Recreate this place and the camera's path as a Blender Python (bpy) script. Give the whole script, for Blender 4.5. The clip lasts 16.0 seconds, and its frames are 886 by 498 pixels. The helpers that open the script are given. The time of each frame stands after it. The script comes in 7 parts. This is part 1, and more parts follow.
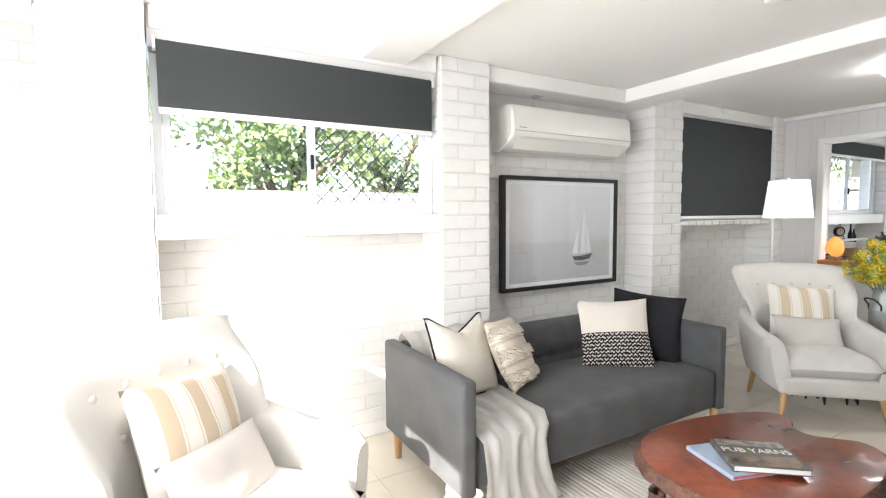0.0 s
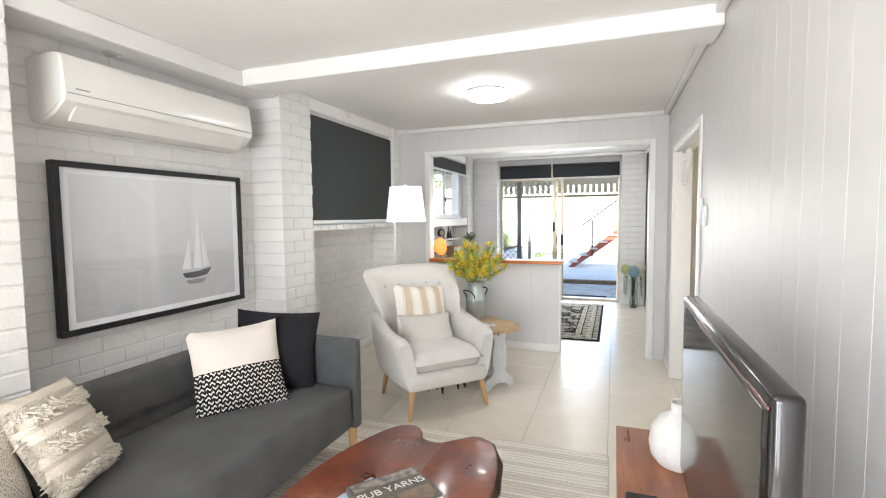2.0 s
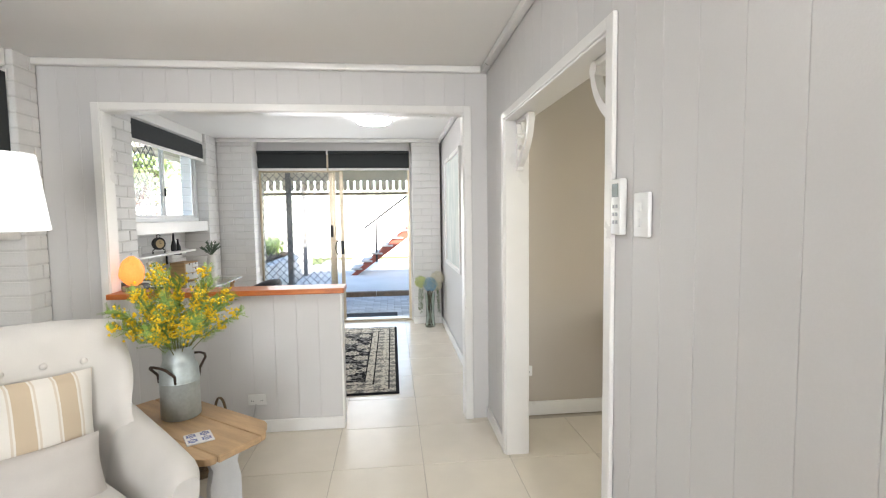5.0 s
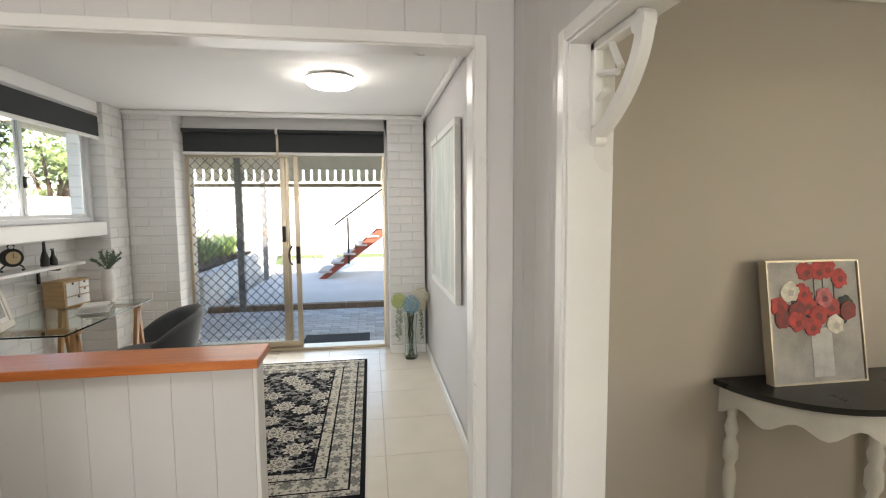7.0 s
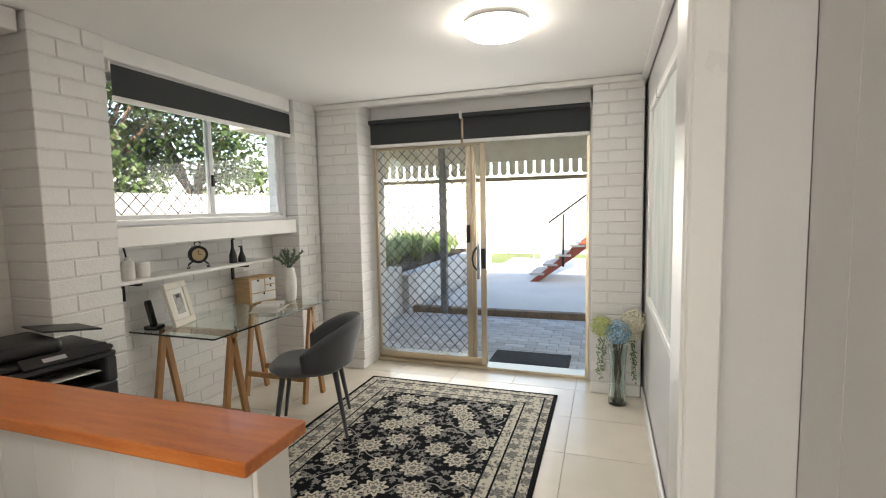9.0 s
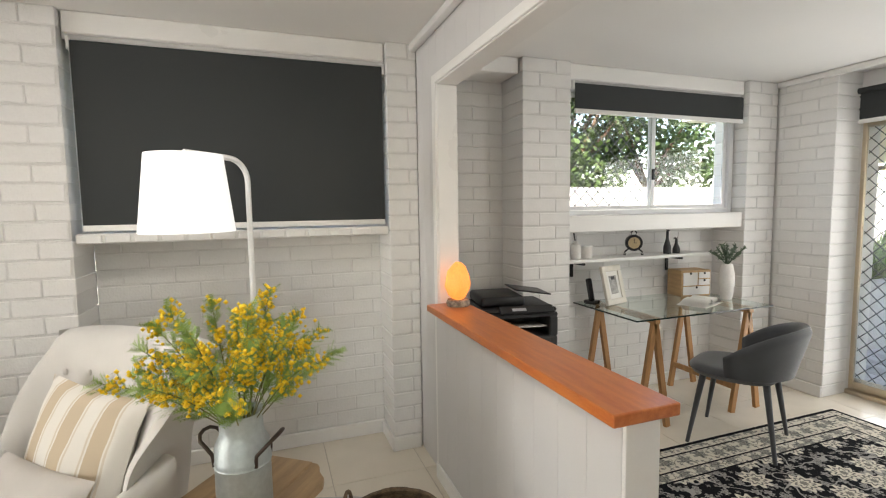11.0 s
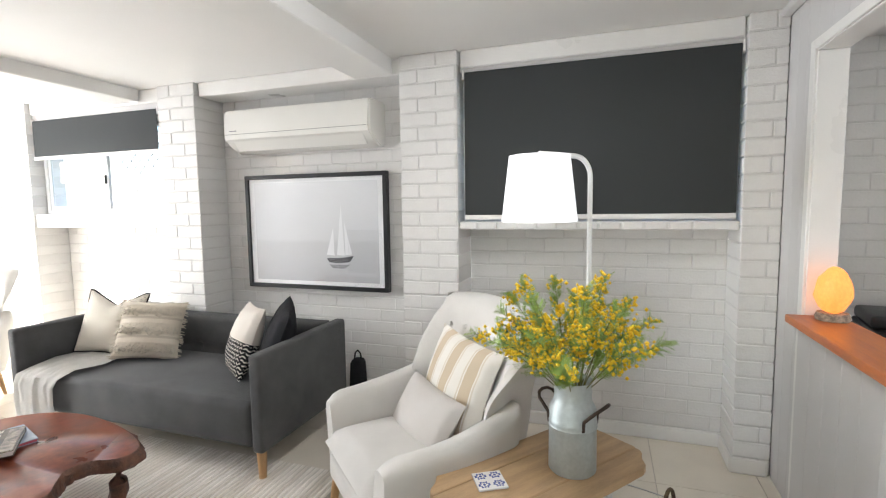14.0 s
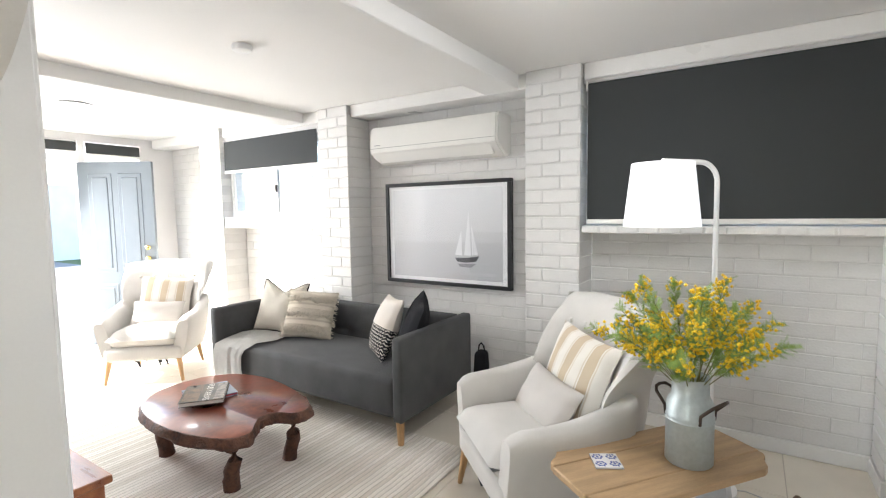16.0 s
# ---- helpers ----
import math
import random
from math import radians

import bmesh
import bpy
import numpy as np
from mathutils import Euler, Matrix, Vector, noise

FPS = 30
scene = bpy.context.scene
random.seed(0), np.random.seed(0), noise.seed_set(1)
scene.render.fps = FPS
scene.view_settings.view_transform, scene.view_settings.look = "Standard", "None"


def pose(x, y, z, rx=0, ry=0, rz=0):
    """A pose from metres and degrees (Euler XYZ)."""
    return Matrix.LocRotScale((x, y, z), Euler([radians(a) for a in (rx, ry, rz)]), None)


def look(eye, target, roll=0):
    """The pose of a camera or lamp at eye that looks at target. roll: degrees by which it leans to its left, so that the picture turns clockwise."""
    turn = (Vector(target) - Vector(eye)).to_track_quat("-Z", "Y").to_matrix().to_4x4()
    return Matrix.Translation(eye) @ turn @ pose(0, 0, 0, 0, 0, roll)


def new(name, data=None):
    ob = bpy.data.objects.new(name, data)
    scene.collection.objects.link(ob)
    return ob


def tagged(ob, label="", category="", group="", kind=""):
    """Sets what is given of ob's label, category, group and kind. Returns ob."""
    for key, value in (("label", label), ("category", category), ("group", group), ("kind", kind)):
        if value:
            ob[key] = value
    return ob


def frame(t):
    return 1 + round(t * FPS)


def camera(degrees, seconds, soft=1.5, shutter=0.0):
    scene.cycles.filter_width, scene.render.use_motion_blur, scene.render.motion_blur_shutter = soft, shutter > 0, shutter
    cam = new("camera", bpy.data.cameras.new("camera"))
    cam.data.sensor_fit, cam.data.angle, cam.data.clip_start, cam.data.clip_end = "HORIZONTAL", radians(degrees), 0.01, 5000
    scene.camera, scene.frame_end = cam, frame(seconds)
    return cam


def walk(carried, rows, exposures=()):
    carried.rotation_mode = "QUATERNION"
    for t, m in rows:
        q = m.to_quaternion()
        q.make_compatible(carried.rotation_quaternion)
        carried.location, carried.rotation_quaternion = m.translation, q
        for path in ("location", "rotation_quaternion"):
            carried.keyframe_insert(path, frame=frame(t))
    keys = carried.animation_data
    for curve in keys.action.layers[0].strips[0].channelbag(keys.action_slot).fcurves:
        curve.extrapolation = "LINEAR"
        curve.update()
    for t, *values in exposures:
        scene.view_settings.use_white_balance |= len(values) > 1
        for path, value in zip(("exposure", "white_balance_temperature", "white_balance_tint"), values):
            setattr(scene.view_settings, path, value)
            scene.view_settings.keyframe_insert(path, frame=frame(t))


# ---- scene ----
cam = camera(85.7, 16.0, 1.15)
PATH = [
    (0, (2.239, 1.18, 1.411), (3.234, 2.91, 1.273), -0.5),
    (0.5, (2.345, 1.259, 1.43), (3.683, 2.739, 1.289), -0.3),
    (1, (2.447, 1.346, 1.421), (4.079, 2.494, 1.289), -0.4),
    (1.5, (2.601, 1.41, 1.411), (4.392, 2.289, 1.28), -0.6),
    (2, (2.81, 1.454, 1.412), (4.688, 2.128, 1.277), -0.6),
    (2.5, (3.038, 1.539, 1.412), (4.979, 2.001, 1.278), -0.6),
    (3, (3.302, 1.59, 1.419), (5.283, 1.828, 1.285), -0.6),
    (3.5, (3.606, 1.595, 1.421), (5.599, 1.677, 1.285), -0.8),
    (4, (3.917, 1.641, 1.413), (5.912, 1.614, 1.275), -0.8),
    (4.5, (4.235, 1.634, 1.411), (6.226, 1.499, 1.273), -0.7),
    (4.7, (4.376, 1.63, 1.409), (6.364, 1.459, 1.273), -0.7),
    (6.8, (5.897, 1.571, 1.475), (7.866, 1.266, 1.301), -0.7),
    (7, (5.978, 1.537, 1.487), (7.948, 1.239, 1.312), -0.4),
    (7.5, (6.29, 1.468, 1.492), (8.269, 1.242, 1.307), -0.3),
    (8, (6.619, 1.41, 1.475), (8.611, 1.39, 1.294), -0.5),
    (8.5, (6.883, 1.356, 1.478), (8.857, 1.616, 1.295), -0.6),
    (9, (6.978, 1.258, 1.459), (8.864, 1.902, 1.286), -1.1),
    (9.5, (6.924, 1.163, 1.458), (8.641, 2.176, 1.295), -1.2),
    (10, (6.905, 1.078, 1.449), (8.327, 2.476, 1.298), -1.3),
    (10.2, (6.911, 1.093, 1.445), (8.193, 2.621, 1.293), -1.2),
    (12.3, (7.038, 0.937, 1.465), (6.916, 2.925, 1.278), -0.8),
    (12.5, (7.024, 0.935, 1.461), (6.825, 2.916, 1.276), -0.8),
    (13, (6.994, 0.923, 1.458), (6.621, 2.88, 1.273), -0.8),
    (13.5, (6.975, 0.916, 1.455), (6.453, 2.838, 1.273), -0.8),
    (14, (6.961, 0.916, 1.448), (6.317, 2.801, 1.27), -0.8),
    (14.5, (6.962, 0.912, 1.447), (6.23, 2.765, 1.27), -0.7),
    (15, (6.956, 0.901, 1.451), (6.168, 2.73, 1.276), -0.6),
    (15.5, (6.963, 0.843, 1.447), (6.056, 2.618, 1.277), -0.7),
    (16, (7.031, 0.655, 1.464), (5.950, 2.330, 1.303), -0.9),
]
EXPOSURES = [(0.0, 2.42, 6300, 10), (1.5, 2.52, 6350, 10), (4.7, 2.5, 6450, 10), (7.0, 2.12, 6950, 10), (8.5, 2.07, 7200, 10), (10.2, 2.25, 7200, 10), (12.3, 2.52, 6300, 10), (16.0, 2.57, 6280, 10)]
SKY, SUN, W_FRONT, W_HALL, W_PATIO, LAMP, SHADE, SALT = 0.15, 4.5, 16.5, 4.5, 4.4, 7.0, 0.12, 0.22
walk(cam, [(t, look(eye, target, roll)) for t, eye, target, roll in PATH], EXPOSURES)

# ---- world, sun, large lights ----
SUN_DIR = Vector((2.68, 1.82, -1.75)).normalized()
world = bpy.data.worlds.new("world")
scene.world = world
world.use_nodes = True
wn = world.node_tree.nodes
sky = wn.new("ShaderNodeTexSky")
sky.sky_type = "NISHITA"
sky.sun_disc = False
sky.sun_elevation = math.asin(-SUN_DIR.z)
sky.sun_rotation = math.atan2(-SUN_DIR.x, -SUN_DIR.y)
wn["Background"].inputs["Strength"].default_value = SKY
world.node_tree.links.new(sky.outputs[0], wn["Background"].inputs["Color"])
sun = new("sun", bpy.data.lights.new("sun", "SUN"))
sun.data.energy, sun.data.angle, sun.data.color = SUN, radians(0.5), (1.0, 0.95, 0.87)
sun.matrix_world = look((0, 0, 0), SUN_DIR)


def opening_light(name, place, target, w, h, watts, color=(1, 1, 1)):
    lamp = new(name, bpy.data.lights.new(name, "AREA"))
    lamp.data.shape, lamp.data.size, lamp.data.size_y = "RECTANGLE", w, h
    lamp.data.energy, lamp.data.color = watts, color
    lamp.matrix_world = look(place, target)
    return lamp


opening_light("front_door_daylight", (0.56, 2.28, 1.05), (5, 2.28, -0.5), 0.6, 1.95, W_FRONT, (0.98, 0.99, 1.0))
# added fill lamp at an invented opening in the unseen hall wall
opening_light("hall_window_daylight", (6.0, -1.84, 1.5), (6.0, 3, 0.8), 1.5, 1.15, W_HALL, (1.0, 0.95, 0.87))
opening_light("glass_door_daylight", (10.985, 2.42, 1.04), (5, 2.42, 1.04), 1.5, 1.9, W_PATIO, (0.97, 0.98, 1.0))
# added fill lamp in the made-up gap of the front wall
opening_light("front_sidelight_daylight", (0.62, 1.38, 1.05), (5, 1.38, -0.5), 0.6, 1.9, W_FRONT * 0.6, (0.98, 0.99, 1.0))

# ---- helpers for meshes and materials ----
MATS = {}


def mat(name, col, rough=0.6, metal=0.0, var=0.08, scale=6.0, bump=0.06, fine=180.0, col2=None, rand=0.0, stretch=(1, 1, 1), coat=0.0, sheen=0.0, detail=6.0, spec=0.5):
    """A painted, woven or natural surface: broad stains, fine grain, relief."""
    if name in MATS:
        return MATS[name]
    m = bpy.data.materials.new(name)
    m.use_nodes = True
    nt = m.node_tree
    b = nt.nodes["Principled BSDF"]
    tc = nt.nodes.new("ShaderNodeTexCoord")
    mp = nt.nodes.new("ShaderNodeMapping")
    mp.inputs["Scale"].default_value = stretch
    nt.links.new(tc.outputs["Object"], mp.inputs["Vector"])
    n1 = nt.nodes.new("ShaderNodeTexNoise")
    n1.inputs["Scale"].default_value, n1.inputs["Detail"].default_value = scale, detail
    n2 = nt.nodes.new("ShaderNodeTexNoise")
    n2.inputs["Scale"].default_value, n2.inputs["Detail"].default_value = fine, 3
    for n in (n1, n2):
        nt.links.new(mp.outputs[0], n.inputs["Vector"])
    c2 = col2 or tuple(c * (1 - 2.2 * var) for c in col)
    ramp = nt.nodes.new("ShaderNodeValToRGB")
    ramp.color_ramp.elements[0].position, ramp.color_ramp.elements[1].position = 0.34, 0.66
    ramp.color_ramp.elements[0].color, ramp.color_ramp.elements[1].color = (*c2, 1), (*col, 1)
    add = nt.nodes.new("ShaderNodeMath")
    add.operation = "MULTIPLY_ADD"
    add.inputs[1].default_value = 0.35
    nt.links.new(n2.outputs["Fac"], add.inputs[0])
    sub = nt.nodes.new("ShaderNodeMath")
    sub.operation = "MULTIPLY_ADD"
    sub.inputs[1].default_value, sub.inputs[2].default_value = 0.8, -0.08
    nt.links.new(n1.outputs["Fac"], sub.inputs[0])
    nt.links.new(sub.outputs[0], add.inputs[2])
    nt.links.new(add.outputs[0], ramp.inputs[0])
    out = ramp.outputs[0]
    if rand:
        info = nt.nodes.new("ShaderNodeObjectInfo")
        mr = nt.nodes.new("ShaderNodeMapRange")
        mr.inputs["To Min"].default_value, mr.inputs["To Max"].default_value = 1 - rand, 1 + rand
        nt.links.new(info.outputs["Random"], mr.inputs["Value"])
        hsv = nt.nodes.new("ShaderNodeHueSaturation")
        nt.links.new(mr.outputs[0], hsv.inputs["Value"])
        nt.links.new(out, hsv.inputs["Color"])
        out = hsv.outputs[0]
    nt.links.new(out, b.inputs["Base Color"])
    rr = nt.nodes.new("ShaderNodeMapRange")
    rr.inputs["To Min"].default_value, rr.inputs["To Max"].default_value = max(rough - 0.08, 0.02), min(rough + 0.08, 1)
    nt.links.new(n1.outputs["Fac"], rr.inputs["Value"])
    nt.links.new(rr.outputs[0], b.inputs["Roughness"])
    b.inputs["Metallic"].default_value = metal
    b.inputs["Coat Weight"].default_value = coat
    b.inputs["Sheen Weight"].default_value = sheen
    b.inputs["Specular IOR Level"].default_value = spec
    if bump:
        bp = nt.nodes.new("ShaderNodeBump")
        bp.inputs["Strength"].default_value, bp.inputs["Distance"].default_value = bump, 0.01
        nt.links.new(n2.outputs["Fac"], bp.inputs["Height"])
        nt.links.new(bp.outputs[0], b.inputs["Normal"])
    MATS[name] = m
    return m


def emitter(name, col, strength):
    m = bpy.data.materials.new(name)
    m.use_nodes = True
    b = m.node_tree.nodes["Principled BSDF"]
    b.inputs["Base Color"].default_value = (0.8, 0.8, 0.8, 1)
    b.inputs["Emission Color"].default_value = (*col, 1)
    b.inputs["Emission Strength"].default_value = strength
    return m


def glassy(name, col=(1, 1, 1), rough=0.0, ior=1.45):
    m = bpy.data.materials.new(name)
    m.use_nodes = True
    b = m.node_tree.nodes["Principled BSDF"]
    b.inputs["Base Color"].default_value = (*col, 1)
    b.inputs["Transmission Weight"].default_value = 1
    b.inputs["Roughness"].default_value = rough
    b.inputs["IOR"].default_value = ior
    return m


def bx(bm, x0, x1, y0, y1, z0, z1, bev=0.0, seg=1):
    m = Matrix.Translation(((x0 + x1) / 2, (y0 + y1) / 2, (z0 + z1) / 2)) @ Matrix.Diagonal((x1 - x0, y1 - y0, z1 - z0, 1))
    vs = bmesh.ops.create_cube(bm, size=1, matrix=m)["verts"]
    if bev:
        es = list({e for v in vs for e in v.link_edges})
        bmesh.ops.bevel(bm, geom=es, offset=bev, segments=seg, affect="EDGES", profile=0.5)
    return vs


def cyl(bm, p0, p1, r0, r1=None, seg=14):
    """A rod or cone between two points."""
    p0, p1 = Vector(p0), Vector(p1)
    d = p1 - p0
    m = Matrix.Translation((p0 + p1) / 2) @ d.to_track_quat("Z", "Y").to_matrix().to_4x4()
    return bmesh.ops.create_cone(bm, cap_ends=True, segments=seg, radius1=r0, radius2=r0 if r1 is None else r1, depth=d.length, matrix=m)["verts"]


def lathe(bm, prof, seg=28, at=(0, 0, 0)):
    """A turned body; prof holds (radius, height) from the bottom up."""
    rings = []
    for r, z in prof:
        if r < 1e-5:
            rings.append([bm.verts.new((at[0], at[1], at[2] + z))])
        else:
            rings.append([bm.verts.new((at[0] + r * math.cos(2 * math.pi * i / seg), at[1] + r * math.sin(2 * math.pi * i / seg), at[2] + z)) for i in range(seg)])
    for a, b in zip(rings, rings[1:]):
        for i in range(seg):
            j = (i + 1) % seg
            if len(a) == 1 and len(b) > 1:
                bm.faces.new((a[0], b[j], b[i]))
            elif len(b) == 1 and len(a) > 1:
                bm.faces.new((a[i], a[j], b[0]))
            elif len(a) > 1:
                bm.faces.new((a[i], a[j], b[j], b[i]))


def tube(bm, pts, r, seg=8, r_end=None, flat=1.0):
    """A round bar swept along points."""
    pts = [Vector(p) for p in pts]
    rings, n = [], len(pts)
    up = Vector((0, 0, 1))
    for i, p in enumerate(pts):
        d = (pts[min(i + 1, n - 1)] - pts[max(i - 1, 0)]).normalized()
        a = d.cross(up)
        if a.length < 1e-3:
            a = d.cross(Vector((0, 1, 0)))
        a.normalize()
        c = d.cross(a)
        rr = r if r_end is None else r + (r_end - r) * i / (n - 1)
        rings.append([bm.verts.new(p + rr * (a * math.cos(2 * math.pi * k / seg) + c * flat * math.sin(2 * math.pi * k / seg))) for k in range(seg)])
    for a, b in zip(rings, rings[1:]):
        for k in range(seg):
            bm.faces.new((a[k], a[(k + 1) % seg], b[(k + 1) % seg], b[k]))
    bm.faces.new(rings[0][::-1])
    bm.faces.new(rings[-1])


def prism(bm, outline, z0, z1):
    """A flat plate of any outline, counter-clockwise in x and y."""
    lo = [bm.verts.new((x, y, z0)) for x, y in outline]
    hi = [bm.verts.new((x, y, z1)) for x, y in outline]
    n = len(outline)
    bm.faces.new(hi)
    bm.faces.new(lo[::-1])
    for i in range(n):
        j = (i + 1) % n
        bm.faces.new((lo[i], lo[j], hi[j], hi[i]))


def mesh_of(name, bm, m, smooth=False):
    bmesh.ops.recalc_face_normals(bm, faces=bm.faces)
    me = bpy.data.meshes.new(name)
    bm.to_mesh(me)
    bm.free()
    for k in (m if isinstance(m, (list, tuple)) else [m]):
        me.materials.append(k)
    if smooth:
        me.polygons.foreach_set("use_smooth", [True] * len(me.polygons))
        me.set_sharp_from_angle(angle=radians(smooth if smooth > 1 else 40))
    return me


def part(name, bm, m, parent=None, label="", smooth=False, place=None):
    """One mesh object; under a thing, or on its own."""
    ob = new(name, mesh_of(name, bm, m, smooth) if isinstance(bm, bmesh.types.BMesh) else bm)
    ob.parent = parent
    if place is not None:
        ob.matrix_basis = place
    return tagged(ob, label=label)


def thing(name, place, label, category, group=""):
    ob = new(name)
    ob.empty_display_size = 0.1
    ob.matrix_basis = place
    return tagged(ob, label, category, group)


def structure(name, bm, m, label, category, smooth=False):
    return tagged(part(name, bm, m, None, label, smooth), category=category, kind="structure")


B = bmesh.new

# ---- materials ----
brick_paint = mat("brick_paint", (0.75, 0.74, 0.725), 0.5, var=0.035, scale=3, bump=0.25, fine=90, rand=0.025)
mortar_paint = mat("mortar_paint", (0.70, 0.69, 0.675), 0.6, var=0.04, scale=8, bump=0.3, fine=120)
wall_paint = mat("wall_paint", (0.635, 0.625, 0.62), 0.42, var=0.02, scale=1.5, bump=0.04, fine=220, rand=0.008)
trim_white = mat("trim_white", (0.82, 0.81, 0.79), 0.3, var=0.02, scale=4, bump=0.02)
ceiling_white = mat("ceiling_white", (0.87, 0.86, 0.84), 0.7, var=0.02, scale=0.8, bump=0.03)
beige_wall = mat("beige_wall", (0.50, 0.455, 0.40), 0.6, var=0.02, scale=1.2, bump=0.05)
tile_mat = mat("cream_tile", (0.74, 0.68, 0.58), 0.22, var=0.03, scale=5, bump=0.01, rand=0.015)
grout_mat = mat("grout", (0.50, 0.45, 0.39), 0.9, var=0.06, scale=20)
blind_mat = mat("charcoal_blind", (0.030, 0.034, 0.035), 0.75, var=0.04, scale=3, bump=0.1, fine=600)
alu_mat = mat("bronze_aluminium", (0.62, 0.53, 0.40), 0.35, metal=0.75, var=0.03, scale=5, bump=0.01)
alu_white = mat("white_aluminium", (0.80, 0.81, 0.82), 0.35, var=0.02, bump=0.01)
black_metal = mat("black_metal", (0.025, 0.026, 0.028), 0.4, metal=0.4, var=0.1, bump=0.02)
grille_mat = mat("grey_grille", (0.10, 0.105, 0.115), 0.45, metal=0.5, var=0.05, bump=0.0)
pane_mat = glassy("window_glass")

# ---- rooms: y 0.98 is the boarded wall, y 4.02 the brick wall with piers ----
CEIL, YR, YP, YW, XF, XO, XG = 2.385, 0.98, 3.742, 4.02, 0.72, 7.80, 11.09
COURSE, BRICK = 0.0883, 0.244


BRICKS = {}


def brick_mesh(w, d, h):
    key = (round(w, 3), round(d, 3), round(h, 3))
    if key not in BRICKS:
        bm = B()
        bx(bm, -w / 2, w / 2, -d / 2, d / 2, -h / 2, h / 2, 0.004)
        BRICKS[key] = mesh_of("brick", bm, brick_paint)
    return BRICKS[key]


def lay_bricks(parent, u0, u1, z0, z1, face, depth, axis, sign, phase, bed=0.0045, perp=0.0025):
    """Courses of bricks on one face. axis: the way the wall runs; sign: which way along the other axis it looks."""
    rng = random.Random(int(u0 * 100 + face * 10))
    k0 = int(round(z0 / COURSE))
    for k in range(k0, int(math.ceil((z1 - 0.01) / COURSE))):
        zb, zt = k * COURSE + bed, min((k + 1) * COURSE - bed, z1)
        if zt - zb < 0.02:
            continue
        u = u0 - (BRICK / 2 if (k + phase) % 2 else 0)
        while u < u1 - 0.02:
            a, b = max(u, u0) + (perp if u > u0 else 0), min(u + BRICK, u1) - perp
            if b - a > 0.025:
                c, w = (a + b) / 2, b - a
                out = face - sign * depth / 2 + rng.uniform(-0.001, 0.001)
                ob = new("brick", brick_mesh(w, depth, zt - zb) if axis == "x" else brick_mesh(depth, w, zt - zb))
                ob.location = (c, out, (zb + zt) / 2) if axis == "x" else (out, c, (zb + zt) / 2)
                ob.parent = parent
            u += BRICK


PIERS = []
WALLS = []


def pier(x0, x1, top=CEIL, y0=YP, y1=YW + 0.02):
    bm = B()
    bx(bm, x0 + 0.006, x1 - 0.006, y0 + 0.006, y1, 0, top)
    ob = structure("brick_pier", bm, mortar_paint, "white painted brick pier with recessed joints", "pier")
    PIERS.append((ob, x0, x1, top, y0, y1))


def brick_bay(x0, x1, z1, y=YW):
    bm = B()
    bx(bm, x0, x1, y + 0.0035, y + 0.11, 0, z1)
    ob = structure("wall_north", bm, mortar_paint, "white painted brick wall between piers", "wall")
    WALLS.append((ob, x0, x1, z1, y))


for a, b in ((1.80, 2.19), (3.71, 4.07), (5.72, 6.10), (7.622, 7.80), (8.49, 8.85), (10.45, 10.765)):
    pier(a, b)
for a, b, z in ((XF, 1.80, CEIL), (2.19, 3.71, 1.30), (4.07, 5.72, CEIL), (6.10, 7.622, 1.30), (7.90, 8.49, CEIL), (8.85, 10.45, 1.30), (10.765, 11.3, CEIL)):
    brick_bay(a, b, z)


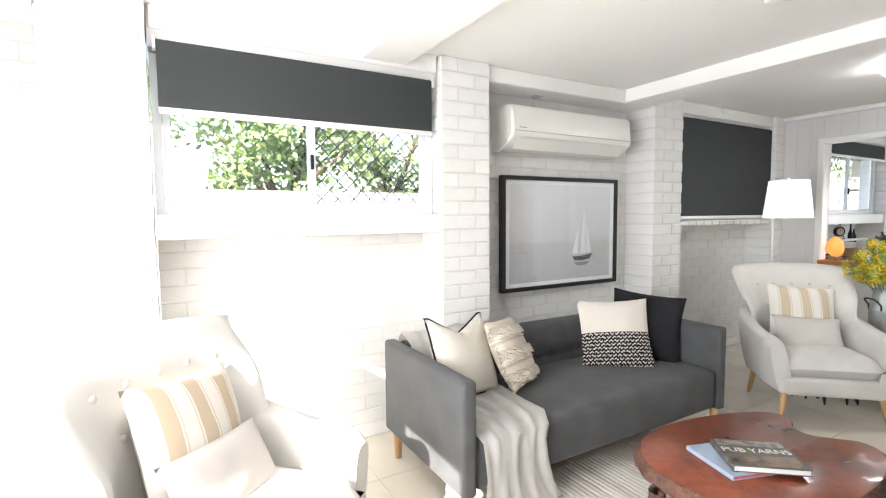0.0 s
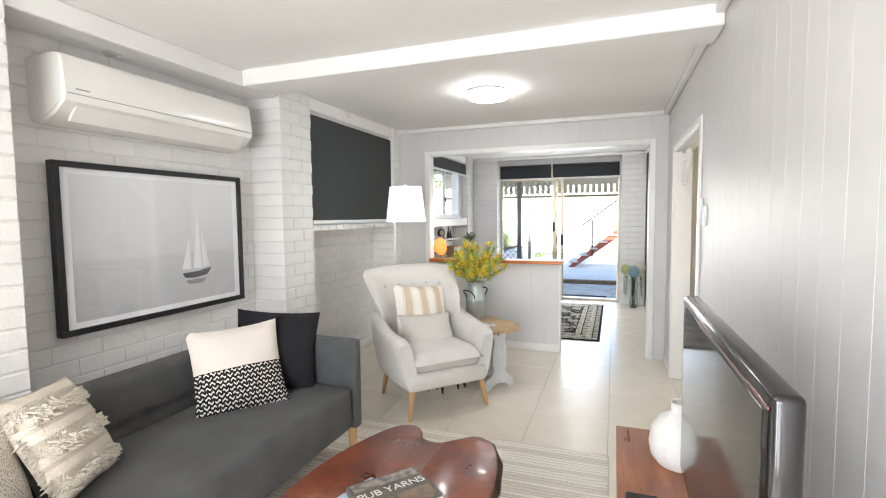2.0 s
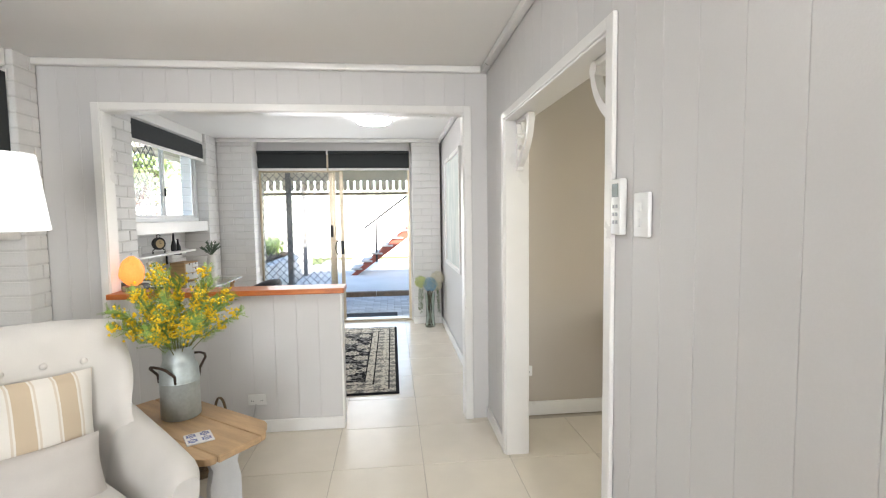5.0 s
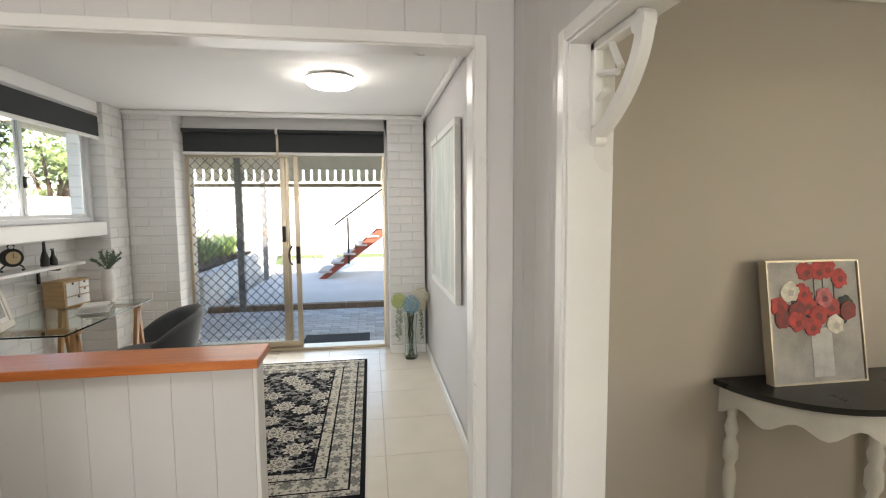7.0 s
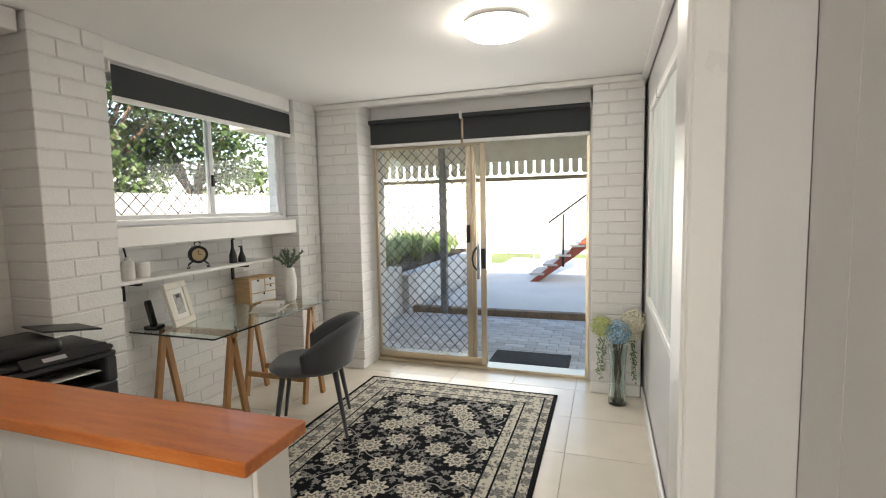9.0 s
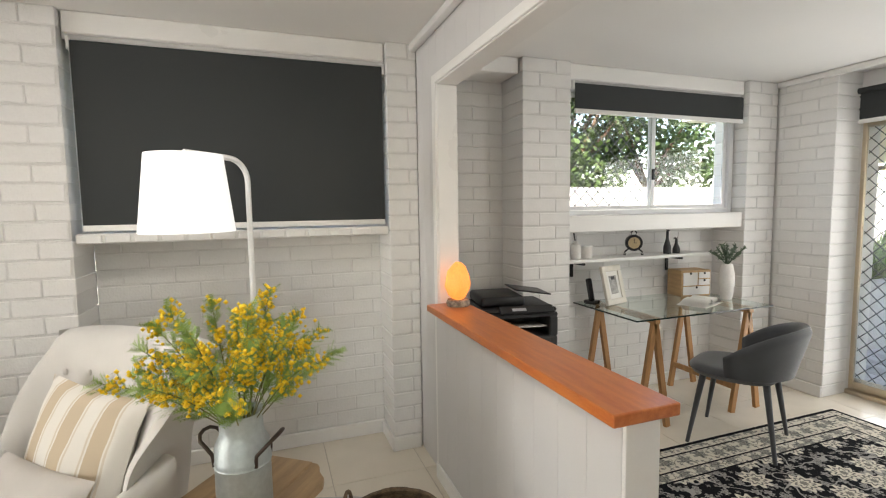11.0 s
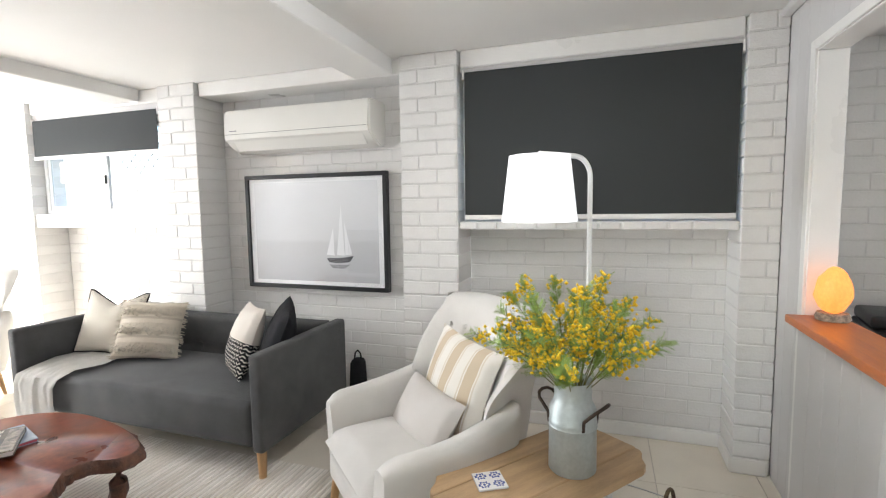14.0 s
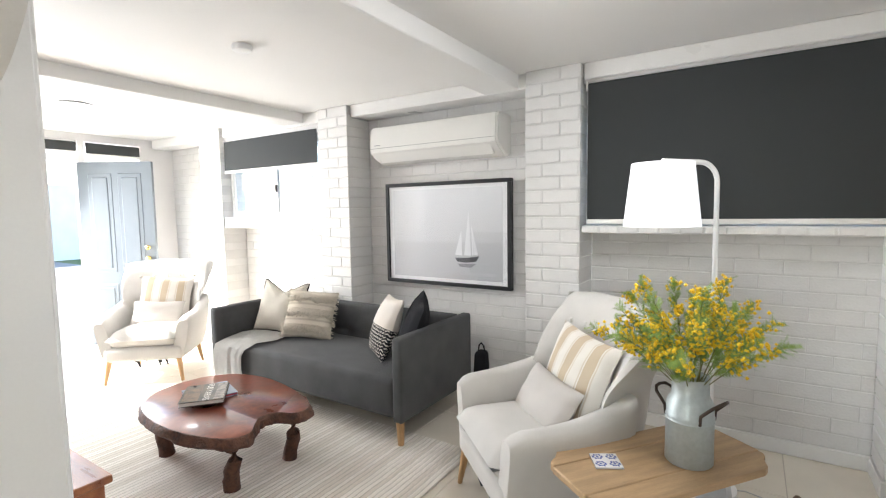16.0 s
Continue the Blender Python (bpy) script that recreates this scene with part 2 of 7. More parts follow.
def window_bay(x0, x1, zs, zt, name, brick_sill, deep=0.115):
    """Sill, window frame with two sashes, one with a diamond grille, glass and the wall above."""
    bm = B()
    bx(bm, x0, x1, 3.80, 4.13, zt, CEIL)
    structure("wall_north", bm, wall_paint, "plain painted wall above a window", "wall")
    w = tagged(thing(name, pose(0, 0, 0), "white aluminium sliding window over a painted sill", "window"), kind="structure")
    bm = B()
    bx(bm, x0 + 0.002, x1 - 0.002, 3.762, 4.14, zs - (0.05 if brick_sill else deep), zs, 0.006)
    sill = part("window_sill", bm, trim_white if not brick_sill else brick_paint, w)
    if brick_sill:
        for i in range(int((x1 - x0) / 0.118)):
            bm = B()
            bx(bm, x0 + i * 0.118 + 0.006, x0 + i * 0.118 + 0.112, 3.752, 3.80, zs - 0.046, zs - 0.006, 0.004)
            part("brick", bm, brick_paint, sill)
    y0, y1 = 3.86, 3.91
    bm = B()
    bx(bm, x0 + 0.003, x0 + 0.045, y0, y1, zs + 0.002, zt - 0.002, 0.003)
    bx(bm, x1 - 0.045, x1 - 0.003, y0, y1, zs + 0.002, zt - 0.002, 0.003)
    bx(bm, x0 + 0.045, x1 - 0.045, y0, y1, zs + 0.002, zs + 0.035, 0.003)
    bx(bm, x0 + 0.045, x1 - 0.045, y0, y1, zt - 0.04, zt - 0.002, 0.003)
    part("window_frame", bm, alu_white, w)
    xm = (x0 + x1) / 2
    for s, (a, b) in enumerate(((x0 + 0.047, xm + 0.02), (xm - 0.02, x1 - 0.047))):
        ya = y0 + 0.006 + 0.02 * s
        bm = B()
        for c in (a, b - 0.032):
            bx(bm, c, c + 0.032, ya, ya + 0.018, zs + 0.037, zt - 0.042, 0.002)
        for c in (zs + 0.037, zt - 0.07):
            bx(bm, a + 0.032, b - 0.032, ya, ya + 0.018, c, c + 0.028, 0.002)
        sash = part("sash", bm, alu_white, w)
        bm = B()
        bx(bm, a + 0.033, b - 0.033, ya + 0.007, ya + 0.011, zs + 0.066, zt - 0.071)
        part("pane", bm, pane_mat, sash).visible_shadow = False
    bm = B()
    bx(bm, xm - 0.012, xm + 0.006, y0 - 0.012, y0 + 0.006, zs + 0.25, zs + 0.33, 0.003)
    part("latch", bm, black_metal, w, "black sash latch")
    return w


def diamond(bm, u0, u1, z0, z1, at, axis, pitch=0.098, r=0.0042):
    """Diamond mesh: crossing wires clipped to a rectangle."""
    h = pitch * 1.02
    for sgn in (1, -1):
        k = -int((z1 - z0) / h) - 2
        while u0 + k * pitch < u1 + pitch:
            pts = []
            ua = u0 + k * pitch if sgn > 0 else u1 - k * pitch
            lo, hi = 0.0, (z1 - z0)
            slope = sgn * pitch / h
            t0, t1 = lo, hi
            for lim in (u0, u1):
                tt = (lim - ua) / slope
                if (slope > 0) == (lim == u0):
                    t0 = max(t0, tt)
                else:
                    t1 = min(t1, tt)
            if t1 - t0 > 0.01:
                for t in (t0, t1):
                    u = ua + slope * t
                    off = 0.0015 * sgn
                    pts.append((u, at + off, z0 + t) if axis == "x" else (at + off, u, z0 + t))
                cyl(bm, pts[0], pts[1], r, seg=5)
            k += 1


w1 = window_bay(2.19, 3.71, 1.425, 2.20, "window_1", False)
bm = B()
diamond(bm, 2.97, 3.65, 1.47, 2.16, 3.935, "x")
part("security_grille", bm, grille_mat, w1, "grey diamond security mesh")
w2 = window_bay(6.10, 7.622, 1.352, 2.26, "window_2", True)
w3 = window_bay(8.85, 10.45, 1.385, 2.26, "window_3", False)
bm = B()
diamond(bm, 8.90, 9.63, 1.43, 2.2, 3.935, "x")
part("security_grille", bm, grille_mat, w3, "grey diamond security mesh")


def roller_blind(u0, u1, zb, zt, at, axis, label, sgn=-1):
    """A fabric drop on a tube, with a white bottom bar and a cord."""
    c = (u0 + u1) / 2
    b = thing("roller_blind", pose(c, at, zb) if axis == "x" else pose(at, c, zb, 0, 0, 90), label, "blind", "roller blinds")
    h, w = zt - zb, u1 - u0
    bm = B()
    bx(bm, -w / 2, w / 2, -0.0015, 0.0015, 0.03, h - 0.01)
    part("fabric", bm, blind_mat, b)
    bm = B()
    bx(bm, -w / 2, w / 2, -0.008, 0.008, 0.0, 0.03, 0.004, 2)
    part("bottom_bar", bm, trim_white, b, "white bottom bar", smooth=True)
    bm = B()
    cyl(bm, (-w / 2, 0.022, h - 0.022), (w / 2, 0.022, h - 0.022), 0.021)
    part("tube", bm, blind_mat, b, smooth=True)
    for s in (-1, 1):
        bm = B()
        bx(bm, s * w / 2 - 0.006 + 0.008 * s, s * w / 2 + 0.006 + 0.008 * s, -0.004, 0.05, h - 0.05, h + 0.01, 0.002)
        part("bracket", bm, trim_white, b)
    return b


roller_blind(2.225, 3.66, 1.895, 2.238, 3.775, "x", "charcoal roller blind half drawn over a window")
roller_blind(6.135, 7.603, 1.362, 2.258, 3.775, "x", "charcoal blockout roller blind fully drawn over a window")
roller_blind(8.90, 10.43, 2.065, 2.268, 3.775, "x", "charcoal roller blind partly drawn over the study window")
for a, b in ((1.385, 2.435), (2.46, 3.455)):
    roller_blind(a, b, 2.015, 2.268, 11.03, "y", "charcoal roller blind partly drawn above the glass door")

# boarded wall with the doorway, front to back
DX0, DX1, DZ = 5.99, 7.268, 1.935


def boards(parent, u0, u1, z0, z1, face, axis, sign, pitch=0.135, m=wall_paint):
    """Tongue-and-groove boards with bevelled edges."""
    n = max(1, round((u1 - u0) / pitch))
    p = (u1 - u0) / n
    bm = B()
    w, h = p - 0.0006, z1 - z0
    if axis == "x":
        bx(bm, -w / 2, w / 2, -0.006, 0.006, -h / 2, h / 2, 0.0011)
    else:
        bx(bm, -0.006, 0.006, -w / 2, w / 2, -h / 2, h / 2, 0.0011)
    me = mesh_of("board", bm, m)
    for i in range(n):
        ob = new("board", me)
        c = u0 + (i + 0.5) * p
        ob.location = (c, face - sign * 0.006, (z0 + z1) / 2) if axis == "x" else (face - sign * 0.006, c, (z0 + z1) / 2)
        ob.parent = parent


bm = B()
bx(bm, XF - 0.1, DX0 - 0.02, 0.857, YR - 0.011, 0, CEIL)
bx(bm, DX1 + 0.02, 11.3, 0.857, YR - 0.011, 0, CEIL)
bx(bm, DX0 - 0.02, DX1 + 0.02, 0.857, YR - 0.011, DZ + 0.02, CEIL)
wall_s = structure("wall_south", bm, wall_paint, "pale grey tongue-and-groove boarded wall", "wall")
BOARDS = [(wall_s, XF, DX0 - 0.02, 0, CEIL, YR, "x", 1), (wall_s, DX1 + 0.02, XO, 0, CEIL, YR, "x", 1), (wall_s, DX0 - 0.02, DX1 + 0.02, DZ + 0.02, CEIL, YR, "x", 1)]
bm = B()
bx(bm, XO + 0.1, 11.3, YR - 0.011, YR - 0.005, 0, CEIL)
structure("wall_study", bm, wall_paint, "plain pale grey study wall", "wall")
bm = B()
bx(bm, DX0 - 0.02, DX0, 0.848, YR + 0.006, 0, DZ, 0.003)
bx(bm, DX1, DX1 + 0.02, 0.848, YR + 0.006, 0, DZ, 0.003)
bx(bm, DX0 - 0.02, DX1 + 0.02, 0.848, YR + 0.006, DZ, DZ + 0.02, 0.003)
bx(bm, DX0 - 0.06, DX0 - 0.012, YR + 0.001, YR + 0.016, 0, DZ + 0.045, 0.003)
bx(bm, DX1 + 0.012, DX1 + 0.06, YR + 0.001, YR + 0.016, 0, DZ + 0.045, 0.003)
bx(bm, DX0 - 0.012, DX1 + 0.012, YR + 0.001, YR + 0.016, DZ + 0.008, DZ + 0.045, 0.003)
structure("door_frame", bm, trim_white, "white painted timber frame of an open doorway", "door frame")

# fretwork brackets in the doorway's corners


def fret_bracket(x, s):
    t = thing("fretwork_bracket", pose(x, 0.91, DZ) @ Matrix.Scale(0.84, 4), "white carved timber fretwork bracket in a doorway corner", "bracket", "doorway brackets")
    bm = B()
    bx(bm, min(0, s * 0.03), max(0, s * 0.03), -0.017, 0.017, -0.27, -0.002, 0.004)
    bx(bm, min(0, s * 0.3), max(0, s * 0.3), -0.017, 0.017, -0.03, -0.002, 0.004)
    part("rail", bm, trim_white, t)
    bm = B()
    out = [(s * (0.025 + 0.27 * math.sin(a) ** 1.6), -0.30 + 0.28 * (1 - math.cos(a))) for a in [i * math.pi / 2 / 14 for i in range(15)]]
    rings = []
    for i, c in enumerate(out):
        a, b = out[max(i - 1, 0)], out[min(i + 1, len(out) - 1)]
        n = Vector((b[1] - a[1], -(b[0] - a[0]))).normalized() * 0.02
        rings.append([bm.verts.new((c[0] + e * n.x, w, c[1] + e * n.y)) for e, w in ((-1, -0.018), (1, -0.018), (1, 0.018), (-1, 0.018))])
    for a, b in zip(rings, rings[1:]):
        for k in range(4):
            bm.faces.new((a[k], a[(k + 1) % 4], b[(k + 1) % 4], b[k]))
    bm.faces.new(rings[0])
    bm.faces.new(rings[-1])
    part("curved_brace", bm, trim_white, t)
    for (p, q, r) in ((s * 0.285, -0.035, 0.033), (s * 0.036, -0.315, 0.022)):
        bm = B()
        cyl(bm, (p, -0.019, q), (p, 0.019, q), r, seg=18)
        part("scroll", bm, trim_white, t, smooth=True)
    for a, b in (((0.02, -0.1), (0.15, -0.13)), ((0.1, -0.02), (0.17, -0.12)), ((0.02, -0.19), (0.09, -0.17))):
        bm = B()
        cyl(bm, (s * a[0], 0, a[1]), (s * b[0], 0, b[1]), 0.011, seg=8)
        part("fret", bm, trim_white, t)


fret_bracket(DX1, -1)
fret_bracket(DX0, 1)

# wall with the wide opening and the half wall
OY0, OY1, OZ = 1.145, 3.39, 2.08
bm = B()
bx(bm, XO + 0.011, XO + 0.1, YR, OY0 - 0.015, 0, CEIL)
bx(bm, XO + 0.011, XO + 0.1, OY1 + 0.015, YW, 0, CEIL)
bx(bm, XO + 0.011, XO + 0.1, OY0 - 0.015, OY1 + 0.015, OZ + 0.015, CEIL)
wall_o = structure("wall_opening", bm, wall_paint, "pale grey boarded wall with a wide opening", "wall")
BOARDS += [(wall_o, YR, OY0 - 0.015, 0, CEIL, XO, "y", -1), (wall_o, OY1 + 0.015, YP + 0.002, 0, CEIL, XO, "y", -1), (wall_o, OY0 - 0.015, OY1 + 0.015, OZ + 0.015, CEIL, XO, "y", -1)]
bm = B()
bx(bm, XO - 0.004, XO + 0.108, OY0 - 0.015, OY0, 0, OZ, 0.003)
bx(bm, XO - 0.004, XO + 0.108, OY1, OY1 + 0.015, 0, OZ, 0.003)
bx(bm, XO - 0.004, XO + 0.108, OY0 - 0.015, OY1 + 0.015, OZ, OZ + 0.015, 0.003)
bx(bm, XO - 0.014, XO - 0.001, OY0 - 0.055, OY0 - 0.006, 0, OZ + 0.05, 0.003)
bx(bm, XO - 0.014, XO - 0.001, OY1 + 0.006, OY1 + 0.055, 0, OZ + 0.05, 0.003)
bx(bm, XO - 0.014, XO - 0.001, OY0 - 0.006, OY1 + 0.006, OZ + 0.006, OZ + 0.05, 0.003)
structure("opening_trim", bm, trim_white, "pale painted timber trim round a wide opening", "trim")
bm = B()
bx(bm, 7.787, 7.873, 1.977, OY1 - 0.002, 0, 0.915)
half = structure("half_wall", bm, wall_paint, "pale grey boarded half wall dividing two rooms", "half wall")
BOARDS += [(half, 1.977, OY1 - 0.002, 0, 0.914, 7.775, "y", -1), (half, 1.977, OY1 - 0.002, 0, 0.914, 7.885, "y", 1)]
bm = B()
bx(bm, 7.775, 7.885, 1.963, 1.9768, 0, 0.914, 0.002)
part("end_board", bm, trim_white, half)
wood_orange = mat("orange_timber", (0.62, 0.20, 0.05), 0.36, var=0.16, scale=5, bump=0.03, fine=60, stretch=(9, 1, 9), col2=(0.46, 0.115, 0.022), coat=0.1)
bm = B()
bx(bm, 7.722, 7.932, 1.945, OY1 - 0.003, 0.9155, 0.95, 0.005, 2)
tagged(part("half_wall_cap", bm, wood_orange, None, "varnished orange timber cap on the half wall"), category="ledge", kind="structure")

# ceiling, cornices and beams
bm = B()
bx(bm, XF - 0.2, 11.3, 0.8, 4.2, CEIL, CEIL + 0.1)
structure("ceiling", bm, ceiling_white, "white plasterboard ceiling", "ceiling")
bm = B()


def cornice(x0, x1, y0, y1):
    bx(bm, x0, x1, y0, y1, CEIL - 0.045, CEIL - 0.001, 0.012, 2)


cornice(XO - 0.045, XO - 0.001, YR + 0.046, YP + 0.03)
cornice(XF, XO - 0.002, YR + 0.001, YR + 0.045)
cornice(XO + 0.102, XO + 0.146, YR + 0.046, YP + 0.2)
cornice(XO + 0.102, 11.0, YR + 0.001, YR + 0.045)
cornice(10.74, 10.785, 0.99, YP)
structure("cornice", bm, trim_white, "white painted ceiling cornice", "cornice", smooth=True)
for a, b in ((XF, 1.79), (2.2, 3.70), (4.08, 5.717), (6.108, 7.614), (8.0, 8.48), (8.86, 10.44)):
    bm = B()
    bx(bm, a, b, 3.775, 4.02, 2.283, CEIL - 0.001, 0.006)
    structure("bulkhead", bm, trim_white, "white painted bulkhead board over the bays between piers", "trim")
bm = B()
bx(bm, 5.39, 5.66, YR + 0.002, 3.774, 2.285, CEIL + 0.02, 0.006)
structure("ceiling_beam", bm, ceiling_white, "white boxed ceiling beam", "beam")
bm = B()
bx(bm, 3.21, 3.49, YR + 0.002, 3.774, 2.295, CEIL + 0.02, 0.006)
structure("ceiling_beam", bm, ceiling_white, "white boxed ceiling beam", "beam")

# baseboards
bm = B()


def base(x0, x1, y0, y1):
    bx(bm, x0, x1, y0, y1, 0.001, 0.085, 0.004)


for a, b in ((XF, 1.80), (2.19, 3.71), (4.07, 5.72), (6.10, 7.622), (8.0, 8.49), (8.85, 10.45)):
    base(a + 0.001, b - 0.001, YW - 0.016, YW + 0.004)
for a, b in ((1.80, 2.19), (3.71, 4.07), (5.72, 6.10), (7.622, 7.784), (8.49, 8.85)):
    base(a - 0.012, b + 0.012 if b < 7.7 or b > 7.9 else b, YP - 0.014, YP - 0.001)
    base(a - 0.014, a - 0.001, YP, YW - 0.017)
base(XF, DX0 - 0.062, YR + 0.001, YR + 0.015)
base(DX1 + 0.062, XO - 0.016, YR + 0.001, YR + 0.015)
base(XO + 0.11, 10.77, YR + 0.001, YR + 0.015)
base(7.76, 7.774, 1.965, OY1 - 0.003)
base(10.765, 10.779, 1.0, 1.36)
base(10.765, 10.779, 3.33, 3.74)
structure("baseboard", bm, trim_white, "white painted skirting board", "baseboard")

# far wall with the sliding glass door between two brick piers
bm = B()
bx(bm, 10.786, 11.3, 1.0, 1.354, 0, CEIL)
p_h = structure("brick_pier", bm, mortar_paint, "white painted brick pier beside a glass door", "pier")
bm = B()
bx(bm, 10.786, 11.3, 3.336, 3.80, 0, CEIL)
p_g = structure("brick_pier", bm, mortar_paint, "white painted brick pier beside a glass door", "pier")
bm = B()
bx(bm, 11.05, 11.3, 1.354, 3.47, 2.27, CEIL)
bx(bm, 11.05, 11.3, 3.47, 4.02, 0, CEIL)
bx(bm, 11.05, 11.3, 0.8, 1.38, 0, CEIL)
structure("wall_east", bm, wall_paint, "pale painted end wall around a glass door", "wall")
gd = tagged(thing("door_1", pose(11.09, 0, 0), "bronze aluminium sliding glass door standing half open with a diamond security screen", "glass door"), kind="structure")
bm = B()
bx(bm, -0.04, 0.1, 1.381, 1.41, 0.002, 2.268, 0.003)
bx(bm, -0.04, 0.1, 3.42, 3.469, 0.002, 2.268, 0.003)
bx(bm, -0.04, 0.1, 1.41, 3.42, 2.06, 2.1, 0.003)
bx(bm, -0.04, 0.1, 1.41, 3.42, 2.1, 2.268)
bx(bm, -0.05, 0.11, 1.41, 3.42, 0.001, 0.028, 0.004)
part("door_frame", bm, alu_mat, gd)


def sash(x, y0, y1, name, grille):
    bm = B()
    for a in (y0, y1 - 0.05):
        bx(bm, x - 0.015, x + 0.015, a, a + 0.05, 0.03, 2.058, 0.004)
    bx(bm, x - 0.014, x + 0.014, y0 + 0.05, y1 - 0.05, 0.03, 0.095, 0.004)
    bx(bm, x - 0.014, x + 0.014, y0 + 0.05, y1 - 0.05, 2.0, 2.058, 0.004)
    s = part(name, bm, alu_mat, gd)
    if grille:
        bm = B()
        diamond(bm, y0 + 0.05, y1 - 0.05, 0.095, 2.0, x, "y", pitch=0.098, r=0.0038)
        part("security_mesh", bm, grille_mat, s, "grey diamond security mesh")
    else:
        bm = B()
        bx(bm, x - 0.003, x + 0.003, y0 + 0.05, y1 - 0.05, 0.095, 2.0)
        part("pane", bm, pane_mat, s).visible_shadow = False
    return s


sash(0.055, 2.40, 3.418, "fixed_panel", False)
s2 = sash(0.015, 2.26, 3.36, "sliding_panel", False)
s3 = sash(0.088, 2.37, 3.40, "screen_panel", True)
bm = B()
tube(bm, [(-0.02, 2.34, 0.90), (-0.055, 2.36, 0.94), (-0.06, 2.37, 1.0), (-0.055, 2.36, 1.06), (-0.02, 2.34, 1.10)], 0.009)
bx(bm, -0.012, 0.0, 2.265, 2.305, 0.91, 1.09, 0.004)
part("door_handle", bm, black_metal, s2, "black door pull", smooth=True)
bm = B()
bx(bm, 0.0, 0.018, 2.405, 2.44, 1.14, 1.30, 0.004)
part("lock", bm, black_metal, s3, "black screen lock")

# room beyond the doorway
bm = B()
bx(bm, XO, XO + 0.1, -1.8, 0.856, 0, CEIL)
structure("wall_hall_east", bm, beige_wall, "plain beige wall of the room beyond the doorway", "wall")
bm = B()
bx(bm, 4.5, 4.6, -1.9, 0.856, 0, CEIL)
structure("wall_hall_west", bm, beige_wall, "plain beige wall of the room beyond the doorway", "wall")
# unseen wall; its opening is invented to hold the hall's fill lamp
bm = B()
bx(bm, 4.6, 5.2, -1.9, -1.8, 0, CEIL)
bx(bm, 6.8, XO, -1.9, -1.8, 0, CEIL)
bx(bm, 5.2, 6.8, -1.9, -1.8, 0, 0.9)
bx(bm, 5.2, 6.8, -1.9, -1.8, 2.1, CEIL)
structure("wall_hall_south", bm, beige_wall, "plain beige unseen wall with an opening added for the fill lamp", "wall")
bm = B()
bx(bm, 4.5, XO + 0.1, -1.9, 0.8, CEIL, CEIL + 0.1)
structure("ceiling_hall", bm, ceiling_white, "white ceiling of the room beyond the doorway", "ceiling")
bm = B()
bx(bm, XO - 0.016, XO - 0.001, -1.79, 0.84, 0.001, 0.10, 0.004)
bx(bm, XO - 0.03, XO - 0.001, -1.79, 0.84, CEIL - 0.045, CEIL - 0.001, 0.01)
structure("baseboard_hall", bm, trim_white, "white painted skirting and cornice", "baseboard")

# front wall with door opening, sidelight and transoms
bm = B()
bx(bm, XF - 0.12, XF, 0.8, 1.06, 0, CEIL)
bx(bm, XF - 0.12, XF, 1.70, 1.95, 0, CEIL)
# lintel over an unseen gap, y 1.06 to 1.70, added to admit sun
bx(bm, XF - 0.12, XF, 1.06, 1.70, 2.05, CEIL)
bx(bm, XF - 0.12, XF, 3.62, 4.13, 0, CEIL)
bx(bm, XF - 0.12, XF, 1.95, 3.62, 2.30, CEIL)
bx(bm, XF - 0.12, XF, 2.98, 3.04, 0, 2.30)
bx(bm, XF - 0.12, XF, 1.95, 2.98, 2.08, 2.13)
bx(bm, XF - 0.12, XF, 3.04, 3.62, 0.0, 0.3)
structure("wall_front", bm, wall_paint, "painted front wall with an entrance and sidelight", "wall")
bm = B()
for z in (2.13, 2.28):
    bx(bm, XF - 0.08, XF - 0.03, 1.95, 2.98, z, z + 0.02)
bx(bm, XF - 0.08, XF - 0.03, 3.04, 3.62, 2.08, 2.12)
bx(bm, XF - 0.08, XF - 0.03, 3.04, 3.08, 0.3, 2.08)
bx(bm, XF - 0.08, XF - 0.03, 3.58, 3.62, 0.3, 2.08)
structure("window_4", bm, trim_white, "white frame of the entrance sidelight and transom", "window")
roller_blind(3.05, 3.61, 2.135, 2.285, XF + 0.03, "y", "dark roller blind rolled up over the entrance sidelight")
roller_blind(1.96, 2.96, 2.15, 2.285, XF + 0.03, "y", "dark roller blind rolled up over the entrance transom")

# floor slab and outside ground
bm = B()
bx(bm, XF - 0.12, 11.2, 0.8, 4.14, -0.12, -0.004)
bx(bm, 4.5, 7.95, -1.9, 0.8, -0.12, -0.004)
floor = structure("floor", bm, grout_mat, "cream square ceramic floor tiles with thin grout lines", "floor")

# ---- ceiling lights ----
lamp_white = emitter("lit_opal", (1.0, 0.985, 0.965), LAMP)


def oyster_light(x, y, r, lit):
    t = thing("ceiling_light", pose(x, y, CEIL), "round white opal ceiling light, switched on" if lit else "round white opal ceiling light", "light", "ceiling lights")
    bm = B()
    lathe(bm, [(0, 0), (r * 0.7, 0), (r * 0.72, -0.016), (r * 0.98, -0.027), (r * 0.98, -0.030), (0, -0.030)], 40)
    part("base", bm, trim_white, t, smooth=True)
    bm = B()
    lathe(bm, [(r * 0.985, -0.028), (r, -0.038), (r * 0.97, -0.052), (r * 0.84, -0.068), (r * 0.5, -0.080), (0, -0.084)], 40)
    part("shade", bm, lamp_white if lit else trim_white, t, smooth=True)


oyster_light(6.47, 2.385, 0.17, True)
oyster_light(9.41, 1.785, 0.172, True)
oyster_light(2.35, 2.39, 0.15, True)

# ---- shared shapes and cloths ----


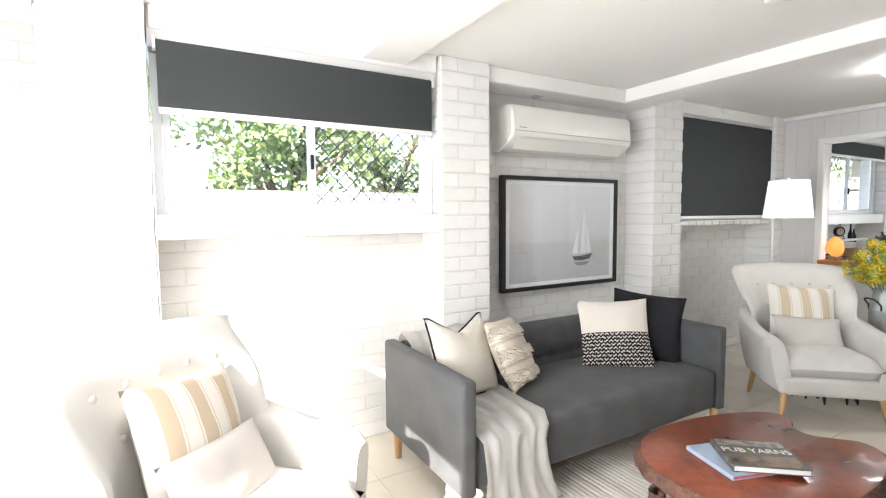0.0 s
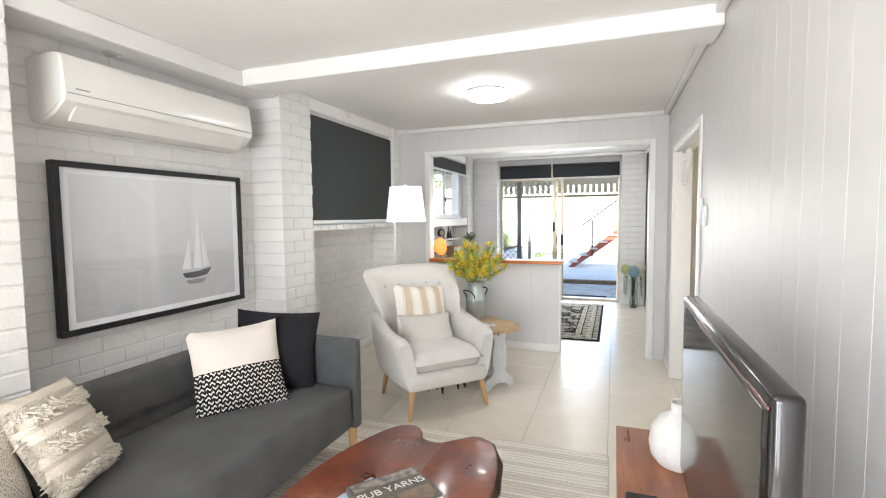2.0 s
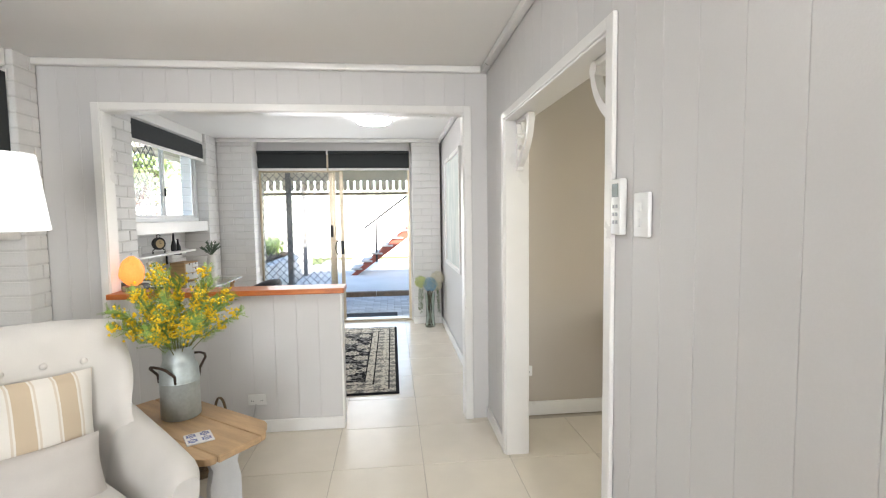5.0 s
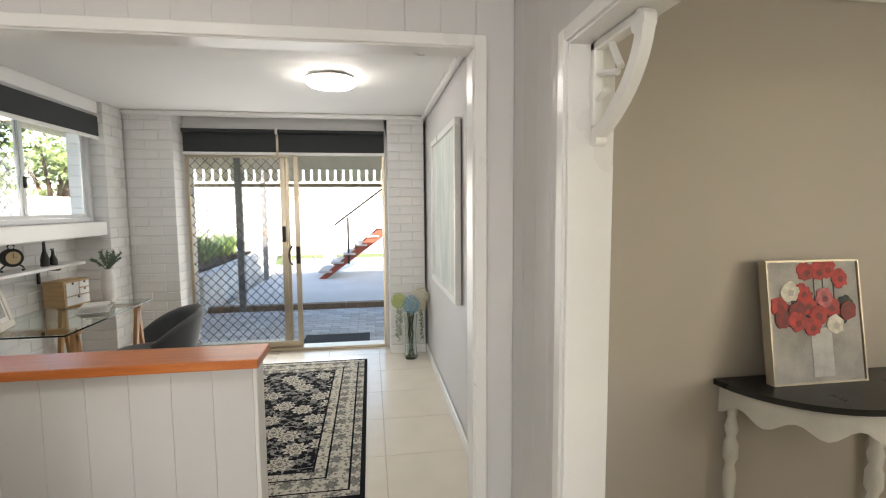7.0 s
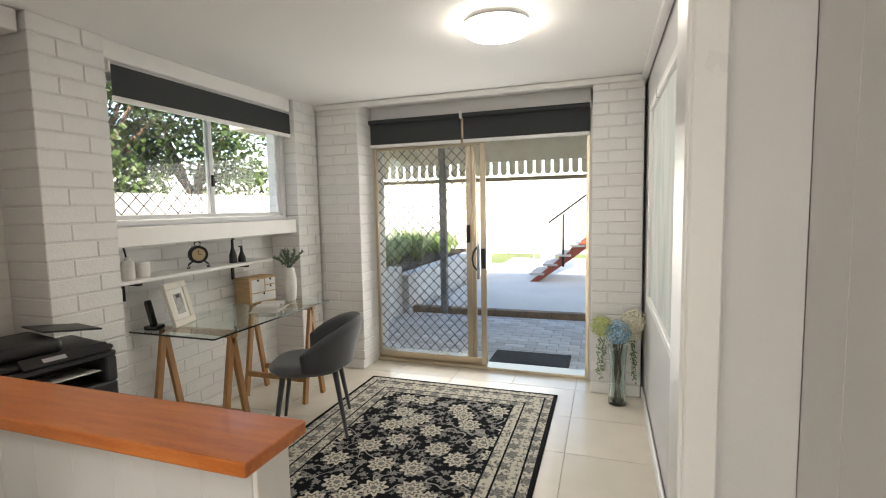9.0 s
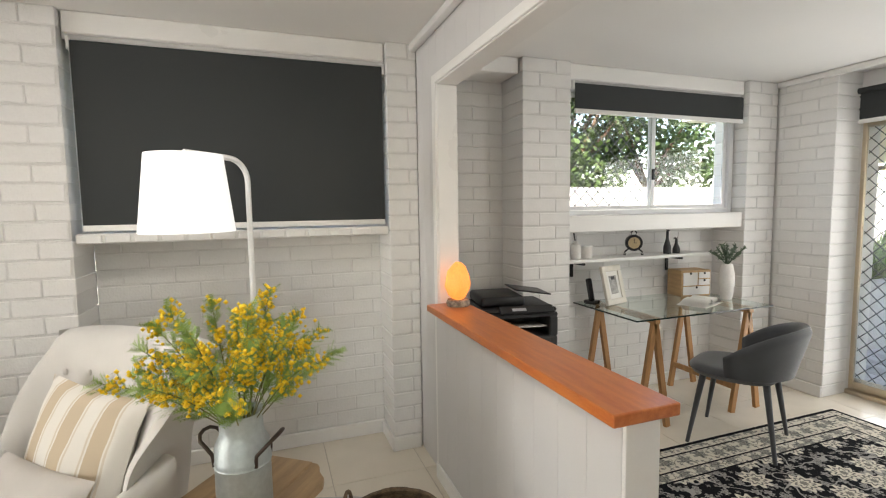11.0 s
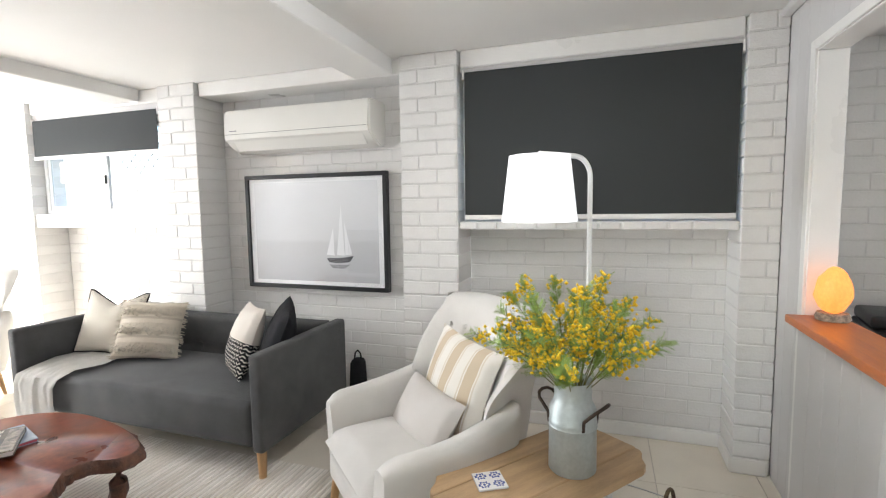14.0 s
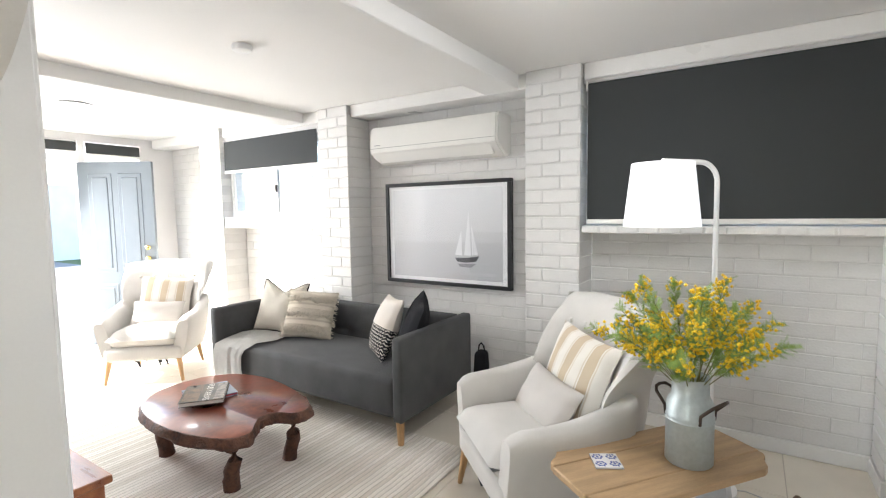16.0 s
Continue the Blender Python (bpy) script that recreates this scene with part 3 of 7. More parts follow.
def shell(bm, f, nu, nv, thick, way=(0, 1, 0), power=6):
    """A padded sheet: f(u, v) with u and v from -1 to 1, thickened one way and rounded at its rim."""
    way = Vector(way)
    F, K = [], []
    for j in range(nv + 1):
        v = -1 + 2 * j / nv
        rf, rk = [], []
        for i in range(nu + 1):
            u = -1 + 2 * i / nu
            p = Vector(f(u, v))
            e = max(0.0, (1 - abs(u) ** power)) ** 0.5 * max(0.0, (1 - abs(v) ** power)) ** 0.5
            a = bm.verts.new(p - way * thick * 0.5 * e)
            rim = i in (0, nu) or j in (0, nv)
            rf.append(a)
            rk.append(a if rim else bm.verts.new(p + way * thick * 0.5 * e))
        F.append(rf)
        K.append(rk)
    for j in range(nv):
        for i in range(nu):
            bm.faces.new((F[j][i], F[j][i + 1], F[j + 1][i + 1], F[j + 1][i]))
            q = (K[j][i], K[j + 1][i], K[j + 1][i + 1], K[j][i + 1])
            bm.faces.new(q)


def pillow(bm, w, h, d, n=18, droop=0.0):
    """A stuffed cushion in x and z with pinched corners, facing -y."""
    def f(u, v):
        x = u * w / 2 * (1 - 0.07 * (1 - v * v))
        z = v * h / 2 * (1 - 0.07 * (1 - u * u))
        wr = 0.006 * noise.noise(Vector((u * 2.3 + w * 9, v * 2.3, h * 7)))
        return (x, wr, z - droop * max(0.0, 1 - abs(u) * 1.15) * max(v, 0.0))
    F = {}
    for s in (-1, 1):
        for j in range(n + 1):
            v = -1 + 2 * j / n
            for i in range(n + 1):
                u = -1 + 2 * i / n
                rim = i in (0, n) or j in (0, n)
                if rim and s == 1:
                    F[s, i, j] = F[-1, i, j]
                    continue
                x, y, z = f(u, v)
                t = d / 2 * max(0.0, (1 - u ** 2) * (1 - v ** 2)) ** 0.45
                t *= 1 + 0.1 * noise.noise(Vector((u * 3 + s, v * 3, w * 5)))
                F[s, i, j] = bm.verts.new((x, y + s * t, z))
    for s in (-1, 1):
        for j in range(n):
            for i in range(n):
                bm.faces.new((F[s, i, j], F[s, i + 1, j], F[s, i + 1, j + 1], F[s, i, j + 1]))
    return f


def rim_cord(bm, w, h, r, f):
    ring = []
    k = 16
    for i in range(k):
        ring.append(f(-1 + 2 * i / k, -1))
    for i in range(k):
        ring.append(f(1, -1 + 2 * i / k))
    for i in range(k):
        ring.append(f(1 - 2 * i / k, 1))
    for i in range(k):
        ring.append(f(-1, 1 - 2 * i / k))
    ring.append(ring[0])
    tube(bm, ring, r, 6)


def node_mat(name, rough):
    m = bpy.data.materials.new(name)
    m.use_nodes = True
    nt = m.node_tree
    b = nt.nodes["Principled BSDF"]
    b.inputs["Roughness"].default_value = rough
    if rough >= 0.9:
        b.inputs["Specular IOR Level"].default_value = 0.1
    tc = nt.nodes.new("ShaderNodeTexCoord")
    sp = nt.nodes.new("ShaderNodeSeparateXYZ")
    nt.links.new(tc.outputs["Object"], sp.inputs[0])

    def op(kind, a, c=None, d=None):
        n = nt.nodes.new("ShaderNodeMath")
        n.operation = kind
        for k, v in enumerate((a, c, d)):
            if v is None:
                continue
            if isinstance(v, (int, float)):
                n.inputs[k].default_value = v
            else:
                nt.links.new(v, n.inputs[k])
        return n.outputs[0]

    def mix(fac, a, c):
        n = nt.nodes.new("ShaderNodeMix")
        n.data_type = "RGBA"
        for key, v in ((0, fac), (6, a), (7, c)):
            if isinstance(v, tuple):
                n.inputs[key].default_value = (*v, 1)
            elif isinstance(v, (int, float)):
                n.inputs[key].default_value = v
            else:
                nt.links.new(v, n.inputs[key])
        return n.outputs[2]

    def noise_of(scale, detail=3.0):
        n = nt.nodes.new("ShaderNodeTexNoise")
        n.inputs["Scale"].default_value, n.inputs["Detail"].default_value = scale, detail
        nt.links.new(tc.outputs["Object"], n.inputs["Vector"])
        return n.outputs["Fac"]

    def finish(col, height=None, strength=0.2, dist=0.01):
        nt.links.new(col, b.inputs["Base Color"])
        if height is not None:
            bp = nt.nodes.new("ShaderNodeBump")
            bp.inputs["Strength"].default_value, bp.inputs["Distance"].default_value = strength, dist
            nt.links.new(height, bp.inputs["Height"])
            nt.links.new(bp.outputs[0], b.inputs["Normal"])
        return m

    return nt, b, tc, sp, op, mix, noise_of, finish


def striped_cloth(name, axis, pitch, base, stripe, width, thin=None):
    nt, b, tc, sp, op, mix, noise_of, finish = node_mat(name, 0.9)
    c = sp.outputs["XYZ".index(axis)]
    fr = op("FRACT", op("MULTIPLY_ADD", c, 1 / pitch, 0.5))
    band = op("LESS_THAN", op("ABSOLUTE", op("SUBTRACT", fr, 0.5)), width / 2)
    edge = op("LESS_THAN", op("ABSOLUTE", op("SUBTRACT", op("ABSOLUTE", op("SUBTRACT", fr, 0.5)), width / 2 + 0.07)), 0.025)
    col = mix(band, base, stripe)
    col = mix(op("MULTIPLY", edge, 0.6), col, stripe)
    n = noise_of(420)
    col = mix(op("MULTIPLY", n, 0.16), col, tuple(x * 0.6 for x in stripe))
    return finish(col, n, 0.25)


linen = mat("pale_linen", (0.60, 0.575, 0.54), 0.92, var=0.05, scale=5, bump=0.25, fine=420, sheen=0.25)
linen_light = mat("pale_linen_small", (0.56, 0.525, 0.49), 0.92, var=0.05, scale=5, bump=0.25, fine=420)
charcoal = mat("charcoal_upholstery", (0.090, 0.091, 0.093), 0.85, var=0.15, scale=6.5, bump=0.3, fine=420, sheen=0.12, spec=0.25)
charcoal_dark = mat("black_cloth", (0.022, 0.022, 0.025), 0.9, var=0.12, scale=6, bump=0.4, fine=300, spec=0.15)
leg_wood = mat("honey_timber", (0.55, 0.33, 0.15), 0.4, var=0.14, scale=6, bump=0.04, fine=40, stretch=(6, 6, 1))
stripe_cushion = striped_cloth("striped_linen", "X", 0.135, (0.74, 0.71, 0.66), (0.55, 0.45, 0.33), 0.42)

# ---- living room: seats ----


def armchair(place, label):
    c = thing("wingback_armchair", place, label, "armchair", "wingback armchairs")
    bm = B()
    bx(bm, -0.318, 0.318, -0.325, 0.30, 0.19, 0.32, 0.035, 3)
    part("seat_frame", bm, linen, c, smooth=True)
    bm = B()

    def seat(u, v):
        return (u * (0.262 - 0.015 * v), -0.035 + v * 0.31, 0.385 + 0.02 * (1 - u * u) * (1 - v * v))
    shell(bm, seat, 14, 14, 0.15, (0, 0, -1), 10)
    part("seat", bm, linen, c, smooth=60)
    bm = B()

    def back(u, v):
        s = (v + 1) / 2
        half = 0.33 + 0.082 * s - 0.032 * math.exp(-((s - 0.55) / 0.13) ** 2)
        wing = (0.07 + 0.18 * math.sin(min(1, s * 1.1) * math.pi) ** 0.8) * abs(u) ** 5
        z = 0.28 + 0.735 * s - 0.03 * abs(u) ** 2.2 * s
        return (u * half, 0.295 + 0.155 * s - wing, z)
    shell(bm, back, 28, 26, 0.21, (0, 1, 0), 8)
    bk = part("backrest", bm, linen, c, smooth=60)
    for row, (v, us) in enumerate(((0.60, (-0.62, -0.31, 0, 0.31, 0.62)), (0.18, (-0.5, -0.17, 0.17, 0.5)))):
        for u in us:
            p = back(u, v)
            bm = B()
            bmesh.ops.create_uvsphere(bm, u_segments=10, v_segments=6, radius=0.014, matrix=Matrix.Translation((p[0], p[1] - 0.104, p[2])) @ Matrix.Diagonal((1, 0.5, 1, 1)))
            part("button", bm, linen, bk, smooth=60)
    for s in (-1, 1):
        bm = B()
        rings = []
        for k in range(17):
            t = k / 16
            y = -0.31 + 0.57 * t
            top = 0.575 + 0.10 * t ** 2.2
            lo = 0.20 + 0.02 * t
            wid = 0.062 if 0.06 < t < 0.97 else 0.05
            cx = s * (0.312 + 0.022 * math.sin(t * math.pi))
            hz, cz = (top - lo) / 2, (top + lo) / 2
            sc = min(1.0, 0.80 + 2.2 * t)
            ring = []
            for a in range(20):
                th = 2 * math.pi * a / 20
                co, si = math.cos(th), math.sin(th)
                px = math.copysign(abs(co) ** 0.55, co) * wid
                pz = math.copysign(abs(si) ** 0.45, si) * hz * (sc if si > 0 else 1)
                ring.append(bm.verts.new((cx + px + s * 0.036 * (pz / hz), y, cz + pz)))
            rings.append(ring)
        for a, b in zip(rings, rings[1:]):
            for q in range(20):
                bm.faces.new((a[q], a[(q + 1) % 20], b[(q + 1) % 20], b[q]))
        bm.faces.new(rings[0])
        bm.faces.new(rings[-1])
        part("armrest", bm, linen, c, smooth=50)
    for x, y in ((-0.28, -0.29), (0.28, -0.29), (-0.26, 0.25), (0.26, 0.25)):
        bm = B()
        cyl(bm, (x * 1.12, y * 1.1, 0.0), (x, y, 0.21), 0.013, 0.025, 12)
        part("leg", bm, leg_wood, c, "tapered honey timber leg", smooth=True)
    bm = B()
    for k in range(14):
        x = -0.2 + 0.03 * k
        cyl(bm, (x, -0.2 + 0.1 * math.sin(k), 0.19), (x + 0.01, -0.19 + 0.1 * math.sin(k), 0.15 - 0.02 * math.sin(k * 2.7)), 0.012, 0.005, 5)
    tagged(part("torn_lining", bm, charcoal_dark, c, "ragged black underside lining"), kind="stuff")
    return c


A2 = pose(6.2, 2.785, 0, 0, 0, -43)
A1 = pose(2.40, 2.89, 0, 0, 0, 42)
armchair(A2, "pale linen wingback armchair with tufted back beside a small table")
armchair(A1, "pale linen wingback armchair in sunlight beside the front door")


def cushion(place, w, h, d, m, label, group="", cord=None, name="cushion", dent=0.0):
    bm = B()
    f = pillow(bm, w, h, d, droop=dent)
    c = part(name, bm, m, None, label, smooth=60, place=place)
    tagged(c, category="cushion", group=group)
    if cord:
        bm = B()
        rim_cord(bm, w, h, 0.006, f)
        part("piping", bm, cord, c, "black piping", smooth=60)
    return c


for A in (A2, A1):
    cushion(A @ pose(0.015, 0.185, 0.655, -20, 5, 3), 0.47, 0.43, 0.15, stripe_cushion, "cream cushion with beige stripes leaning on an armchair back", "striped cushions")
    cushion(A @ pose(-0.005, 0.03, 0.53, -30, 3, 2), 0.45, 0.28, 0.13, linen_light, "plain grey-beige lumbar cushion on an armchair seat", "lumbar cushions")

# sofa
SX0, SX1, SY0, SY1 = 3.305, 5.285, 2.868, 3.737
sofa = thing("sofa", pose((SX0 + SX1) / 2, (SY0 + SY1) / 2, 0), "charcoal grey upholstered sofa with button back and square arms", "sofa")
hw, hd = (SX1 - SX0) / 2, (SY1 - SY0) / 2
for s in (-1, 1):
    bm = B()
    bx(bm, s * hw - (0.072 if s > 0 else 0), s * hw + (0.072 if s < 0 else 0), -hd, hd - 0.001, 0.165, 0.695, 0.018, 3)
    part("armrest", bm, charcoal, sofa, smooth=True)


def sofa_back(u, v):
    s = (v + 1) / 2
    dip = 0.018 * math.exp(-((s - 0.52) / 0.04) ** 2)
    for b in (-0.78, -0.47, -0.16, 0.16, 0.47, 0.78):
        dip += 0.022 * math.exp(-((u - b) / 0.03) ** 2 - ((s - 0.52) / 0.07) ** 2)
    return (u * (hw - 0.074), hd - 0.085 + dip, 0.20 + 0.495 * s)


bm = B()
shell(bm, sofa_back, 90, 30, 0.15, (0, 1, 0), 14)
sb = part("backrest", bm, charcoal, sofa, smooth=60)
for b in (-0.78, -0.47, -0.16, 0.16, 0.47, 0.78):
    bm = B()
    p = sofa_back(b, 0.04)
    bmesh.ops.create_uvsphere(bm, u_segments=12, v_segments=8, radius=0.016, matrix=Matrix.Translation((p[0], p[1] - 0.07, p[2])) @ Matrix.Diagonal((1, 0.5, 1, 1)))
    part("button", bm, charcoal, sb, smooth=60)
bm = B()
bx(bm, -hw + 0.074, hw - 0.074, -hd + 0.012, hd - 0.16, 0.17, 0.425, 0.045, 4)
part("seat", bm, charcoal, sofa, smooth=60)
for x in (-hw + 0.045, hw - 0.045):
    for y in (-hd + 0.045, hd - 0.08):
        bm = B()
        cyl(bm, (x, y, 0.008), (x, y, 0.17), 0.02, 0.028, 14)
        part("leg", bm, leg_wood, sofa, "round honey timber leg", smooth=True)

bm = B()
bx(bm, -0.075, 0.075, -0.05, 0.05, 0.0, 0.37, 0.03, 3)
for v in bm.verts:
    v.co.x *= 1.0 - 0.5 * max(0.0, v.co.z - 0.12) / 0.25
    v.co += 0.012 * Vector((noise.noise(v.co * 14), noise.noise(v.co * 14 + Vector((3, 0, 0))), 0))
bag = tagged(part("cloth_bag", bm, charcoal_dark, None, "slumped black cloth bag between the sofa and the wall", smooth=60, place=pose(5.292, 3.88, 0.0005)), category="bag")
bm = B()
tube(bm, [(-0.03, 0, 0.35), (-0.02, 0, 0.41), (0.0, 0, 0.43), (0.02, 0, 0.41), (0.03, 0, 0.35)], 0.006, 8)
part("strap", bm, charcoal_dark, bag, smooth=60)

# scatter cushions


def rhomb_cloth():
    nt, b, tc, sp, op, mix, noise_of, finish = node_mat("woven_rhombs", 0.9)
    x, z = sp.outputs[0], sp.outputs[2]
    col = None
    u = op("ABSOLUTE", op("SUBTRACT", op("FRACT", op("MULTIPLY", x, 17.0)), 0.5))
    v = op("ABSOLUTE", op("SUBTRACT", op("FRACT", op("MULTIPLY", z, 13.0)), 0.5))
    d = op("ADD", u, v)
    ring = op("LESS_THAN", op("FRACT", op("MULTIPLY", d, 5.0)), 0.42)
    fade = op("MULTIPLY", ring, op("GREATER_THAN", noise_of(110), 0.47))
    col = mix(op("MULTIPLY", fade, 0.7), (0.72, 0.68, 0.60), (0.24, 0.22, 0.18))
    return finish(col, op("ADD", op("MULTIPLY", ring, 0.5), noise_of(300)), 0.35)


def half_knit():
    nt, b, tc, sp, op, mix, noise_of, finish = node_mat("cream_and_black_knit", 0.92)
    x, z = sp.outputs[0], sp.outputs[2]
    low = op("LESS_THAN", z, 0.0)
    row = op("FRACT", op("MULTIPLY", z, 44.0))
    wob = op("MULTIPLY_ADD", op("SINE", op("MULTIPLY", x, 260.0)), 0.22, 0.5)
    dash = op("LESS_THAN", op("ABSOLUTE", op("SUBTRACT", row, wob)), 0.19)
    gap = op("GREATER_THAN", op("FRACT", op("MULTIPLY_ADD", x, 31.0, op("MULTIPLY", op("FLOOR", op("MULTIPLY", z, 44.0)), 0.37))), 0.22)
    pat = mix(op("MULTIPLY", dash, gap), (0.018, 0.018, 0.02), (0.62, 0.58, 0.52))
    col = mix(low, (0.66, 0.61, 0.55), pat)
    return finish(col, op("ADD", op("MULTIPLY", dash, 0.6), noise_of(320)), 0.35)


def tufted_cream():
    nt, b, tc, sp, op, mix, noise_of, finish = node_mat("tufted_cream", 0.95)
    z = sp.outputs[2]
    fr = op("FRACT", op("MULTIPLY_ADD", z, 7.5, 0.2))
    tuft = op("LESS_THAN", fr, 0.42)
    n = noise_of(150, 4)
    col = mix(op("MULTIPLY", n, 0.5), (0.74, 0.68, 0.58), (0.56, 0.49, 0.40))
    col = mix(op("MULTIPLY", op("LESS_THAN", op("ABSOLUTE", op("SUBTRACT", fr, 0.72)), 0.06), 0.5), col, (0.40, 0.34, 0.27))
    return finish(col, op("MULTIPLY_ADD", tuft, op("ADD", n, 0.5), op("MULTIPLY", n, 0.2)), 0.9, 0.02)


cushion(pose(3.605, 3.345, 0.65, -22, 4, 15), 0.45, 0.45, 0.17, rhomb_cloth(), "cream woven cushion with diamond pattern and black piping on the sofa", "", charcoal_dark, dent=0.085)
c2 = cushion(pose(3.95, 3.36, 0.615, -28, 6, 32), 0.42, 0.42, 0.16, tufted_cream(), "cream tufted cushion with fringed edges on the sofa")
bm = B()
rng = random.Random(5)
for k in range(110):
    s = 1 if k % 2 else -1
    z = -0.2 + 0.4 * rng.random()
    cyl(bm, (s * 0.195, rng.uniform(-0.012, 0.012), z), (s * (0.215 + 0.012 * rng.random()), rng.uniform(-0.02, 0.02), z - 0.012 * rng.random()), 0.004, 0.002, 4)
for row, zr in enumerate((-0.145, -0.02, 0.115)):
    tf = B()
    for k in range(150):
        x = rng.uniform(-0.19, 0.19)
        z = zr + rng.gauss(0, 0.013)
        yy = -0.08 * max(0.0, (1 - (x / 0.21) ** 2) * (1 - (z / 0.21) ** 2)) ** 0.45
        cyl(tf, (x, yy + 0.004, z), (x + rng.gauss(0, 0.006), yy - rng.uniform(0.008, 0.018), z - rng.uniform(0.0, 0.016)), 0.0055, 0.003, 5)
    tagged(part("tuft_row", tf, mat("cream_tuft", (0.74, 0.68, 0.58), 0.95, var=0.1, scale=60), c2, "row of shaggy cream tufts"), kind="stuff")
tagged(part("fringe", bm, mat("cream_fringe", (0.72, 0.66, 0.56), 0.95), c2, "cream thread fringe"), kind="stuff")
cushion(pose(4.79, 3.33, 0.62, -22, -3, -38), 0.46, 0.46, 0.16, half_knit(), "cushion half cream and half black knit on the sofa")
cushion(pose(5.07, 3.31, 0.645, -18, 6, -55), 0.47, 0.46, 0.17, charcoal_dark, "black cloth cushion against the sofa arm")

# throw over seat and front edge
throw_mat = mat("white_throw", (0.82, 0.80, 0.76), 0.95, var=0.04, scale=14, bump=0.5, fine=240)
bm = B()
path = [(3.728, 0.55), (3.745, 0.68), (3.70, 0.715), (3.62, 0.712), (3.565, 0.68), (3.555, 0.60), (3.54, 0.50), (3.46, 0.442), (3.3, 0.437), (3.1, 0.436), (2.93, 0.432), (2.872, 0.415), (2.852, 0.36), (2.848, 0.26), (2.842, 0.14), (2.836, 0.06)]
NU = 40
rows = []
for j, (y, z) in enumerate(path):
    row = []
    for i in range(NU + 1):
        u = i / NU
        x = 3.395 + (0.40 + 0.05 * math.sin(j * 0.9)) * u + 0.03 * noise.noise(Vector((u * 2, j * 0.4, 3)))
        w = 0.030 * abs(noise.noise(Vector((u * 5.5, j * 0.42, 1.7)))) + 0.010 * abs(math.sin(u * 15 + 1.5 * noise.noise(Vector((u * 3, j * 0.5, 8)))))
        row.append(bm.verts.new((x, y - (w * 1.2 if j > 10 else 0), z + (w if j <= 10 else 0))))
    rows.append(row)
for a, b in zip(rows, rows[1:]):
    for i in range(NU):
        bm.faces.new((a[i], a[i + 1], b[i + 1], b[i]))
bmesh.ops.solidify(bm, geom=bm.faces[:], thickness=0.006)
thr = tagged(part("throw_blanket", bm, throw_mat, None, "white woven throw draped over the sofa seat and front", smooth=60), category="blanket")
bm = B()
for i in range(40):
    x = 3.41 + 0.39 * i / 39
    cyl(bm, (x, 2.834, 0.065), (x + 0.004 * math.sin(i * 3), 2.831 + 0.006 * math.sin(i * 5), 0.016), 0.0035, 0.002, 4)
tagged(part("fringe", bm, throw_mat, thr), kind="stuff")

# ---- rug, coffee table, books ----


def ribbed_rug():
    nt, b, tc, sp, op, mix, noise_of, finish = node_mat("ribbed_wool", 0.97)
    x, y = sp.outputs[0], sp.outputs[1]
    n = noise_of(9, 2)
    xs = op("MULTIPLY_ADD", n, 0.012, x)
    rib = op("FRACT", op("MULTIPLY", xs, 34.0))
    w1 = nt.nodes.new("ShaderNodeTexNoise")
    w1.noise_dimensions = "1D"
    w1.inputs["Scale"].default_value = 30.0
    w1.inputs["Detail"].default_value = 2
    nt.links.new(op("MULTIPLY", op("FLOOR", op("MULTIPLY", xs, 34.0)), 7.31), w1.inputs["W"])
    tone = op("GREATER_THAN", w1.outputs["Fac"], 0.52)
    col = mix(tone, (0.84, 0.80, 0.73), (0.71, 0.66, 0.58))
    col = mix(op("MULTIPLY", op("LESS_THAN", rib, 0.25), 0.6), col, (0.38, 0.34, 0.29))
    col = mix(op("MULTIPLY", noise_of(260), 0.3), col, (0.56, 0.52, 0.45))
    return finish(col, op("ADD", op("SINE", op("MULTIPLY", rib, 3.14)), op("MULTIPLY", noise_of(300), 0.5)), 0.6, 0.008)


bm = B()
bx(bm, -1.32, 1.32, -0.81, 0.81, 0.0, 0.012, 0.004, 2)
tagged(part("living_rug", bm, ribbed_rug(), None, "cream and grey ribbed wool rug under the coffee table", place=pose(4.34, 2.275, 0.0005)), category="rug")

slab_wood = mat("red_slab_timber", (0.30, 0.075, 0.032), 0.3, var=0.2, scale=4, bump=0.03, fine=30, col2=(0.115, 0.028, 0.016), coat=0.25, detail=9)
bark_wood = mat("bark_edge", (0.17, 0.075, 0.045), 0.75, var=0.3, scale=18, bump=0.9, fine=60, col2=(0.06, 0.03, 0.022))
outline = [(4.00, 2.02), (4.12, 1.925), (4.36, 1.87), (4.60, 1.87), (4.80, 1.91), (4.93, 1.97), (4.965, 2.06), (4.90, 2.14), (4.845, 2.215), (4.87, 2.30), (4.965, 2.355), (4.985, 2.43), (4.92, 2.50), (4.76, 2.57), (4.52, 2.63), (4.27, 2.645), (4.06, 2.585), (3.93, 2.45), (3.895, 2.28), (3.92, 2.13)]


def rounded(pts, n):
    """Closed smooth outline through points."""
    out = []
    m = len(pts)
    for i in range(m):
        p0, p1, p2, p3 = (Vector(pts[(i + k - 1) % m]) for k in range(4))
        for k in range(n):
            t = k / n
            out.append(0.5 * (2 * p1 + (p2 - p0) * t + (2 * p0 - 5 * p1 + 4 * p2 - p3) * t * t + (3 * p1 - p0 - 3 * p2 + p3) * t ** 3))
    return out


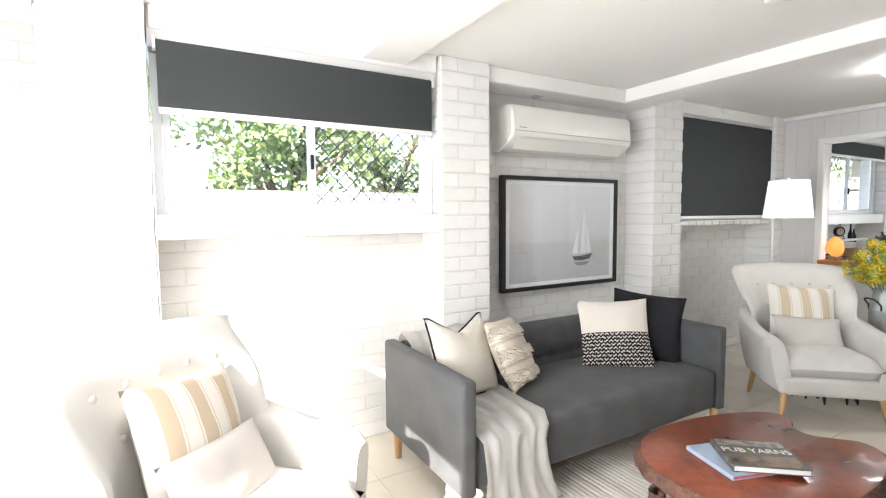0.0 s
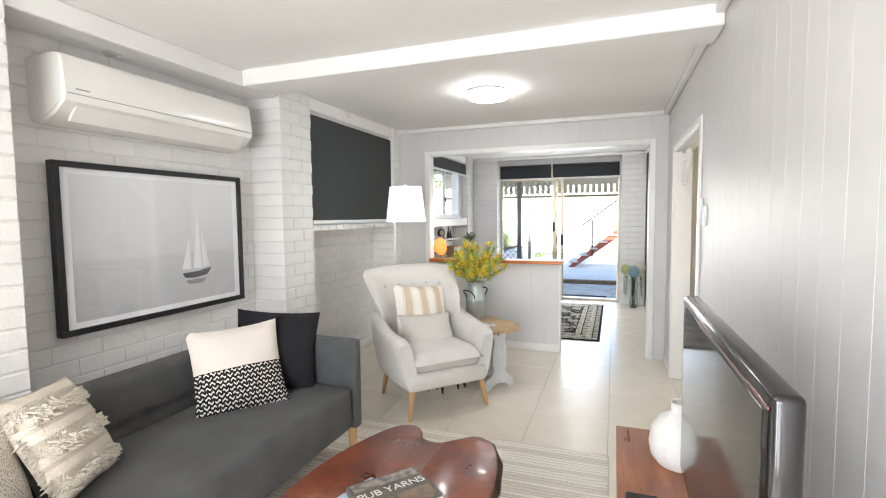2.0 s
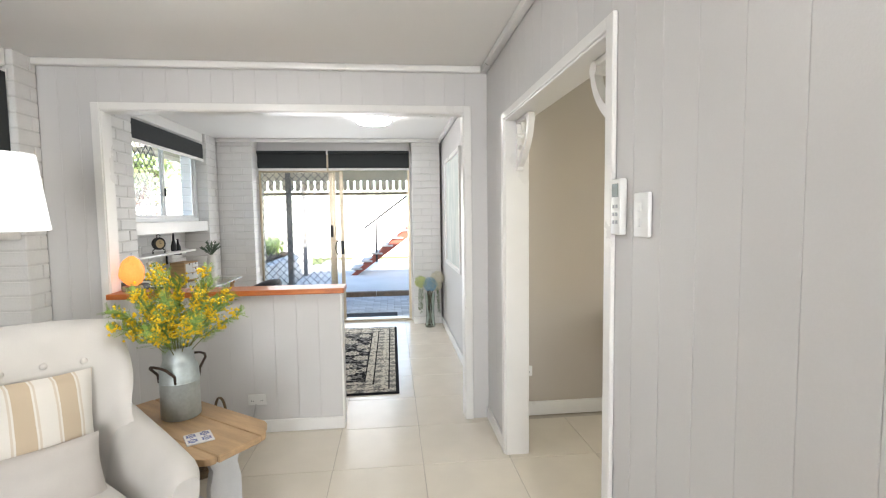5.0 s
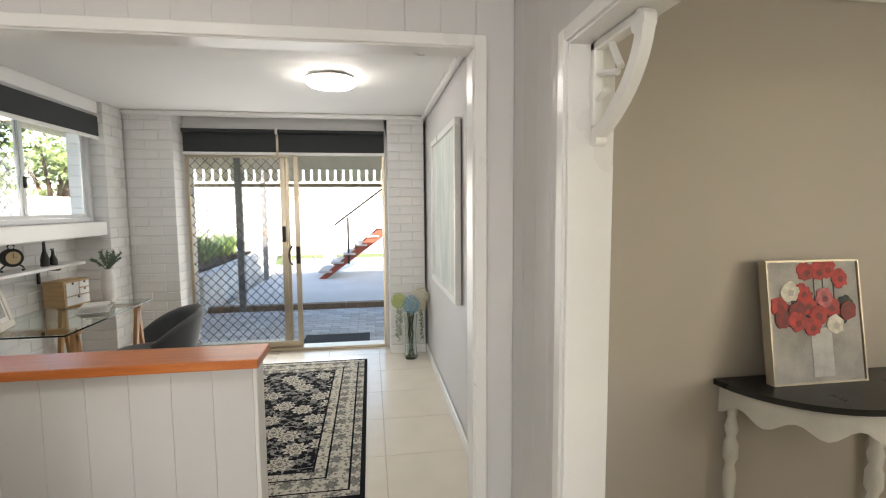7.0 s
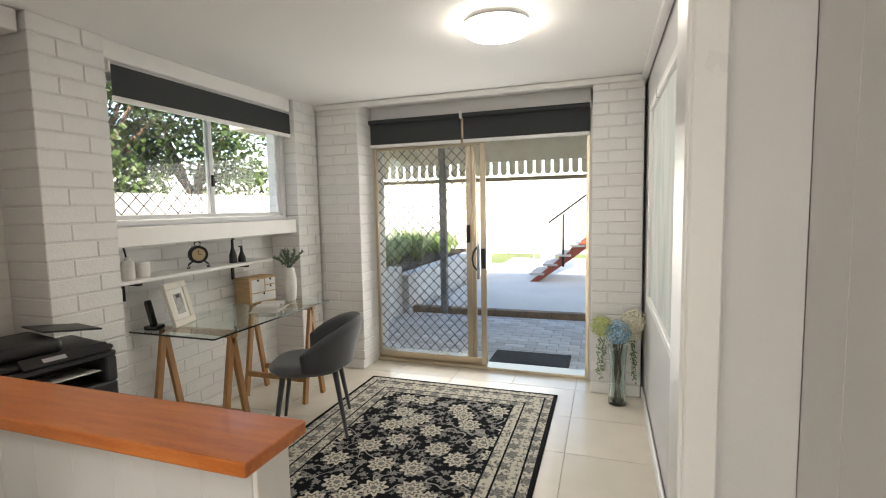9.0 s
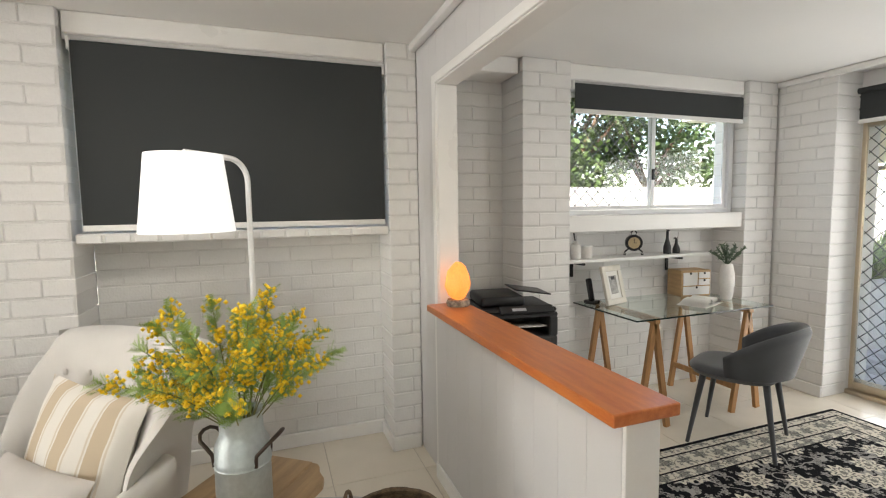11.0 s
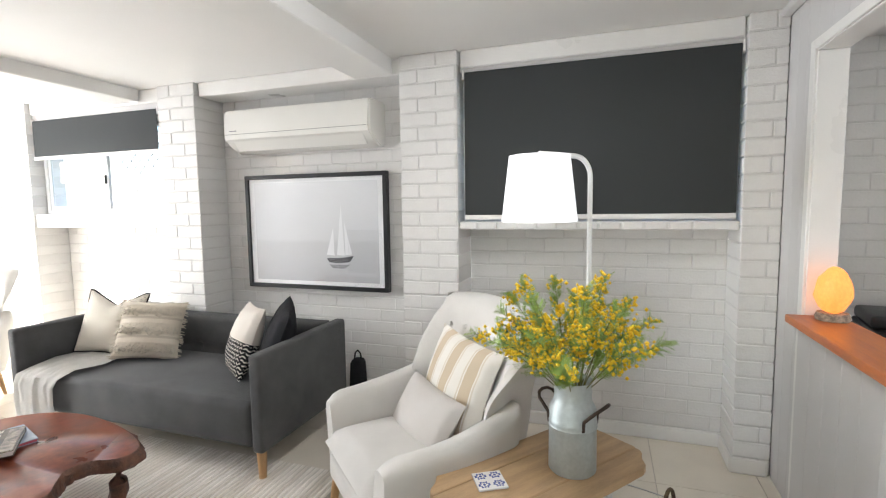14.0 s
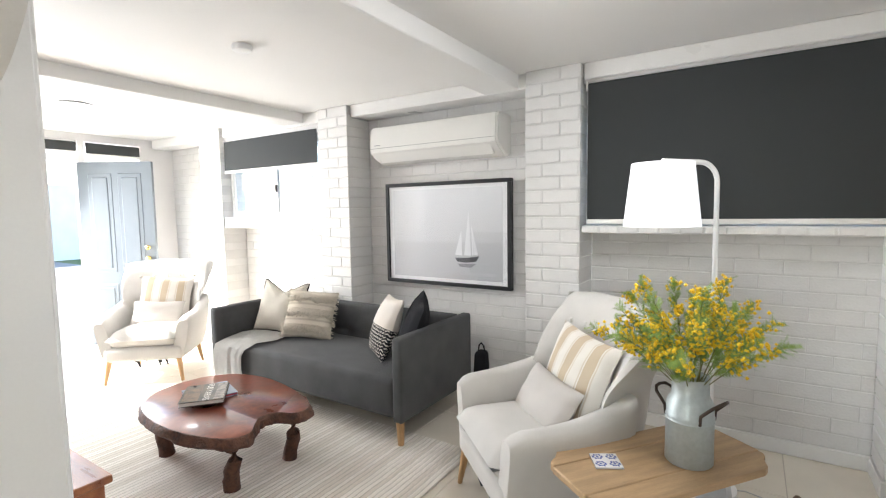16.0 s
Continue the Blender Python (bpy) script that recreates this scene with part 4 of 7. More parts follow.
ct = thing("coffee_table", pose(4.43, 2.25, 0.012), "polished red timber slab coffee table with bark edge and log legs", "coffee table")
edge = [p - Vector((4.43, 2.25)) for p in rounded(outline, 6)]
bm = B()
levels = ((0.285, 0.93), (0.292, 0.985), (0.312, 1.0), (0.335, 0.985), (0.347, 0.968), (0.352, 0.955))
rings = []
for li, (z, sc) in enumerate(levels):
    ring = []
    for k, p in enumerate(edge):
        r = 0.022 * noise.noise(Vector((k * 0.45, z * 40, 2))) if 0 < li < 4 else 0
        d = p.normalized()
        ring.append(bm.verts.new((p.x * sc + d.x * r, p.y * sc + d.y * r, z)))
    rings.append(ring)
n = len(edge)
for a, b in zip(rings, rings[1:]):
    for k in range(n):
        f = bm.faces.new((a[k], a[(k + 1) % n], b[(k + 1) % n], b[k]))
        f.material_index = 1
bm.faces.new(rings[0][::-1])
bm.faces.new(rings[-1])
part("tabletop", bm, [slab_wood, bark_wood], ct, smooth=50)
for x, y in ((-0.36, -0.17), (0.355, -0.185), (0.36, 0.2), (-0.33, 0.24)):
    bm = B()
    pts = [(x * (1 + 0.06 * math.sin(k)), y * (1 + 0.04 * math.cos(k * 2)), 0.29 * (1 - k / 5)) for k in range(6)]
    tube(bm, pts, 0.036, 12, 0.043)
    for v in bm.verts:
        v.co += 0.008 * Vector((noise.noise(v.co * 25), noise.noise(v.co * 25 + Vector((5, 0, 0))), 0))
    part("leg", bm, bark_wood, ct, smooth=60)

book_dark = mat("dark_book_cover", (0.045, 0.05, 0.06), 0.3, var=0.25, scale=20, bump=0.0, col2=(0.16, 0.13, 0.09))
book_blue = mat("pale_blue_cover", (0.42, 0.50, 0.62), 0.35, var=0.1, scale=12, bump=0.0)
book_pink = mat("pink_spine", (0.62, 0.13, 0.17), 0.4, var=0.05)
paper = mat("paper", (0.78, 0.76, 0.72), 0.8, var=0.03, bump=0.02)


def book(place, w, h, t, cover, label, pages=paper, title=None, spine=None):
    b = thing("book", place, label, "book", "books on the coffee table")
    bm = B()
    bx(bm, -w / 2 + 0.003, w / 2 - 0.004, -h / 2 + 0.004, h / 2 - 0.004, 0.003, t - 0.003)
    part("page_block", bm, pages, b)
    bm = B()
    bx(bm, -w / 2, w / 2, -h / 2, h / 2, 0.0, 0.003)
    bx(bm, -w / 2, w / 2, -h / 2, h / 2, t - 0.003, t)
    bx(bm, -w / 2, -w / 2 + 0.003, -h / 2, h / 2, 0.003, t - 0.003)
    cv = part("cover", bm, cover, b)
    if title:
        cu = bpy.data.curves.new("title", "FONT")
        cu.body, cu.size, cu.align_x, cu.align_y, cu.extrude = title, 0.052, "CENTER", "CENTER", 0.0004
        o = new("title", cu)
        dg = bpy.context.evaluated_depsgraph_get()
        me = bpy.data.meshes.new_from_object(o.evaluated_get(dg))
        bpy.data.objects.remove(o)
        me.materials.clear()
        me.materials.append(paper)
        part("title", me, None, cv, "white printed title", place=pose(0, 0.02, t + 0.0006))
        bm = B()
        bx(bm, -w / 2 + 0.012, w / 2 - 0.012, -h / 2 + 0.012, -0.02, t, t + 0.0004)
        part("cover_picture", bm, mat("cover_photo", (0.30, 0.20, 0.12), 0.3, var=0.3, scale=25, col2=(0.04, 0.04, 0.045), bump=0), cv, "brown cover photograph")
        bm = B()
        bx(bm, -w / 2 + 0.012, w / 2 - 0.012, 0.062, h / 2 - 0.006, t, t + 0.0004)
        part("cover_picture", bm, mat("cover_photo_2", (0.42, 0.36, 0.30), 0.3, var=0.3, scale=30, col2=(0.05, 0.055, 0.06), bump=0), cv, "grey cover photograph")
    return b


book(pose(4.275, 2.265, 0.3655, 0, 0, -18), 0.25, 0.26, 0.018, book_blue, "pale blue paperback with a pink edge on the coffee table", book_pink)
book(pose(4.335, 2.20, 0.385, 0, 0, -39), 0.285, 0.235, 0.026, book_dark, "dark hardback book with a white title on the coffee table", paper, "PUB YARNS")

# ---- television corner ----
unit_wood = mat("red_brown_timber", (0.40, 0.145, 0.055), 0.3, var=0.22, scale=3, bump=0.03, fine=40, stretch=(1, 7, 7), col2=(0.20, 0.06, 0.024), coat=0.25)
unit = thing("tv_unit", pose(4.10, 1.21, 0), "low polished red-brown timber television unit against the wall", "tv unit")
bm = B()
bx(bm, -0.91, 0.91, -0.21, 0.225, 0.448, 0.48, 0.004)
part("top", bm, unit_wood, unit)
for x in (-0.885, -0.3, 0.3, 0.885):
    bm = B()
    bx(bm, x - 0.015, x + 0.015, -0.2, 0.2, 0.03, 0.447, 0.003)
    part("side_panel", bm, unit_wood, unit)
bm = B()
bx(bm, -0.9, 0.9, -0.2, 0.2, 0.0, 0.03, 0.003)
part("plinth", bm, unit_wood, unit)
for x0, x1 in ((-0.868, -0.317), (0.317, 0.868)):
    bm = B()
    bx(bm, x0, x1, 0.182, 0.2, 0.04, 0.44, 0.003)
    d = part("door", bm, unit_wood, unit)
    bm = B()
    cyl(bm, ((x0 + x1) / 2 - 0.05, 0.215, 0.36), ((x0 + x1) / 2 + 0.05, 0.215, 0.36), 0.006)
    part("handle", bm, black_metal, d, "dark bar handle")
bm = B()
bx(bm, -0.284, 0.284, -0.19, 0.19, 0.22, 0.238)
part("shelf", bm, unit_wood, unit)

screen_mat = mat("glossy_screen", (0.010, 0.009, 0.009), 0.1, var=0.02, bump=0.0, spec=0.3)
bezel_mat = mat("glossy_black_bezel", (0.012, 0.011, 0.011), 0.14, var=0.02, bump=0.0, coat=0.15)
tv = thing("television", pose(4.08, 1.215, 0.481), "flat television with glossy black bezel on a stand", "television")
bm = B()
bx(bm, -0.465, 0.47, -0.028, 0.02, 0.075, 0.665, 0.012, 3)
part("housing", bm, bezel_mat, tv, smooth=True)
bm = B()
bx(bm, -0.43, 0.43, 0.018, 0.0215, 0.125, 0.63)
part("screen", bm, screen_mat, tv)
bm = B()
bx(bm, -0.46, 0.46, 0.02, 0.0225, 0.640, 0.645)
part("bezel_strip", bm, mat("bronze_strip", (0.30, 0.12, 0.10), 0.2, metal=0.7, bump=0), tv, "thin reddish metallic strip")
bm = B()
bx(bm, -0.05, 0.05, -0.025, 0.0, 0.02, 0.09, 0.006)
part("neck", bm, bezel_mat, tv)
bm = B()
bx(bm, -0.24, 0.24, -0.12, 0.12, 0.0, 0.02, 0.008, 2)
part("stand", bm, bezel_mat, tv, smooth=True)
ceramic = mat("matt_white_ceramic", (0.76, 0.74, 0.71), 0.75, var=0.05, scale=14, bump=0.3, fine=60)
bm = B()
lathe(bm, [(0, 0), (0.075, 0), (0.098, 0.03), (0.105, 0.075), (0.098, 0.13), (0.072, 0.172), (0.042, 0.19), (0.032, 0.20), (0.031, 0.228), (0.036, 0.236), (0.026, 0.234), (0.024, 0.2), (0, 0.19)], 32)
for v in bm.verts:
    v.co += 0.004 * v.co.normalized() * noise.noise(v.co * 30)
tagged(part("ceramic_vase", bm, ceramic, None, "squat white ceramic vase with hammered sides on the tv unit", smooth=50, place=pose(4.735, 1.215, 0.481)), category="vase")
bm = B()
bx(bm, -0.06, 0.06, -0.05, 0.05, 0.0, 0.035, 0.006)
tagged(part("set_top_box", bm, bezel_mat, None, "small glossy black media box on the tv unit", place=pose(4.36, 1.36, 0.481)), category="media box")
bm = B()
tube(bm, [(4.47, 1.14, 0.56), (4.53, 1.12, 0.50), (4.60, 1.08, 0.484), (4.70, 1.03, 0.485)], 0.004)
tagged(part("power_cable", bm, black_metal, None, "thin black cable on the tv unit", smooth=True), category="cable")

# ---- air conditioner and framed print ----
ac = thing("air_conditioner", pose(4.885, YW + 0.001, 1.87), "white split-system air conditioner high on the brick wall", "air conditioner")
AXW = 0.60
bm = B()
prof = [(0.0, 0.0), (-0.07, -0.01), (-0.17, 0.035), (-0.235, 0.085), (-0.243, 0.12), (-0.23, 0.27), (-0.213, 0.295), (-0.175, 0.305), (0.0, 0.305)]
L = [bm.verts.new((-AXW, y, z)) for y, z in prof]
R = [bm.verts.new((AXW, y, z)) for y, z in prof]
for k in range(len(prof)):
    j = (k + 1) % len(prof)
    bm.faces.new((L[k], L[j], R[j], R[k]))
bm.faces.new(L)
bm.faces.new(R[::-1])
bmesh.ops.recalc_face_normals(bm, faces=bm.faces)
bmesh.ops.bevel(bm, geom=[e for e in bm.edges if e.calc_length() < 0.3 and len(e.link_faces) == 2 and e.calc_face_angle(0) > 1.2], offset=0.014, segments=3, affect="EDGES")
ac_white = mat("gloss_white_plastic", (0.80, 0.79, 0.75), 0.18, var=0.01, bump=0.0)
part("body", bm, ac_white, ac, smooth=35)
# thin strip on the casing, coloured as the shade in its panel seam
bm = B()
bx(bm, -AXW + 0.02, AXW - 0.02, -0.2465, -0.236, 0.118, 0.1205)
part("seam", bm, mat("shadow_gap", (0.25, 0.25, 0.24), 0.6, bump=0), ac)
bm = B()
vs = bx(bm, -AXW + 0.07, AXW - 0.06, -0.006, 0.006, -0.055, 0.055, 0.004)
fl = part("louvre", bm, ac_white, ac, place=pose(0, -0.19, 0.048, 40, 0, 0))
bm = B()
bx(bm, -AXW + 0.06, -AXW + 0.12, -0.2445, -0.2395, 0.14, 0.146)
part("badge", bm, mat("grey_badge", (0.35, 0.35, 0.36), 0.4, bump=0), ac, "small grey maker's badge")

pic = thing("framed_print", pose(4.92, 3.955, 0.845), "large black framed print of a sailing boat on misty sea", "picture")
PW, PH = 0.60, 0.855
bm = B()
for a, b, c, d in ((-PW, PW, 0, 0.03), (-PW, PW, PH - 0.03, PH)):
    bx(bm, a, b, -0.018, 0.03, c, d, 0.002)
for a in (-PW, PW - 0.03):
    bx(bm, a, a + 0.03, -0.018, 0.03, 0.0302, PH - 0.0302, 0.002)
part("frame", bm, black_metal, pic, "slim black frame")
bm = B()
bx(bm, -PW + 0.03, PW - 0.03, 0.0, 0.02, 0.03, PH - 0.03)
part("mat_board", bm, mat("white_mat_board", (0.78, 0.78, 0.78), 0.7, bump=0, var=0.01), pic, "white mat board")


def misty_sea():
    nt, b, tc, sp, op, mix, noise_of, finish = node_mat("misty_sea_print", 0.5)
    z = sp.outputs[2]
    ramp = nt.nodes.new("ShaderNodeValToRGB")
    els = ramp.color_ramp.elements
    els[0].position, els[0].color = 0.0, (0.44, 0.44, 0.45, 1)
    els[1].position, els[1].color = 1.0, (0.66, 0.66, 0.665, 1)
    for p, c in ((0.40, 0.50), (0.44, 0.57)):
        e = els.new(p)
        e.color = (c, c, c + 0.005, 1)
    nt.links.new(op("MULTIPLY_ADD", noise_of(5), 0.03, op("MULTIPLY", z, 1.36)), ramp.inputs[0])
    return finish(ramp.outputs[0])


bm = B()
bx(bm, -PW + 0.075, PW - 0.075, -0.002, 0.0, 0.0, 0.735)
pr = part("print", bm, misty_sea(), pic, "grey misty sea photograph", place=pose(0, 0, 0.06))
hull = mat("print_hull", (0.06, 0.06, 0.065), 0.6, bump=0)
sail = mat("print_sail", (0.74, 0.74, 0.745), 0.6, bump=0, var=0.02)


def flat_shape(name, pts, m, y):
    bm = B()
    a = [bm.verts.new((x, y, z)) for x, z in pts]
    b = [bm.verts.new((x, y - 0.0008, z)) for x, z in pts]
    bm.faces.new(a)
    bm.faces.new(b[::-1])
    for k in range(len(pts)):
        j = (k + 1) % len(pts)
        bm.faces.new((a[k], b[k], b[j], a[j]))
    return part(name, bm, m, pr)


flat_shape("hull", [(0.10, 0.175), (0.12, 0.145), (0.20, 0.138), (0.29, 0.15), (0.325, 0.195), (0.22, 0.178)], hull, -0.0025)
flat_shape("sail", [(0.185, 0.20), (0.25, 0.195), (0.228, 0.56)], sail, -0.0025)
flat_shape("sail", [(0.255, 0.20), (0.31, 0.205), (0.252, 0.44)], sail, -0.0025)
flat_shape("sail", [(0.10, 0.20), (0.165, 0.195), (0.16, 0.40)], sail, -0.0025)
flat_shape("reflection", [(0.12, 0.128), (0.29, 0.13), (0.25, 0.10), (0.15, 0.102)], mat("print_reflection", (0.30, 0.30, 0.31), 0.6, bump=0, var=0.2, scale=60), -0.0025)
bm = B()
bx(bm, -PW + 0.03, PW - 0.03, -0.0105, -0.0085, 0.03, PH - 0.03)
part("glazing", bm, glassy("picture_glass"), pic).visible_shadow = False

# ---- floor lamp ----
lamp_shade_mat = node_mat("white_fabric_shade", 0.9)
LS = bpy.data.materials["white_fabric_shade"]
lb = LS.node_tree.nodes["Principled BSDF"]
lb.inputs["Base Color"].default_value = (0.82, 0.82, 0.82, 1)
lb.inputs["Emission Color"].default_value = (0.93, 0.97, 1.0, 1)
lb.inputs["Emission Strength"].default_value = SHADE
white_metal = mat("white_metal", (0.80, 0.80, 0.79), 0.35, var=0.02, bump=0.0)
fl = thing("floor_lamp", pose(6.885, 3.395, 0), "white arched floor lamp with a tapered white shade, switched on", "floor lamp")
bm = B()
lathe(bm, [(0, 0), (0.13, 0), (0.13, 0.018), (0.12, 0.024), (0, 0.024)], 36)
part("base", bm, white_metal, fl, smooth=True)
bm = B()
pts = [(0, 0, 0.02), (0, 0, 0.8), (0, 0, 1.58)]
for k in range(1, 9):
    a = math.pi / 2 * k / 8
    r = 0.1
    pts.append((-0.715 * r * (1 - math.cos(a)), -0.70 * r * (1 - math.cos(a)), 1.58 + r * math.sin(a)))
pts.append((-0.22, -0.215, 1.685))
tube(bm, pts, 0.0125, 12)
part("pole", bm, white_metal, fl, smooth=60)
bm = B()
lathe(bm, [(0.175, 0), (0.140, 0.305), (0.137, 0.305), (0.172, 0)], 48)
lathe(bm, [(0.0, 0.296), (0.138, 0.296), (0.138, 0.300), (0.0, 0.300)], 48)
part("shade", bm, LS, fl, "white fabric drum shade", smooth=60, place=pose(-0.22, -0.215, 1.37))

bm = B()
tube(bm, [(6.99, 3.43, 0.004), (7.05, 3.45, 0.004), (7.18, 3.41, 0.004), (7.32, 3.36, 0.004), (7.50, 3.27, 0.004), (7.63, 3.08, 0.004), (7.71, 2.83, 0.004), (7.745, 2.62, 0.006), (7.752, 2.56, 0.06), (7.755, 2.53, 0.20)], 0.0032, 8)
tagged(part("lamp_cord", bm, mat("grey_cord", (0.52, 0.51, 0.50), 0.5, bump=0), None, "thin grey lamp cord lying on the tiles", smooth=60), category="cable")

# ---- side table with milk can, wattle and coaster ----
oak = mat("limed_oak", (0.50, 0.335, 0.185), 0.45, var=0.13, scale=4, bump=0.05, fine=60, stretch=(1, 9, 9))
grey_wash = mat("grey_wash_paint", (0.58, 0.59, 0.60), 0.55, var=0.06, scale=8, bump=0.08)
st = thing("side_table", pose(6.762, 2.565, 0, 0, 0, 53), "small side table with planked oak top and grey painted trestle legs", "side table")
PL = ((-0.205, -0.0995), (-0.0965, 0.0965), (0.0995, 0.205))
for k, (a, b) in enumerate(PL):
    bm = B()
    if k == 1:
        bx(bm, -0.408, 0.408, a, b, 0.482, 0.51, 0.004)
    else:
        s = -1 if k == 0 else 1
        i, o = (b, a) if k == 0 else (a, b)
        right = [(0.402, i), (0.40, i + s * 0.022), (0.385, i + s * 0.04), (0.357, i + s * 0.05), (0.347, i + s * 0.068), (0.325, o - s * 0.012), (0.295, o)]
        pts = [(-x, y) for x, y in right] + right[::-1]
        prism(bm, pts if s < 0 else pts[::-1], 0.482, 0.51)
        bmesh.ops.bevel(bm, geom=bm.edges[:], offset=0.003, segments=1, affect="EDGES")
    part("plank", bm, oak, st, "oak top plank")
for s in (-1, 1):
    bm = B()
    half = [(0.035, 0.47), (0.07, 0.44), (0.055, 0.40), (0.07, 0.33), (0.07, 0.2), (0.055, 0.15), (0.085, 0.11), (0.14, 0.08), (0.15, 0.0), (0.10, 0.0), (0.07, 0.03), (0.0, 0.045)]
    pts = half + [(-y, z) for y, z in half[-2::-1]]
    a = [bm.verts.new((s * 0.29 - 0.014, y, z)) for y, z in pts]
    b = [bm.verts.new((s * 0.29 + 0.014, y, z)) for y, z in pts]
    bm.faces.new(a)
    bm.faces.new(b[::-1])
    for k in range(len(pts)):
        j = (k + 1) % len(pts)
        bm.faces.new((a[k], b[k], b[j], a[j]))
    part("leg", bm, grey_wash, st, "grey painted shaped leg")
bm = B()
bx(bm, -0.33, 0.33, -0.03, 0.03, 0.445, 0.481, 0.003)
part("top_rail", bm, grey_wash, st)
bm = B()
bx(bm, -0.275, 0.275, -0.085, 0.085, 0.112, 0.132, 0.003)
part("lower_shelf", bm, grey_wash, st)

zinc = mat("galvanised_zinc", (0.50, 0.55, 0.55), 0.5, metal=0.55, var=0.1, scale=9, bump=0.08, fine=70)
can = thing("milk_can", pose(6.86, 2.605, 0.511, 0, 0, -25), "galvanised milk can vase with dark handles on the side table", "vase")
bm = B()
lathe(bm, [(0, 0), (0.078, 0), (0.083, 0.006), (0.082, 0.16), (0.085, 0.166), (0.082, 0.172), (0.085, 0.18), (0.082, 0.186), (0.081, 0.226), (0.068, 0.25), (0.064, 0.263), (0.064, 0.316), (0.069, 0.326), (0.061, 0.324), (0.058, 0.27), (0, 0.24)], 40)
part("body", bm, zinc, can, smooth=50)
for s in (-1, 1):
    bm = B()
    tube(bm, [(s * 0.066, -0.048, 0.17), (s * 0.069, -0.049, 0.205), (s * 0.108, -0.046, 0.246), (s * 0.120, -0.028, 0.257), (s * 0.124, 0, 0.26), (s * 0.120, 0.028, 0.257), (s * 0.108, 0.046, 0.246), (s * 0.069, 0.049, 0.205), (s * 0.066, 0.048, 0.17)], 0.006, 8)
    part("handle", bm, mat("dark_iron", (0.06, 0.04, 0.03), 0.5, metal=0.5), can, "dark iron handle", smooth=60)

leaf_green = mat("wattle_leaf", (0.31, 0.44, 0.09), 0.55, var=0.25, scale=30, col2=(0.16, 0.26, 0.05), bump=0)
stem_green = mat("wattle_stem", (0.17, 0.16, 0.05), 0.7, bump=0)
bloom = mat("wattle_bloom", (0.92, 0.68, 0.035), 0.8, var=0.15, scale=60, col2=(0.86, 0.52, 0.02), bump=0.2)


def wattle(place):
    t = thing("wattle_bunch", place, "bunch of yellow wattle sprays with feathery green leaves in a can", "flowers")
    rng = random.Random(11)
    st_bm = B()
    verts, faces = [], []

    def blossom(p, r):
        k = len(verts)
        for d in ((1, 0, 0), (-1, 0, 0), (0, 1, 0), (0, -1, 0), (0, 0, 1), (0, 0, -1)):
            verts.append((p[0] + d[0] * r, p[1] + d[1] * r, p[2] + d[2] * r))
        for a, b, c in ((0, 2, 4), (2, 1, 4), (1, 3, 4), (3, 0, 4), (2, 0, 5), (1, 2, 5), (3, 1, 5), (0, 3, 5)):
            faces.append((k + a, k + b, k + c))
    lv, lfc = [], []
    dirs = []
    for k in range(26):
        a = k * 2.399 + rng.uniform(-0.3, 0.3)
        e = math.sqrt((k + 0.5) / 26)
        dirs.append((a, e * 1.22))
    for a, e in dirs:
        ln = (0.40 if e < 0.45 else 0.39) * rng.uniform(0.82, 1.1)
        tip = Vector((math.cos(a) * math.sin(e) * ln, math.sin(a) * math.sin(e) * ln, 0.04 + math.cos(e) * ln))
        base_p = Vector((math.cos(a) * 0.03, math.sin(a) * 0.03, -0.05))
        pts = []
        for i in range(8):
            s = i / 7
            p = base_p.lerp(tip, s) + Vector((0, 0, 0.03 * math.sin(s * math.pi)))
            pts.append(p)
        tube(st_bm, pts, 0.0024, 5, 0.001)
        for i in range(2, 30):
            s = 0.22 + 0.8 * i / 30
            q = min(s, 1) * 7
            i0 = min(int(q), 6)
            p = pts[i0].lerp(pts[i0 + 1], q - i0)
            d = (pts[i0 + 1] - pts[i0]).normalized()
            for side in (-1, 1):
                o = d.cross(Vector((rng.uniform(-1, 1), rng.uniform(-1, 1), rng.uniform(-1, 1)))).normalized()
                l = rng.uniform(0.045, 0.085) * (1.15 - 0.5 * s)
                w = (d.cross(o)).normalized() * 0.0022
                tip2 = p + (o * 0.75 + d * 0.7).normalized() * l
                # each frond: a rib of narrow leaflets
                for m in range(7):
                    c = p.lerp(tip2, (m + 0.6) / 7)
                    for sd in (-1, 1):
                        kk = len(lv)
                        e2 = c + (w.normalized() * sd * 0.013 + (tip2 - p).normalized() * 0.010)
                        n2 = (tip2 - p).normalized() * 0.0022
                        lv.extend([tuple(c - n2), tuple(c + n2), tuple(e2)])
                        lfc.append((kk, kk + 1, kk + 2))
                kk = len(lv)
                lv.extend([tuple(p - w * 0.3), tuple(p + w * 0.3), tuple(tip2)])
                lfc.append((kk, kk + 1, kk + 2))
            if s > 0.40 and math.sin(s * 19 + a * 3) > -0.25 and rng.random() < 0.8:
                o = Vector((rng.uniform(-1, 1), rng.uniform(-1, 1), rng.uniform(-0.6, 1))) * 0.02
                for m in range(rng.randint(5, 10)):
                    blossom(p + o + Vector((rng.gauss(0, 0.014), rng.gauss(0, 0.014), rng.gauss(0, 0.014))), rng.uniform(0.0055, 0.0095))
    tagged(part("stem_bundle", st_bm, stem_green, t), kind="stuff")
    me = bpy.data.meshes.new("leaves")
    me.from_pydata(lv, [], lfc)
    me.materials.append(leaf_green)
    tagged(part("leaves", me, None, t, "feathery green leaves"), kind="stuff")
    me = bpy.data.meshes.new("blossoms")
    me.from_pydata(verts, [], faces)
    me.materials.append(bloom)
    me.polygons.foreach_set("use_smooth", [True] * len(me.polygons))
